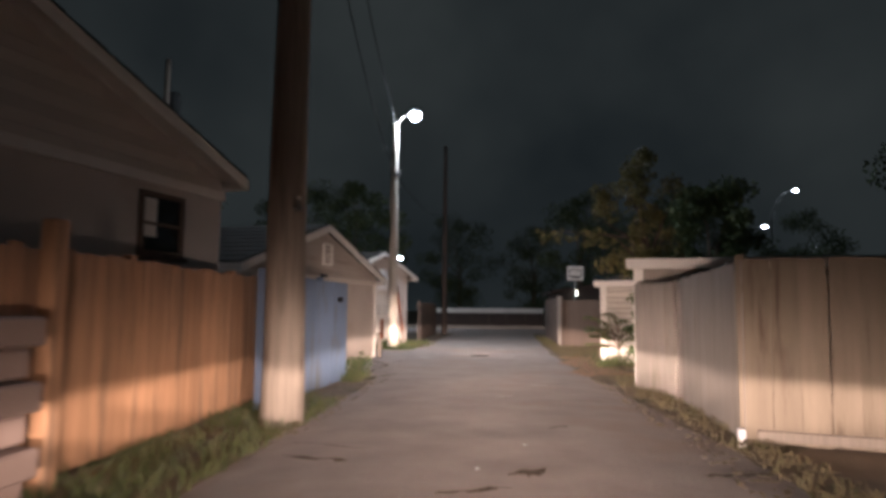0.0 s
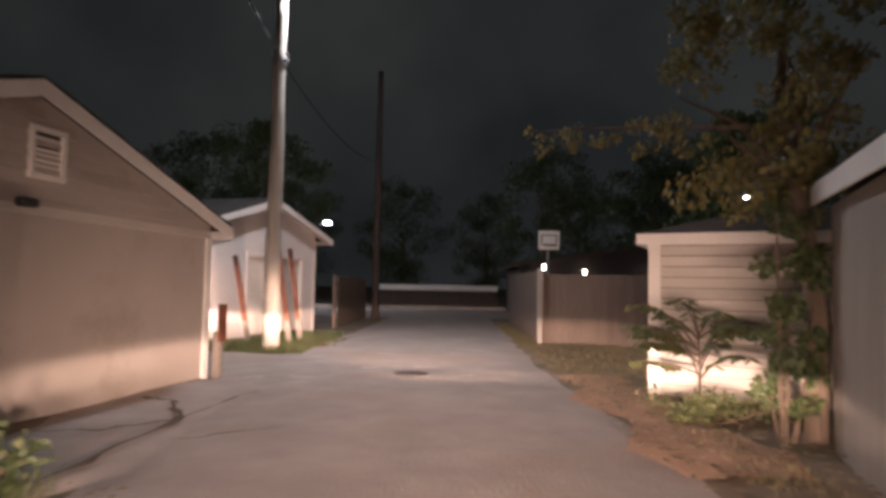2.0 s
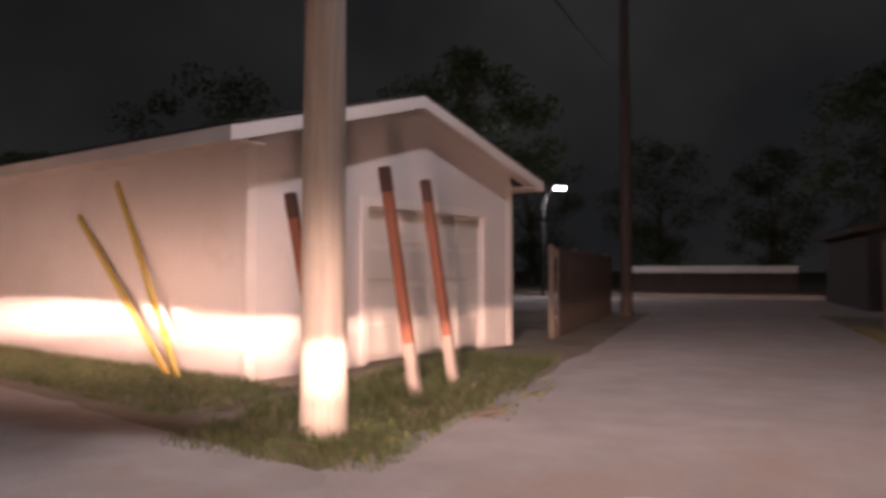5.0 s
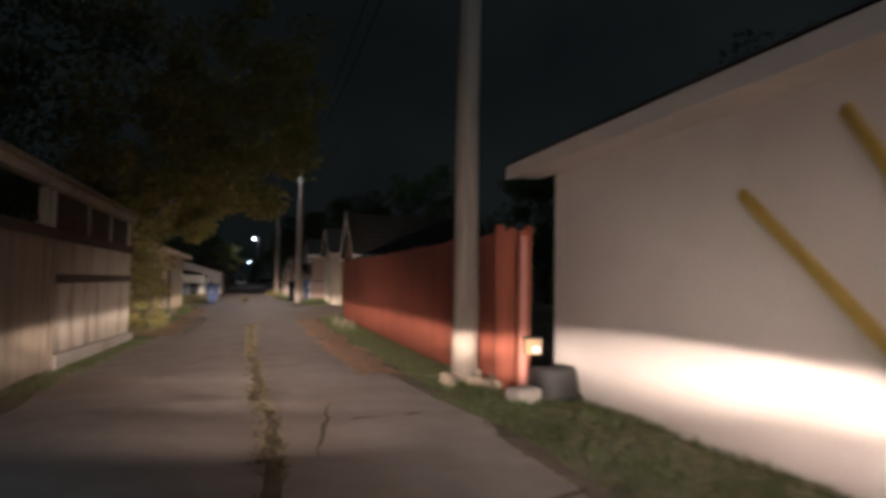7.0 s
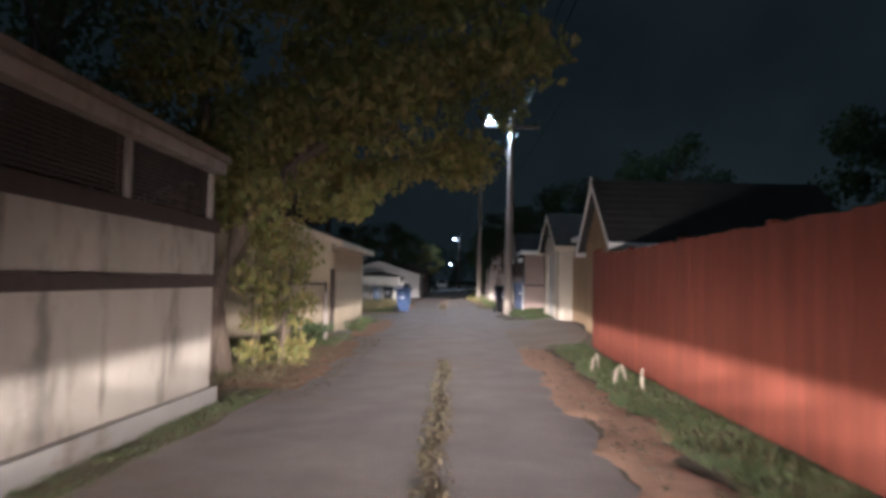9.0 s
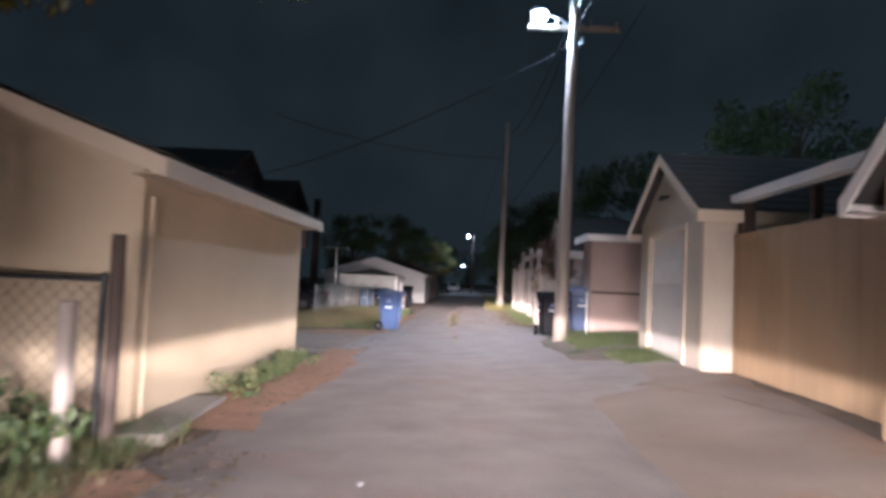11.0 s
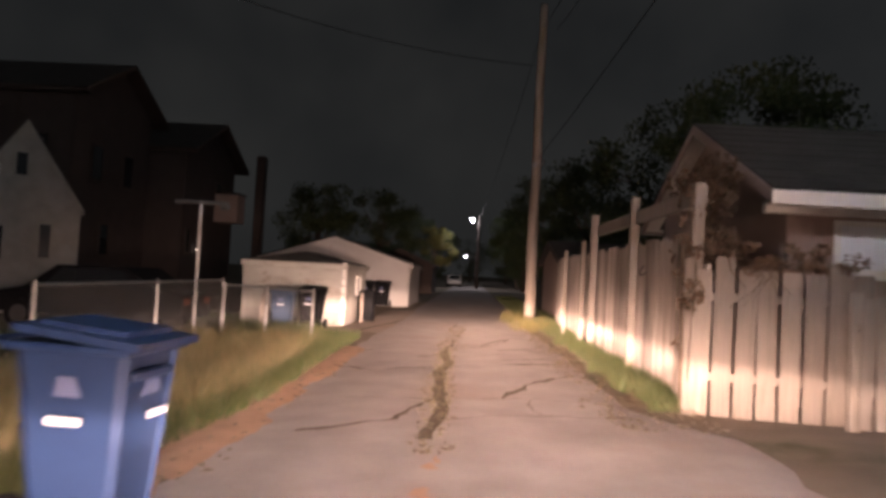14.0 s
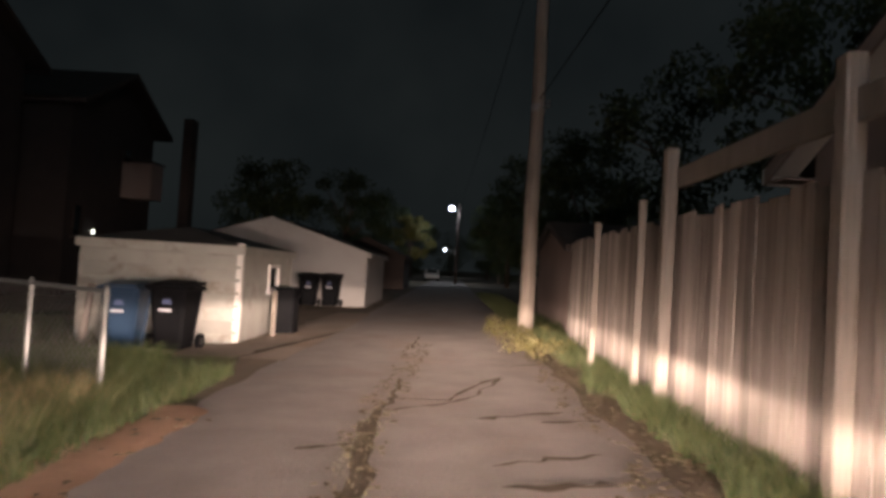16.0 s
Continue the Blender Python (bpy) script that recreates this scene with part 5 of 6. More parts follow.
part("root", tube(BM(), [(0.2, -0.3, 0.0), (0.33, -0.3, 0.3), (0.25, -0.33, 0.45), (0.08, -0.28, 0.36)], [0.03, 0.028, 0.022, 0.012], 7), M_ROOT, db)
for k, (x, y) in enumerate(((2.25, -1.75), (2.2, -0.6), (2.45, -2.4))):
    single("pale_stake", tube(BM(), [(0, 0, -0.05), (0.05, 0.02, 0.28), (0.16, 0.0, 0.42), (0.26, 0.02, 0.1)], [0.03, 0.03, 0.028, 0.02], 7), M_ROOT, B(x, y, 0, 40 * k) @ Matrix.Scale(0.62, 4), "bent pale root stake in the verge", "stake", "stakes in the verge")

# manhole
mh = thing("manhole_cover", A(-0.48, 18.76, 0.02), "round iron manhole cover in the alley", "manhole cover")
part("cover", tube(BM(), [(0, 0, -0.02), (0, 0, 0.012), (0, 0, 0.016)], [0.21, 0.21, 0.195], 28), M_IRON, mh)
part("ring", tube(BM(), [(0, 0, -0.02), (0, 0, 0.006)], 0.255, 28), M_IRON, mh)

# ---- carts ----
def cart(m, body, label, seed=0, lid_open=0.0, mark=True):
    """A two-wheeled refuse cart: tapered body, lid, handle, axle, wheels."""
    c = thing("refuse_cart", m, label, "refuse cart", "refuse carts")
    bm = BM()
    lo = [(-0.22, -0.24), (0.22, -0.24), (0.22, 0.22), (-0.22, 0.22)]
    hi = [(-0.30, -0.34), (0.30, -0.34), (0.30, 0.33), (-0.30, 0.33)]
    rings = []
    for f, z in ((0, 0.03), (0.12, 0.14), (0.9, 0.9), (1.0, 0.98)):
        ring = []
        for (a, b), (e, g) in zip(lo, hi):
            x, y = a + (e - a) * f, b + (g - b) * f
            ring += [(x * 0.86, y, z), (x, y * 0.86, z)] if x * y > 0 else [(x, y * 0.86, z), (x * 0.86, y, z)]
        rings.append([bm.verts.new(v) for v in ring])
    for a, b in zip(rings, rings[1:]):
        for k in range(8):
            bm.faces.new((a[k], a[(k + 1) % 8], b[(k + 1) % 8], b[k]))
    bm.faces.new(rings[0])
    bm.faces.new(rings[-1])
    b = part("body", bm, body, c)
    part("rim", box(BM(), -0.325, 0.325, -0.37, 0.36, 0.955, 1.0, bevel=0.012), body, b)
    part("front_rib", box(BM(), -0.2, 0.2, -0.335, -0.3, 0.82, 0.87, bevel=0.01), body, b)
    bm = BM()
    slab(bm, [(-0.33, -0.42, -0.02), (0.33, -0.42, -0.02), (0.33, 0.3, 0.05), (-0.33, 0.3, 0.05)], (0, 0, 0.04))
    slab(bm, [(-0.24, -0.3, 0.035), (0.24, -0.3, 0.035), (0.22, 0.22, 0.075), (-0.22, 0.22, 0.075)], (0, 0, 0.03))
    part("lid", bm, body, c).matrix_basis = pose(0, 0, 1.003, -lid_open, 0, 0)
    part("handle", tube(BM(), [(-0.26, 0.34, 0.96), (-0.26, 0.44, 1.0), (0.26, 0.44, 1.0), (0.26, 0.34, 0.96)], 0.018), body, c)
    part("axle", tube(BM(), [(-0.3, 0.27, 0.13), (0.3, 0.27, 0.13)], 0.014), M_DARKMETAL, c)
    for x in (-0.3, 0.3):
        w = part("wheel", tube(BM(), [(x - 0.03, 0.27, 0.13), (x + 0.03, 0.27, 0.13)], 0.13, 18), M_BLACKPL, c)
        part("hub", tube(BM(), [(x - 0.036, 0.27, 0.13), (x + 0.036, 0.27, 0.13)], 0.06, 12), M_DARKMETAL, w)
    if mark:
        part("sticker", box(BM(), -0.1, 0.1, -0.312, -0.305, 0.66, 0.7, pose(0, 0, 0, 5)), M_MARK, c, "white marking bar")
        part("sticker", box(BM(), -0.276, -0.268, -0.1, 0.1, 0.66, 0.7, pose(0, 0, 0, 0, -5.5, 0) @ pose(0.045, 0, -0.03)), M_MARK, c, "white marking bar")
        part("emblem", slab(BM(), [(-0.272, -0.08, 0.74), (-0.272, 0.08, 0.74), (-0.289, 0.05, 0.84), (-0.289, -0.05, 0.84)], (0.012, 0, 0)), M_EMBLEM, c, "faded embossed emblem")
        part("emblem", slab(BM(), [(-0.08, -0.325, 0.74), (0.08, -0.325, 0.74), (0.05, -0.335, 0.82), (-0.05, -0.335, 0.82)], (0, 0.012, 0)), M_EMBLEM, c, "faded embossed emblem")
    return c


cart(B(-2.06, 18.3, 0.02, 86) @ Matrix.Diagonal((0.92, 0.92, 1.0, 1)), M_BLUEPL, "blue plastic refuse cart at the alley edge")
cart(B(2.82, 16.95, 0.03, -3), M_BLUEPL, "blue plastic refuse cart behind a utility pole")
cart(B(2.1, 17.05, 0, 5), M_BLACKPL, "black plastic refuse cart beside a utility pole")
cart(B(-4.70, 31.35, 0, 4) @ Matrix.Scale(0.92, 4), M_NAVYPL, "faded blue refuse cart in front of a white garage")
cart(B(-4.02, 31.5, 0, -4) @ Matrix.Scale(0.95, 4), M_BLACKPL, "black refuse cart in front of a white garage")
cart(B(-4.55, 43.7, 0, 3), M_BLACKPL, "black refuse cart against a grey garage")
cart(B(-3.85, 43.8, 0, -3), M_BLACKPL, "black refuse cart against a grey garage")

# ---- wire fences and yard posts ----
def wire_fence(name, m, length, h, step, label, mesh_gap=0.09, metal=None):
    metal = metal or M_GALV
    f = thing(name, m, label, "fence")
    x = 0.0
    while x <= length + 0.01:
        part("post", tube(BM(), [(x, 0, -0.1), (x, 0, h + 0.03), (x, 0, h + 0.06)], [0.03, 0.03, 0.012]), metal, f)
        x += step
    part("top_rail", tube(BM(), [(0, 0, h), (length, 0, h)], 0.022), metal, f)
    bm = BM()
    k = int((length + h) / mesh_gap)
    for i in range(k):
        for s in (0, 1):
            x0 = i * mesh_gap - h
            a, b = (x0, 0.0), (x0 + h, h)
            if a[0] < 0:
                a = (0.0, -x0)
            if b[0] > length:
                b = (length, length - x0)
            if a[1] >= b[1]:
                continue
            if s:
                a, b = (length - a[0], a[1]), (length - b[0], b[1])
            tube(bm, [(a[0], 0.004 * s, a[1]), (b[0], 0.004 * s, b[1])], 0.0028, 3)
    tagged(part("wire_mesh", bm, metal, f), kind="stuff")
    return f


wire_fence("chain_link_fence", B(-5.0, 22.2, 0, 92.5), 6.6, 1.18, 3.3, "galvanised chain-link fence in tall grass")
wire_fence("chain_link_fence", B(-5.24, 28.75, 0, -29), 2.46, 1.1, 1.23, "short chain-link panel closing off a yard")
wire_fence("chain_link_fence", B(-9.0, 5.1, 0, 2), 6.1, 1.45, 3.05, "dark chain-link fence in front of a tan garage", 0.13, M_DARKMETAL)
single("white_post", box(BM(), -0.05, 0.05, -0.05, 0.05, -0.1, 1.15, bevel=0.01), M_OLDPOST, B(-2.75, 4.6), "white square post in weeds", "post")
single("dark_post", tube(BM(), [(0, 0, -0.1), (0.01, 0, 0.8), (0, 0, 1.65)], 0.055), M_DARKWOOD, B(-2.72, 5.15), "dark rusty post at a garage corner", "post")
single("sign_post", tube(BM(), [(0, 0, -0.1), (0, 0, 1.35)], 0.04), M_OLDPOST, B(-5.6, 19.4), "pale thin post in the grass", "post")
tp = thing("clothesline_post", B(-5.5, 27.9), "galvanised clothesline post with a cross bar", "clothesline post")
part("upright", tube(BM(), [(0, 0, -0.1), (0, 0, 2.72)], 0.04), M_GALV, tp)
part("crossbar", tube(BM(), [(-0.52, 0, 2.72), (0.52, 0, 2.72)], 0.035), M_GALV, tp)
part("end_cap", tube(BM(), [(0.4, -0.02, 2.66), (0.55, -0.02, 2.66)], 0.07), M_GALV, tp)

# parked car far down the alley
def far_car(m, paint, label):
    c = thing("parked_car", m, label, "car")
    bm = BM()
    prof = [(-2.1, 0.35), (-2.1, 0.75), (-1.3, 0.9), (-0.6, 1.4), (0.9, 1.42), (1.6, 0.95), (2.15, 0.85), (2.15, 0.35)]
    slab(bm, [(-0.85, y, z) for y, z in prof], (1.7, 0, 0))
    part("body", bm, paint, c)
    part("windscreen", slab(BM(), [(-0.7, -1.29, 0.93), (0.7, -1.29, 0.93), (0.62, -0.66, 1.36), (-0.62, -0.66, 1.36)], (0, -0.02, 0.01)), M_PANE, c)
    for x in (-0.8, 0.8):
        for y in (-1.35, 1.35):
            w = part("wheel", tube(BM(), [(x - 0.1, y, 0.32), (x + 0.1, y, 0.32)], 0.32, 16), M_BLACKPL, c)
            part("rim", tube(BM(), [(x - 0.105, y, 0.32), (x + 0.105, y, 0.32)], 0.19, 12), M_DARKMETAL, w)
    for x in (-0.6, 0.6):
        part("headlight", box(BM(), x - 0.16, x + 0.16, -2.12, -2.09, 0.6, 0.74, bevel=0.01), M_GALV, c)
    for x in (-0.62, 0.62):
        part("tail_light", box(BM(), x - 0.18, x + 0.18, 2.14, 2.17, 0.66, 0.8, bevel=0.01), M_REDWOOD, c, "red tail light, off")
    for x in (-0.853, 0.853):
        part("side_window", slab(BM(), [(x, -0.85, 0.98), (x, 1.2, 0.98), (x, 0.8, 1.34), (x, -0.5, 1.34)], (0.004 if x > 0 else -0.004, 0, 0)), M_PANE, c)
    return c


single("concrete_slab", box(BM(), -0.22, 0.22, -0.95, 0.95, -0.1, 0.07, bevel=0.015), M_CONC, B(-2.68, 6.3, 0, 5), "loose concrete slab beside a tan garage", "slab")
single("dark_bin", box(BM(), -0.2, 0.2, -0.25, 0.25, -0.02, 0.9, bevel=0.03), M_BLACKPL, B(-3.1, 34.6), "dark bin standing beside a white garage", "bin")
single("white_post", box(BM(), -0.04, 0.04, -0.04, 0.04, -0.1, 0.85, bevel=0.01), M_OLDPOST, B(-3.16, 33.9), "short pale post at a garage corner", "post")
single("leaning_post", box(BM(), -0.05, 0.05, -0.03, 0.03, -0.05, 1.0, bevel=0.01), M_GREYWOOD, B(-5.12, 30.9) @ pose(0, 0, 0, 0, 7, 0), "grey board leaning beside a refuse cart", "post")
for m in (A(-0.15, 5.4, 0.015, 20), B(-0.62, 4.3, 0.03, 50), B(-3.3, 22.6, 0.05, 10), A(0.25, 6.4, 0.015, 70)):
    single("paper_scrap", slab(BM(), [(-0.022, -0.014, 0.0), (0.016, -0.016, 0.007), (0.024, 0.012, 0.003), (-0.012, 0.016, 0.01)], (0, 0, 0.002)), M_MARK, m, "small white paper scrap lying on the ground", "litter", "paper scraps")
far_car(B(-2.2, 104.0, 0, 4), M_TRIM, "pale car parked far down the alley")
far_car(B(-8.45, 29.9, 0, -88), M_BLACKPL, "dark car parked in a yard behind a wire fence")
# ---- vegetation ----
def blades(name, m, spots, mat, label, category="grass", h=(0.08, 0.25), w=0.008, seed=0, lean=0.5):
    """Grass as single bent blades at the given places."""
    rg_ = np.random.default_rng(seed)
    n = len(spots)
    p = np.array(spots, float)
    hh = rg_.uniform(h[0], h[1], n)
    a = rg_.uniform(0, 2 * np.pi, n)
    b = rg_.uniform(0, 2 * np.pi, n)
    side = np.stack([np.cos(a), np.sin(a), np.zeros(n)], 1) * w
    bend = np.stack([np.cos(b), np.sin(b), np.zeros(n)], 1) * (hh * lean * rg_.uniform(0.2, 1, n))[:, None]
    up = np.stack([np.zeros(n), np.zeros(n), hh], 1)
    v = np.stack([p - side, p + side, p + up * 0.55 + bend * 0.35 + side * 0.8, p + up * 0.55 + bend * 0.35 - side * 0.8, p + up + bend], 1).reshape(-1, 3)
    k = np.arange(n)[:, None] * 5
    quads = (k + np.array([0, 1, 2, 3])).tolist()
    tris = (k + np.array([3, 2, 4])).tolist()
    me = bpy.data.meshes.new(name)
    me.from_pydata(v.tolist(), [], quads + tris)
    me.materials.append(mat)
    ob = new(name, me)
    ob.matrix_basis = m
    return tagged(ob, label, category, kind="stuff")


def strip_spots(n, y0, y1, left, right, ground_z, seed, clump=0.5):
    """Places in a strip between two edges, gathered in clumps."""
    rnd = random.Random(seed)
    out = []
    while len(out) < n:
        y = rnd.uniform(y0, y1)
        x = rnd.uniform(left(y), right(y))
        if rnd.random() < clump and noise.noise((x * 1.7, y * 1.7, seed * 3.1)) < 0.0:
            continue
        out.append((x, y, ground_z(x, y) - 0.02))
    return out


flat = lambda x, y: 0.0
def C(v):
    return lambda y: v


SPECS = [
    ("verge_grass", MA, flat, 2600, -8, 9.5, C(-3.2), C(-2.1), M_GRASS, (0.06, 0.28), "green verge grass below a cedar fence"),
    ("verge_grass", MA, flat, 500, 11.8, 13.0, C(-3.4), C(-2.4), M_GRASS, (0.05, 0.35), "weeds in front of a garage"),
    ("verge_grass", MA, flat, 900, 3, 17.2, lambda y: 2.15 + 0.25 * noise.noise((y * 1.2, 1.0, 6.0)), C(2.65), M_DRYGRASS, (0.03, 0.18), "dry weeds along a board fence"),
    ("verge_grass", MA, flat, 5200, 17.6, 34, lambda y: lerp(y, [(17, 1.75), (30, 1.8), (34, 1.9)]), lambda y: lerp(y, [(17, 5.0), (24.5, 5.4), (25.0, 2.3), (34, 2.3)]), M_DRYGRASS, (0.03, 0.17), "dry yard grass and leaf litter"),
    ("verge_grass", MA, flat, 2200, 21.5, 27, C(-4.4), C(-2.7), M_GRASS, (0.06, 0.3), "weeds round the leaning posts"),
    ("verge_grass", MB, gz, 3600, -19.5, -12.2, lambda y: lerp(y, [(-19.5, 1.9), (-14, 2.2), (-12, 1.9)]), C(3.4), M_GRASS, (0.05, 0.2), "short grass along a garage wall"),
    ("verge_grass", MB, gz, 5200, -12.2, 3.0, lambda y: lerp(y, [(-12, 2.15), (-6, 1.95), (3, 2.1)]) + 0.25 * noise.noise((y * 1.1, 7.0, 3.0)), C(2.75), M_GRASS, (0.04, 0.17), "green grass below a red fence"),
    ("verge_grass", MB, gz, 1200, -11.5, -2.0, C(-2.55), C(-2.1), M_GRASS, (0.02, 0.08), "sparse weeds along a fence foot"),
    ("verge_grass", MB, gz, 2200, -1.8, 5.5, C(-5.5), C(-2.2), M_DRYGRASS, (0.05, 0.3), "dry weeds below the tree"),
    ("verge_grass", MB, gz, 1600, 3.2, 6.0, C(-4.5), C(-2.35), M_GRASS, (0.05, 0.35), "weeds by the chain-link fence"),
    ("verge_grass", MB, gz, 1500, 13.4, 17.2, lambda y: 2.25 + 0.25 * noise.noise((y * 1.3, 2.0, 5.0)), C(3.6), M_GRASS, (0.06, 0.26), "bushy green grass between two garages"),
    ("verge_grass", MB, gz, 600, 10.6, 12.4, C(2.5), C(3.2), M_GRASS, (0.05, 0.24), "a clump of green grass before the cream garage"),
    ("verge_grass", MB, gz, 2600, 13.8, 17.3, C(2.3), C(6.5), M_GRASS, (0.08, 0.32), "uncut grass before a brown garage"),
    ("verge_grass", MB, gz, 2500, 12.2, 17.4, C(-8.2), C(-4.6), M_DRYGRASS, (0.1, 0.5), "tall dry grass in the yard"),
    ("tall_grass", MB, gz, 6500, 19.2, 27.2, lambda y: -5.4, lambda y: lerp(y, [(19, -3.0), (22, -2.5), (30, -3.1), (32, -4)]), M_DRYGRASS, (0.15, 0.62), "tall dry grass along a chain-link fence"),
    ("tall_grass", MB, gz, 4500, 18.6, 29.6, lambda y: lerp(y, [(19, -3.4), (22, -3.0), (31, -3.6)]), lambda y: lerp(y, [(19, -2.5), (22, -2.25), (31, -2.5)]), M_GRASS, (0.08, 0.35), "green grass edging the alley"),
    ("tall_weeds", MB, gz, 3800, 25.8, 30.2, lambda y: lerp(y, [(25, -3.6), (27, -4.6), (30, -5.2)]), lambda y: lerp(y, [(25, -2.75), (27, -2.75), (30.2, -3.5)]), M_GRASS, (0.2, 0.62), "tall green weeds before a white garage"),
    ("yard_grass", MB, gz, 3500, 19.0, 36.0, C(-9.5), C(-5.4), M_GRASS, (0.1, 0.45), "uncut yard grass behind a wire fence"),
    ("verge_grass", MB, gz, 5200, 22.2, 36.0, lambda y: 1.85 + 0.3 * noise.noise((y * 0.9, 8.0, 1.0)) + 0.15 * noise.noise((y * 2.6, 3.0, 1.0)), C(2.33), M_GRASS, (0.08, 0.42), "green grass at the foot of a board fence"),
    ("verge_grass", MB, gz, 2500, 34.0, 60.0, C(1.6), C(2.8), M_GRASS, (0.05, 0.4), "rough grass further along the alley"),
]
for k, (nm, m, gf, n, y0, y1, lft, rgt, mt, hh, lb_) in enumerate(SPECS):
    blades(nm, m, strip_spots(int(n * 3.4), y0, y1, lft, rgt, gf, 100 + k), mt, lb_, "grass", (hh[0] * 0.5, hh[1] * (0.75 if nm == "tall_grass" else 0.58)), 0.0045, 100 + k, 0.9)

# middle weed joint and leaf litter
def joint(y):
    return lerp(y, [(-14, 0.2), (-7, 0.03), (0, 0.0), (14, -0.2), (22, -0.42), (27, -0.5), (40, -0.2)]) + 0.06 * noise.noise((y * 0.7, 4.0, 1.0))


ribbon("weed_joint", (-15.5, 0.8), lambda y: (joint(y) - 0.10, joint(y) + 0.10), M_WEEDBED, MB, "dirt and leaves in the middle joint", "dirt strip", gz, 0.15, 0.12, 3.0, 0.03, 3)
ribbon("weed_joint", (20.5, 27.6), lambda y: (joint(y) - (0.13 if y < 27 else 0.07), joint(y) + (0.13 if y < 27 else 0.07)), M_WEEDBED, MB, "dirt and leaves in the middle joint", "dirt strip", gz, 0.15, 0.16, 4.0, 0.03, 3)
blades("joint_weeds", MB, strip_spots(1400, -15.5, 0.6, lambda y: joint(y) - 0.1, lambda y: joint(y) + 0.1, gz, 61), M_DRYGRASS, "dry weeds growing in the middle joint", "weeds", (0.03, 0.1), 0.008, 61)
blades("joint_weeds", MB, strip_spots(900, 20.5, 27.6, lambda y: joint(y) - 0.12, lambda y: joint(y) + 0.12, gz, 62), M_DRYGRASS, "dry weeds growing in the middle joint", "weeds", (0.03, 0.08), 0.008, 62)
for k, (m, gf, y0, y1, a, b) in enumerate(((MB, gz, 5.8, 13.0, -2.75, -1.75), (MB, gz, 17.0, 27.5, -2.65, -2.0), (MB, gz, -2.2, 4.5, -3.0, -1.7), (MB, gz, -10.5, 2.5, 1.35, 2.0), (MB, gz, 16.6, 18.3, -4.3, -2.2), (MA, flat, 13.5, 19.0, 1.7, 2.7))):
    ribbon("litter_strip", (y0, y1), lambda y, a=a, b=b: (a, b), M_LITTER, m, "orange leaf litter and dirt along the edge", "leaf litter", gf, 0.06, 0.3, 20.0 + k, 0.024, 4)


def crack(m, gf, pts, w, seed, name="pavement_crack", mat=None, label="dirt-filled crack in the alley pavement"):
    """A dirt-filled crack following a broken line."""
    rnd = random.Random(seed)
    line = []
    for (x0, y0), (x1, y1) in zip(pts, pts[1:]):
        for i in range(8):
            t = i / 8
            line.append((x0 + (x1 - x0) * t + rnd.uniform(-0.04, 0.04), y0 + (y1 - y0) * t + rnd.uniform(-0.04, 0.04)))
    line.append(pts[-1])
    bm = BM()
    prev = None
    for i, (x, y) in enumerate(line):
        x2, y2 = line[min(i + 1, len(line) - 1)]
        x1, y1 = line[max(i - 1, 0)]
        d = Vector((x2 - x1, y2 - y1)).normalized()
        ww = w * (0.15 + rnd.random()) * (0.2 if i in (0, len(line) - 1) else 1)
        z = gf(x, y) + 0.034
        a, b = bm.verts.new((x - d.y * ww, y + d.x * ww, z)), bm.verts.new((x + d.y * ww, y - d.x * ww, z))
        if prev:
            bm.faces.new((prev[0], prev[1], b, a))
        prev = (a, b)
    return single(name, bm, mat or M_WEEDBED, m, label, "crack", "pavement cracks", "structure")


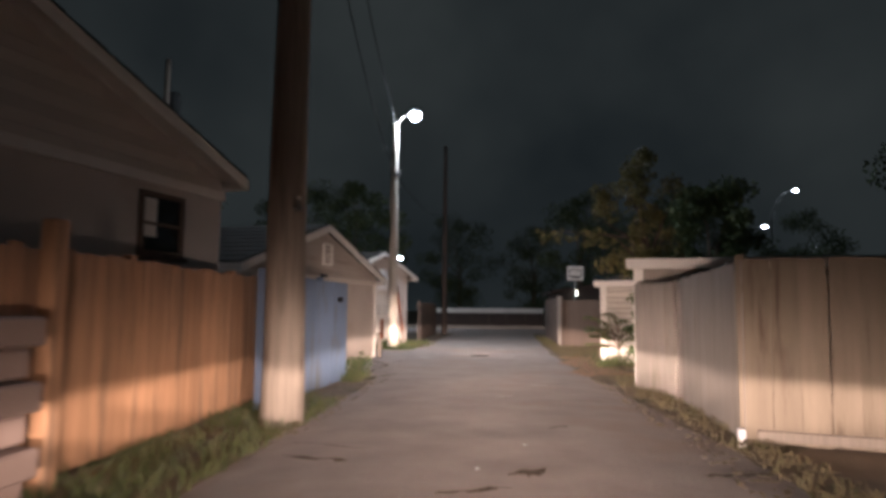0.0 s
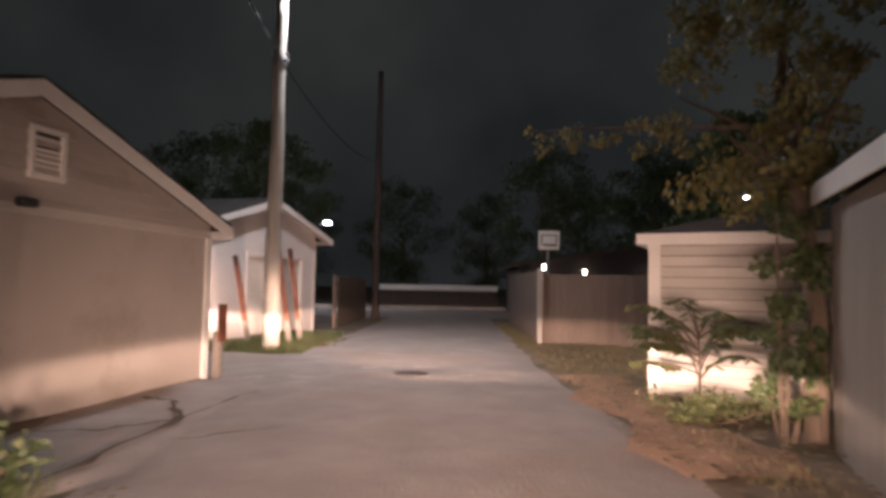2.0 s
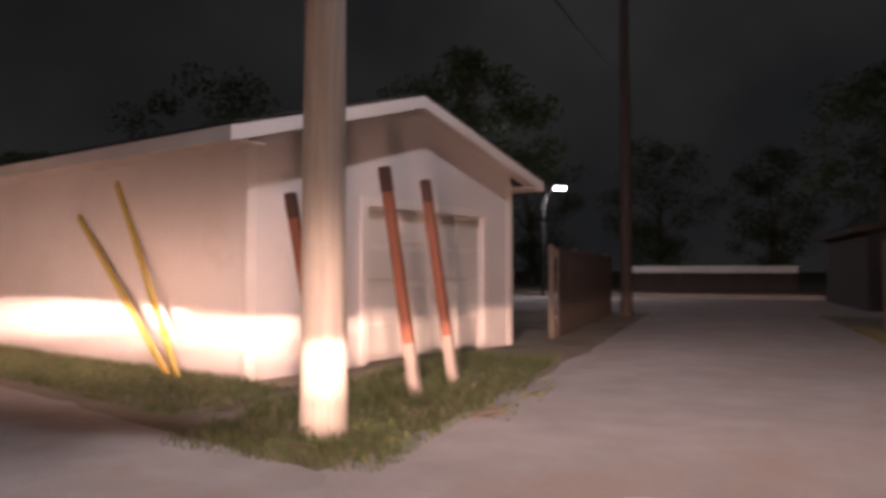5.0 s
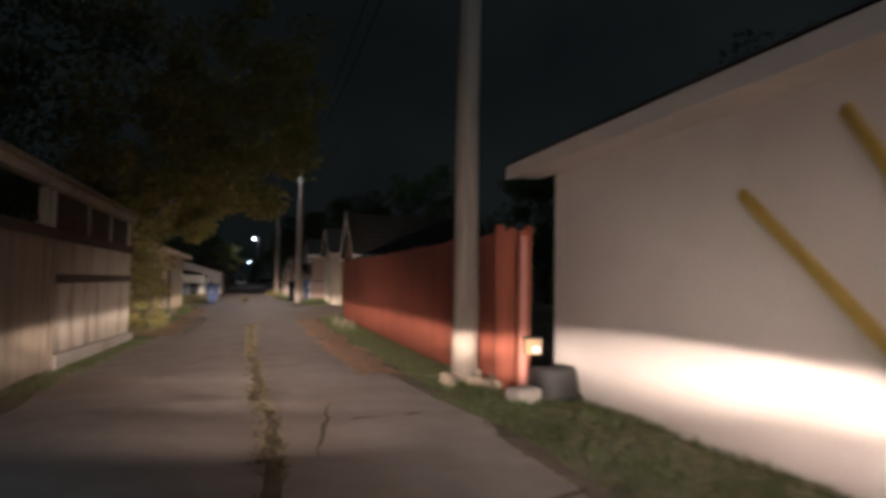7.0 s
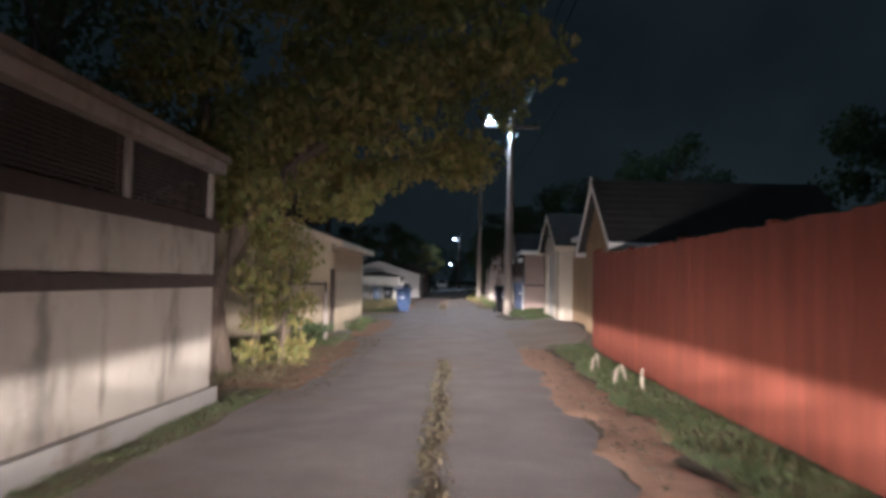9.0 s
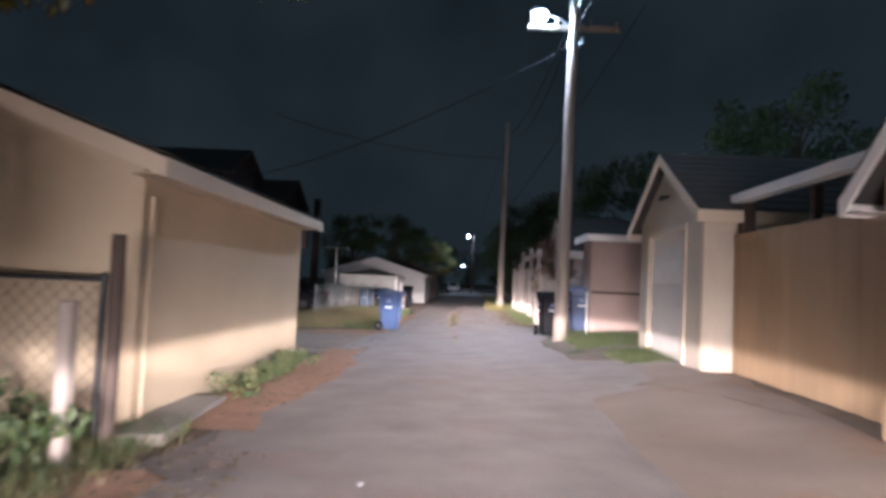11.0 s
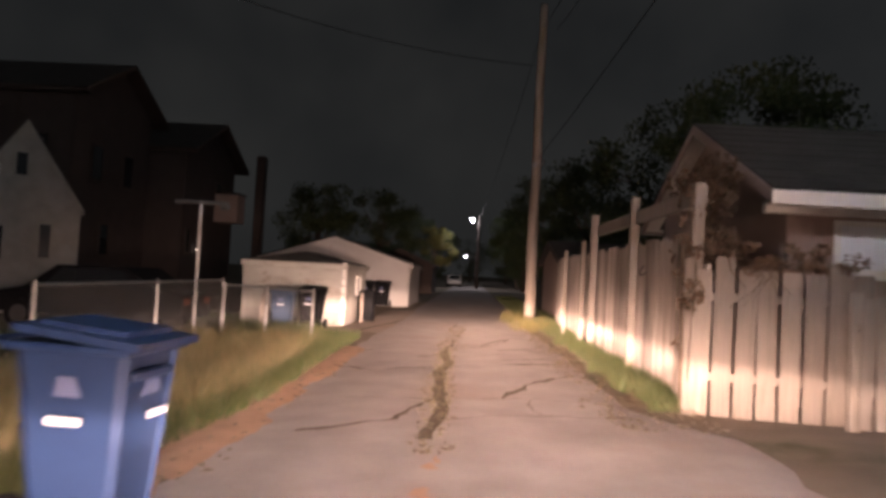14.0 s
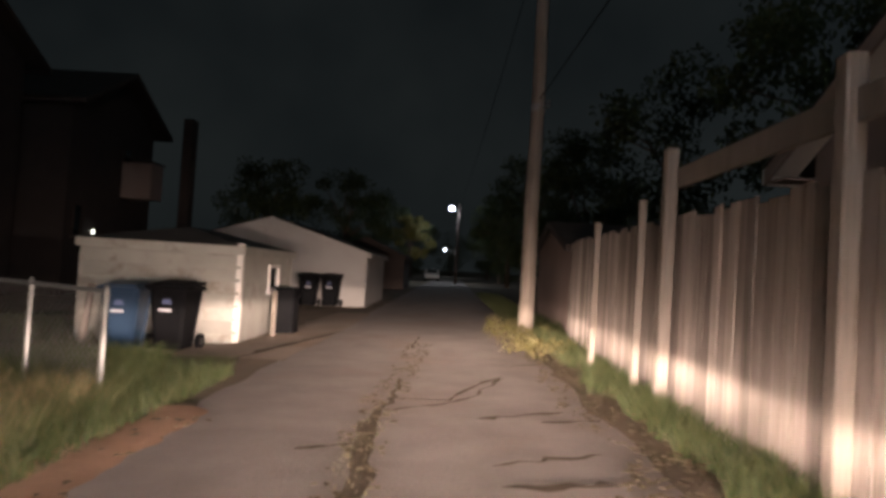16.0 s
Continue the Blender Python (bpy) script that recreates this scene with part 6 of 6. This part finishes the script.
for k, (m, gf, pts, w) in enumerate((
    (MB, gz, [(-1.6, 20.6), (-0.8, 21.2), (-0.5, 22.3)], 0.035), (MB, gz, [(-0.5, 21.0), (0.1, 21.5), (1.6, 21.6)], 0.02), (MB, gz, [(0.25, 22.4), (0.7, 23.6), (1.3, 24.4)], 0.06),
    (MB, gz, [(0.5, 25.4), (1.3, 25.6)], 0.06), (MB, gz, [(-1.3, 24.6), (-0.5, 24.9)], 0.035), (MB, gz, [(0.4, 27.3), (1.2, 27.7)], 0.05), (MB, gz, [(-0.4, 27.5), (0.3, 28.2), (0.8, 29.6)], 0.03),
    (MB, gz, [(-2.4, 26.8), (-2.9, 28.5), (-2.7, 31.5), (-2.0, 35)], 0.07), (MB, gz, [(-2.1, 24.8), (-1.4, 24.4)], 0.05), (MB, gz, [(0.9, -13.4), (1.6, -13.2)], 0.03), (MB, gz, [(0.5, -14.6), (0.8, -12.6)], 0.02),
    (MB, gz, [(1.2, -16.2), (2.0, -15.6)], 0.03), (MB, gz, [(2.2, 8.8), (2.8, 7.2), (3.0, 6.0)], 0.022), (MB, gz, [(-4.6, 12.5), (-3.2, 13.2), (-2.6, 13.0)], 0.06), (MB, gz, [(-5.0, 15.8), (-3.4, 16.6), (-2.6, 16.4)], 0.05),
    (MA, flat, [(-0.4, 4.6), (0.1, 4.8)], 0.05), (MA, flat, [(-2.5, 12.9), (-2.45, 15.1), (-2.9, 16.0), (-3.3, 16.2)], 0.045), (MA, flat, [(-3.6, 14.4), (-2.9, 14.5), (-2.45, 15.0)], 0.03), (MA, flat, [(-2.45, 15.1), (-2.2, 16.9)], 0.022), (MA, flat, [(-1.75, 5.6), (-1.2, 5.5)], 0.05), (MA, flat, [(0.55, 7.3), (0.75, 7.4)], 0.03), (MA, flat, [(0.1, 5.2), (0.35, 5.3)], 0.11), (MA, flat, [(1.5, 5.3), (2.1, 5.4)], 0.04), (MA, flat, [(-1.9, 6.2), (-1.1, 6.0)], 0.018),
    (MA, flat, [(-1.9, 9.5), (-1.2, 9.3)], 0.018), (MA, flat, [(-2.0, 11.5), (-1.3, 12.2)], 0.018), (MA, flat, [(-2.2, 14.2), (-1.4, 14.8)], 0.018), (MB, gz, [(-0.2, 15.9), (-0.25, 16.3)], 0.05), (MB, gz, [(-0.3, 16.5), (-0.33, 17.2)], 0.008), (MA, flat, [(1.0, 9.4), (1.7, 9.5)], 0.018),
)):
    crack(m, gf, pts, w, 300 + k)
for k, (x, y, l) in enumerate(((-1.07, 21.5, 0.5), (0.16, 21.7, 0.45), (-1.14, 19.3, 0.3), (-0.29, 19.5, 0.35), (-0.47, 18.1, 0.25), (-1.97, 18.1, 0.4), (-2.57, 18.0, 0.3), (-1.9, 17.55, 0.3), (0.87, 18.95, 0.5), (0.35, 18.6, 0.25), (0.7, 11.4, 0.3), (0.1, 9.8, 0.2))):
    crack(MA, flat, [(x - l / 2, y - 0.02), (x + l / 2, y + 0.03)], 0.03, 400 + k, "worn_patch", M_PALESTREAK, "pale streak on the pavement")
for k, (x, y, l) in enumerate(((-0.3, 16.6, 0.3), (-0.3, 17.3, 0.22), (-0.34, 17.9, 0.4), (-0.4, 18.9, 0.3), (-0.36, 19.6, 0.35), (-0.2, 15.2, 0.25), (-0.15, 14.4, 0.2))):
    crack(MB, gz, [(x, y), (x + 0.03, y + l)], 0.06, 460 + k, "dirt_patch", M_LITTER, "reddish dirt gathered in the middle of the alley")
for k, pts in enumerate(([(0.45, 25.9), (1.25, 26.25)], [(0.75, 29.7), (0.1, 28.1), (-0.4, 28.1)], [(-0.95, 26.1), (-0.5, 26.35)], [(-0.45, 27.6), (-0.4, 28.6), (-0.46, 29.4)], [(-0.47, 32.4), (-0.45, 34.6)], [(0.9, 27.2), (1.5, 27.4)], [(1.0, 30.7), (1.45, 31.0)], [(-1.5, 22.3), (-0.6, 22.3), (0.6, 22.5), (1.2, 22.4)], [(0.57, 22.45), (0.62, 21.6)])):
    crack(MB, gz, pts, 0.035 if k < 7 else 0.014, 430 + k)


def leaf_cloud(bm_verts, faces, centre, radius, n, size, rnd, flat_=1.0):
    """Leaves scattered through a lumpy ball."""
    for _ in range(n):
        u, v = rnd.uniform(-1, 1), rnd.uniform(0, 6.283)
        s = math.sqrt(1 - u * u)
        r = radius * rnd.random() ** 0.4
        c = Vector((centre[0] + r * s * math.cos(v), centre[1] + r * s * math.sin(v), centre[2] + r * u * flat_))
        a = Euler((rnd.uniform(0, 6.28), rnd.uniform(0, 6.28), rnd.uniform(0, 6.28))).to_matrix()
        sz = size * rnd.uniform(0.6, 1.3)
        k = len(bm_verts)
        for p in ((-0.5, 0, 0), (0, 0.32, 0.08), (0.55, 0, 0), (0, -0.32, 0.08)):
            bm_verts.append(tuple(c + a @ (Vector(p) * sz)))
        faces.append((k, k + 1, k + 2, k + 3))


def crown_part(parent, clumps, n, size, mat, seed, name="crown"):
    rnd = random.Random(seed)
    vs, fs = [], []
    for c, r in clumps:
        leaf_cloud(vs, fs, c, r, n, size, rnd, 0.75)
    me = bpy.data.meshes.new(name)
    me.from_pydata(vs, [], fs)
    me.materials.append(mat)
    ob = new(name, me)
    ob.parent = parent
    return ob


def tree(m, h, spread_, trunk_r, mat, label, seed, clumps=26, n=110, size=0.16, low=0.35, lean=(0, 0), trunk_frac=0.55):
    rnd = random.Random(seed)
    t = thing("tree", m, label, "tree")
    tr = BM()
    top = Vector((lean[0], lean[1], h * trunk_frac))
    pts = [Vector((0, 0, -0.2)), Vector((lean[0] * 0.25, lean[1] * 0.25, h * 0.2)), Vector((lean[0] * 0.6, lean[1] * 0.6, h * trunk_frac * 0.7)), top]
    tube(tr, pts, [trunk_r * 1.2, trunk_r, trunk_r * 0.8, trunk_r * 0.55], 9)
    cl = []
    for k in range(clumps):
        a = rnd.uniform(0, 6.283)
        z = h * (low + (1 - low) * rnd.random())
        f = 1 - abs((z / h - 0.62) / 0.5) ** 2
        r = spread_ * max(0.25, f) * rnd.random() ** 0.5
        c = Vector((lean[0] + r * math.cos(a), lean[1] + r * math.sin(a), z))
        cl.append((c, spread_ * rnd.uniform(0.18, 0.36)))
        if k < 9:
            mid = top.lerp(c, 0.5) + Vector((rnd.uniform(-0.2, 0.2), rnd.uniform(-0.2, 0.2), 0.2))
            tube(tr, [top * rnd.uniform(0.6, 1.0), mid, c], [trunk_r * 0.35, trunk_r * 0.2, trunk_r * 0.08], 6)
    part("trunk", tr, M_BARK, t)
    crown_part(t, cl, n, size, mat, seed)
    return t


# tree over the alley, beside the lattice fence
ht = thing("overhanging_tree", B(-3.3, -0.9), "yellow-green tree hanging low over the alley", "tree")
bm = BM()
tube(bm, [(-0.2, -0.2, -0.2), (-0.1, 0.0, 1.0), (0.25, 0.3, 2.2), (1.0, 0.9, 3.4), (2.2, 1.4, 4.2)], [0.24, 0.2, 0.17, 0.12, 0.05], 9)
tube(bm, [(0.05, 0.3, -0.2), (-0.3, 0.6, 1.4), (-0.6, 1.0, 3.0), (-0.8, 1.4, 4.6)], [0.17, 0.14, 0.11, 0.05], 8)
tube(bm, [(0.25, 0.3, 2.2), (0.2, 1.6, 3.4), (0.6, 2.8, 4.4)], [0.13, 0.09, 0.04], 7)
part("trunk", bm, M_BARK, ht)
rnd = random.Random(5)
cl = []
for k in range(120):
    x, y = -1.1 + 5.9 * rnd.random() ** 0.9, rnd.uniform(-1.6, 5.4)
    z = 3.4 + 0.22 * max(x - 1.5, 0) + 4.6 * rnd.random() ** 1.3
    cl.append(((x, y, z), rnd.uniform(0.45, 0.85)))
for k in range(22):
    cl.append(((rnd.uniform(-0.4, 2.2), rnd.uniform(0.0, 3.8), rnd.uniform(2.5, 3.5)), rnd.uniform(0.35, 0.6)))
crown_part(ht, cl, 210, 0.15, M_YLEAF, 5)
sb = thing("hanging_shrub", B(-2.75, 0.2), "yellow-green shrub trailing to the ground below a tree", "shrub")
cl = [((rnd.uniform(-0.5, 0.45), rnd.uniform(-1.0, 1.6), rnd.uniform(0.15, 2.4)), rnd.uniform(0.25, 0.45)) for _ in range(22)]
crown_part(sb, cl, 90, 0.11, M_YLEAF, 6, "leaves")
bm = BM()
for k in range(10):
    x, y = rnd.uniform(-0.3, 0.3), rnd.uniform(-0.7, 1.2)
    tube(bm, [(x, y, -0.05), (x + rnd.uniform(-0.1, 0.1), y, 0.9), (x + rnd.uniform(-0.2, 0.2), y + 0.1, 1.9)], [0.02, 0.015, 0.006], 5)
tagged(part("stem", bm, M_BARK, sb), kind="stuff")

# trees by the first alley
t1 = thing("tree", A(3.35, 14.9), "yellowish leafy tree between two sheds", "tree")
bm = BM()
tube(bm, [(0, 0, -0.2), (0.05, 0.0, 1.0), (-0.05, 0.1, 2.1), (-0.2, 0.2, 3.2), (-0.1, 0.2, 4.3)], [0.11, 0.095, 0.08, 0.055, 0.02], 9)
for a, b, c in ((-0.75, 0.3, 2.9), (0.5, 0.5, 3.2), (-0.5, -0.3, 3.7), (0.3, -0.4, 3.5), (-0.9, 0.9, 3.35)):
    tube(bm, [(-0.05, 0.1, c - 1.1), (a * 0.5, b * 0.5, c - 0.4), (a, b, c)], [0.045, 0.03, 0.01], 6)
part("trunk", bm, M_BARK, t1)
rnd = random.Random(31)
cl = []
for k in range(46):
    z = rnd.uniform(2.05, 4.7)
    w = 0.5 + 0.75 * (1 - abs(z - 3.2) / 1.7)
    a, r = rnd.uniform(0, 6.283), w * rnd.random() ** 0.6
    cl.append(((-0.25 + r * math.cos(a), 0.15 + r * math.sin(a), z), rnd.uniform(0.16, 0.36)))
crown_part(t1, cl, 95, 0.085, M_BRLEAF, 31)
br = thing("leafy_branch", A(3.0, 15.1), "thin leafy branch reaching over the verge", "branch")
limb = [(-0.1, 0.1, 2.9), (-0.7, 0.8, 3.05), (-1.35, 1.5, 3.2), (-1.96, 2.15, 3.29)]
part("twig", tube(BM(), limb, [0.03, 0.02, 0.012, 0.004], 6), M_BARK, br)
cl = []
for k in range(17):
    f = 0.15 + 0.85 * k / 16
    i0 = min(int(f * 3), 2)
    c = Vector(limb[i0]).lerp(Vector(limb[i0 + 1]), f * 3 - i0)
    cl.append(((c.x + rnd.uniform(-0.12, 0.12), c.y + rnd.uniform(-0.12, 0.12), c.z + rnd.uniform(-0.3, 0.02)), rnd.uniform(0.08, 0.15)))
crown_part(br, cl, 13, 0.085, M_BRLEAF, 32, "leaves")


def bush(name, m, clumps, n, size, mat, label, stems=True, seed=0):
    t = thing(name, m, label, "bush")
    crown_part(t, clumps, n, size, mat, seed, "leaves")
    if stems:
        bm = BM()
        for c, r in clumps[:8]:
            tube(bm, [(c[0] * 0.3, c[1] * 0.3, -0.05), (c[0] * 0.7, c[1] * 0.7, c[2] * 0.5), c], [0.018, 0.014, 0.006], 5)
        tagged(part("stem", bm, M_BARK, t), kind="stuff")
    return t


rnd = random.Random(8)
def pinnate_sapling(m, label, stems, seed):
    """Arching stems that carry rows of drooping oval leaves."""
    rnd = random.Random(seed)
    t = thing("sapling", m, label, "sapling")
    part("trunk", tube(BM(), [(0, 0, -0.05), (0.015, 0.01, 0.4), (-0.01, 0, 0.85)], [0.018, 0.014, 0.008], 6), M_BARK, t)
    for _ in range(stems):
        a, l, h, z0 = rnd.uniform(0, 6.28), rnd.uniform(0.5, 1.0), rnd.uniform(0.12, 0.6), rnd.uniform(0.3, 0.82)
        d = Vector((math.cos(a), math.sin(a), 0))
        pts = [d * (l * f) + Vector((0, 0, h * (2.0 * f - 1.15 * f * f) + z0)) for f in (0, 0.2, 0.4, 0.6, 0.8, 1.0)]
        part("stem", tube(BM(), pts, [0.014, 0.012, 0.01, 0.008, 0.006, 0.003], 5), M_BARK, t)
        vs, fs = [], []
        side = d.cross((0, 0, 1))
        for i in range(9):
            f = 0.3 + 0.7 * i / 8
            c = d * (l * f) + Vector((0, 0, h * (2.0 * f - 1.15 * f * f) + z0))
            for s_ in (-1, 1):
                u = (side * s_ + d * 0.35 + Vector((0, 0, -0.55 + rnd.uniform(-0.25, 0.25)))).normalized()
                w = u.cross(d + Vector((0, 0, rnd.uniform(-0.4, 0.4)))).normalized()
                n, z = u.cross(w), rnd.uniform(0.12, 0.19)
                k = len(vs)
                vs += [tuple(c + u * (z * p) + w.cross(u) * (z * q) + w * (z * r)) for p, q, r in ((0, 0, 0), (0.3, 0.22, 0.04), (0.7, 0.2, 0.02), (1.0, 0, -0.06), (0.7, -0.2, 0.02), (0.3, -0.22, 0.04))]
                fs.append((k, k + 1, k + 2, k + 3, k + 4, k + 5))
        me = bpy.data.meshes.new("branchlet")
        me.from_pydata(vs, [], fs)
        me.materials.append(M_SAPLEAF)
        ob = new("branchlet", me)
        ob.parent = t
        tagged(ob, kind="stuff")
    return t


pinnate_sapling(A(2.85, 16.35), "green sapling with drooping leaves before a clapboard shed", 18, 81)
bush("climbing_bush", A(3.05, 14.85), [((rnd.uniform(-0.15, 0.25), rnd.uniform(-0.2, 0.2), rnd.uniform(0.2, 2.1)), 0.17) for _ in range(21)], 55, 0.09, M_LEAF, "dark leafy growth climbing a tree trunk", seed=92)
bush("weed_clump", A(2.55, 15.75), [((rnd.uniform(-0.35, 0.9), rnd.uniform(-0.3, 0.35), rnd.uniform(0.02, 0.2)), 0.18) for _ in range(20)], 45, 0.06, M_SAPLEAF, "low green weeds below a sapling", seed=91)
for k, (x, y, r) in enumerate(((-3.15, 22.0, 0.45), (-2.85, 23.3, 0.6), (-3.75, 22.9, 0.5), (-2.7, 24.4, 0.5), (-4.6, 22.9, 0.5))):
    bush("weed_clump", A(x, y), [((rnd.uniform(-r, r), rnd.uniform(-r, r), rnd.uniform(0.01, 0.1)), rnd.uniform(0.05, 0.13)) for _ in range(16)], 22, 0.036, M_SAPLEAF if k % 2 else M_GRASS, "straggling weeds in the dirt at a garage corner", seed=95 + k)
bush("weed_clump", A(-2.75, 12.45), [((rnd.uniform(-0.3, 0.3), rnd.uniform(-0.4, 0.4), rnd.uniform(0.05, 0.35)), 0.2) for _ in range(10)], 60, 0.06, M_LEAF, "leafy weeds before a garage", seed=83)
bush("weed_clump", B(-2.55, 8.3), [((rnd.uniform(-0.15, 0.18), rnd.uniform(-1.4, 2.3), rnd.uniform(0.02, 0.2)), 0.17) for _ in range(30)], 60, 0.055, M_GRASS, "low green weeds at the foot of a tan garage", seed=84)
bush("hedge_bush", B(-6.2, 14.0), [((rnd.uniform(-1.3, 1.3), rnd.uniform(-1.2, 1.2), rnd.uniform(0.2, 1.0)), 0.4) for _ in range(26)], 110, 0.09, M_LEAF, "dark round bush in the yard", seed=86)
bush("vine", B(2.45, 22.3), [((rnd.uniform(0.0, 0.3), rnd.uniform(-0.05, 1.1), rnd.uniform(1.55, 2.75)), 0.24) for _ in range(26)], 110, 0.06, M_VINE, "dry brown vine hanging on a fence post", stems=False, seed=87)
bush("vine", B(2.22, 22.3), [((rnd.uniform(-0.1, 0.08), rnd.uniform(-0.3, 0.02), rnd.uniform(0.5, 2.45)), 0.11) for _ in range(18)], 30, 0.055, M_VINE, "dry brown vine trailing down a tall fence post", seed=93)
vn = thing("vine", B(2.75, 22.02, 0, -10), "dry pale vine straggling over a picket fence", "vine")
cl = [((rnd.uniform(-0.35, 1.15), rnd.uniform(-0.08, 0.12), rnd.uniform(1.5, 1.8)), rnd.uniform(0.07, 0.15)) for _ in range(22)]
crown_part(vn, cl, 46, 0.05, M_VINE, 88, "leaves")
bm = BM()
for k in range(7):
    x, z = rnd.uniform(-0.3, 1.1), rnd.uniform(1.55, 1.75)
    tube(bm, [(x, -0.05, z), (x + rnd.uniform(-0.2, 0.2), -0.07, z - 0.15), (x + rnd.uniform(-0.3, 0.3), -0.05, z - rnd.uniform(0.3, 0.6))], [0.008, 0.007, 0.004], 5)
tagged(part("stem", bm, M_BARK, vn), kind="stuff")
bush("leaf_heap", B(1.7, 34.6), [((rnd.uniform(-0.7, 0.55), rnd.uniform(-3.0, 3.6), rnd.uniform(0.0, 0.2)), 0.2) for _ in range(70)], 42, 0.05, M_BRLEAF, "yellowing weeds at the foot of a pole", seed=89)
bush("weed_clump", B(-3.2, 4.3), [((rnd.uniform(-0.5, 0.5), rnd.uniform(-0.5, 0.5), rnd.uniform(0.1, 0.8)), 0.2) for _ in range(12)], 50, 0.09, M_LEAF, "tall weeds by a white post", seed=90)

# dark trees all round
FAR = [
    (A, -9, 42, 9, 3.2), (A, -14, 48, 10, 3.6), (A, -20, 40, 9, 3.4), (A, 6, 50, 9.5, 3.6), (A, 11, 44, 9, 3.4), (A, 16, 52, 9, 3.6), (A, -4, 72, 11, 4.5), (A, 4, 74, 10, 4.5), (A, 12, 70, 11, 4.6), (A, -14, 72, 11, 4.6), (A, 24, 56, 9, 4),
    (A, 8, 26, 6, 2.2), (A, -24, 46, 8, 3.4), (A, 14, 20, 7, 2.8), (A, 12, 8, 7, 2.8),
    (B, 15, -2, 5.6, 2.6), (B, 12.5, 8, 6.0, 2.6), (B, 11, 24, 8.5, 2.8), (B, 8.5, 36, 8.0, 3.0), (B, 7.5, 44, 8.5, 3.2), (B, 6.5, 54, 8, 3.2), (B, 5.5, 66, 8.5, 3.4), (B, 5, 80, 8, 3.2), (B, 5.5, 96, 9, 3.6),
    (B, -10, 58, 7, 3.0), (B, -8, 72, 8, 3.4), (B, -7, 86, 8, 3.2), (B, -9, 100, 9, 3.8), (B, -6, 125, 9, 4.0), (B, 6, 130, 9, 4.0), (B, 0, 185, 10, 6), (B, -12, 2, 8, 2.8), (B, -14, 14, 9, 2.5), (B, -9, -6, 8, 2.8), (B, -24, 30, 9, 3.4), (B, -6.5, -4.5, 10.5, 3.6), (B, -7.5, 1.5, 12, 4.2), (B, -12, -3, 12, 4.5),
]
for k, (f, x, y, h, s) in enumerate(FAR):
    tree(f(x, y), h, s, 0.2, M_LEAF, "dark leafy tree standing behind the yards", 500 + k, 46, 200, 0.18, 0.12)
tree(B(-4.2, 88.6), 6.6, 2.2, 0.15, M_YLEAF, "small tree lit by a distant street lamp", 590, 30, 130, 0.24, 0.4)

# fallen leaves
def fallen(name, m, gf, n, y0, y1, xa, xb, seed, label):
    rnd = random.Random(seed)
    vs, fs = [], []
    for _ in range(n):
        y = rnd.uniform(y0, y1)
        x = rnd.uniform(xa(y), xb(y))
        s, a = rnd.uniform(0.025, 0.06), rnd.uniform(0, 6.28)
        z = gf(x, y) + 0.036
        k = len(vs)
        for j, q in enumerate((0, 1.4, 3.14, 4.7)):
            vs.append((x + s * math.cos(a + q) * (1 if j % 2 == 0 else 0.55), y + s * math.sin(a + q) * (1 if j % 2 == 0 else 0.55), z + (0.012 if j % 2 else 0)))
        fs.append((k, k + 1, k + 2, k + 3))
    me = bpy.data.meshes.new(name)
    me.from_pydata(vs, [], fs)
    me.materials.append(M_FALLEN)
    ob = new(name, me)
    ob.matrix_basis = m
    return tagged(ob, label, "leaves", kind="stuff")


fallen("fallen_leaves", MB, gz, 700, -3, 5, C(-3.0), C(-1.4), 1, "fallen leaves below the tree")
fallen("fallen_leaves", MB, gz, 450, -15, 0.8, lambda y: joint(y) - 0.14, lambda y: joint(y) + 0.14, 2, "fallen leaves in the middle joint")
fallen("fallen_leaves", MB, gz, 1500, 21, 37, lambda y: 1.25 + 0.4 * noise.noise((y * 0.7, 6.0, 2.0)), C(2.3), 3, "fallen leaves along a board fence")
fallen("fallen_leaves", MB, gz, 300, 20, 33, lambda y: joint(y) - 0.2, lambda y: joint(y) + 0.2, 4, "fallen leaves in the middle joint")
fallen("fallen_leaves", MA, flat, 700, 3, 13, C(1.7), C(2.6), 9, "fallen leaves along a pale fence")
fallen("fallen_leaves", MA, flat, 450, 6, 13, C(-3.2), C(-1.9), 10, "fallen leaves below a blue gate")
fallen("fallen_leaves", MA, flat, 1600, 13, 26, C(1.6), C(4.0), 5, "fallen leaves on the verge")
fallen("fallen_leaves", MB, gz, 500, -19, -12, C(1.9), C(3.3), 7, "fallen leaves in the grass by a garage")
fallen("fallen_leaves", MB, gz, 600, -11, 3, C(1.4), C(2.6), 8, "fallen leaves below a red fence")
fallen("fallen_leaves", MB, gz, 350, 5, 27, C(-2.8), C(-1.8), 6, "fallen leaves along the alley edge")
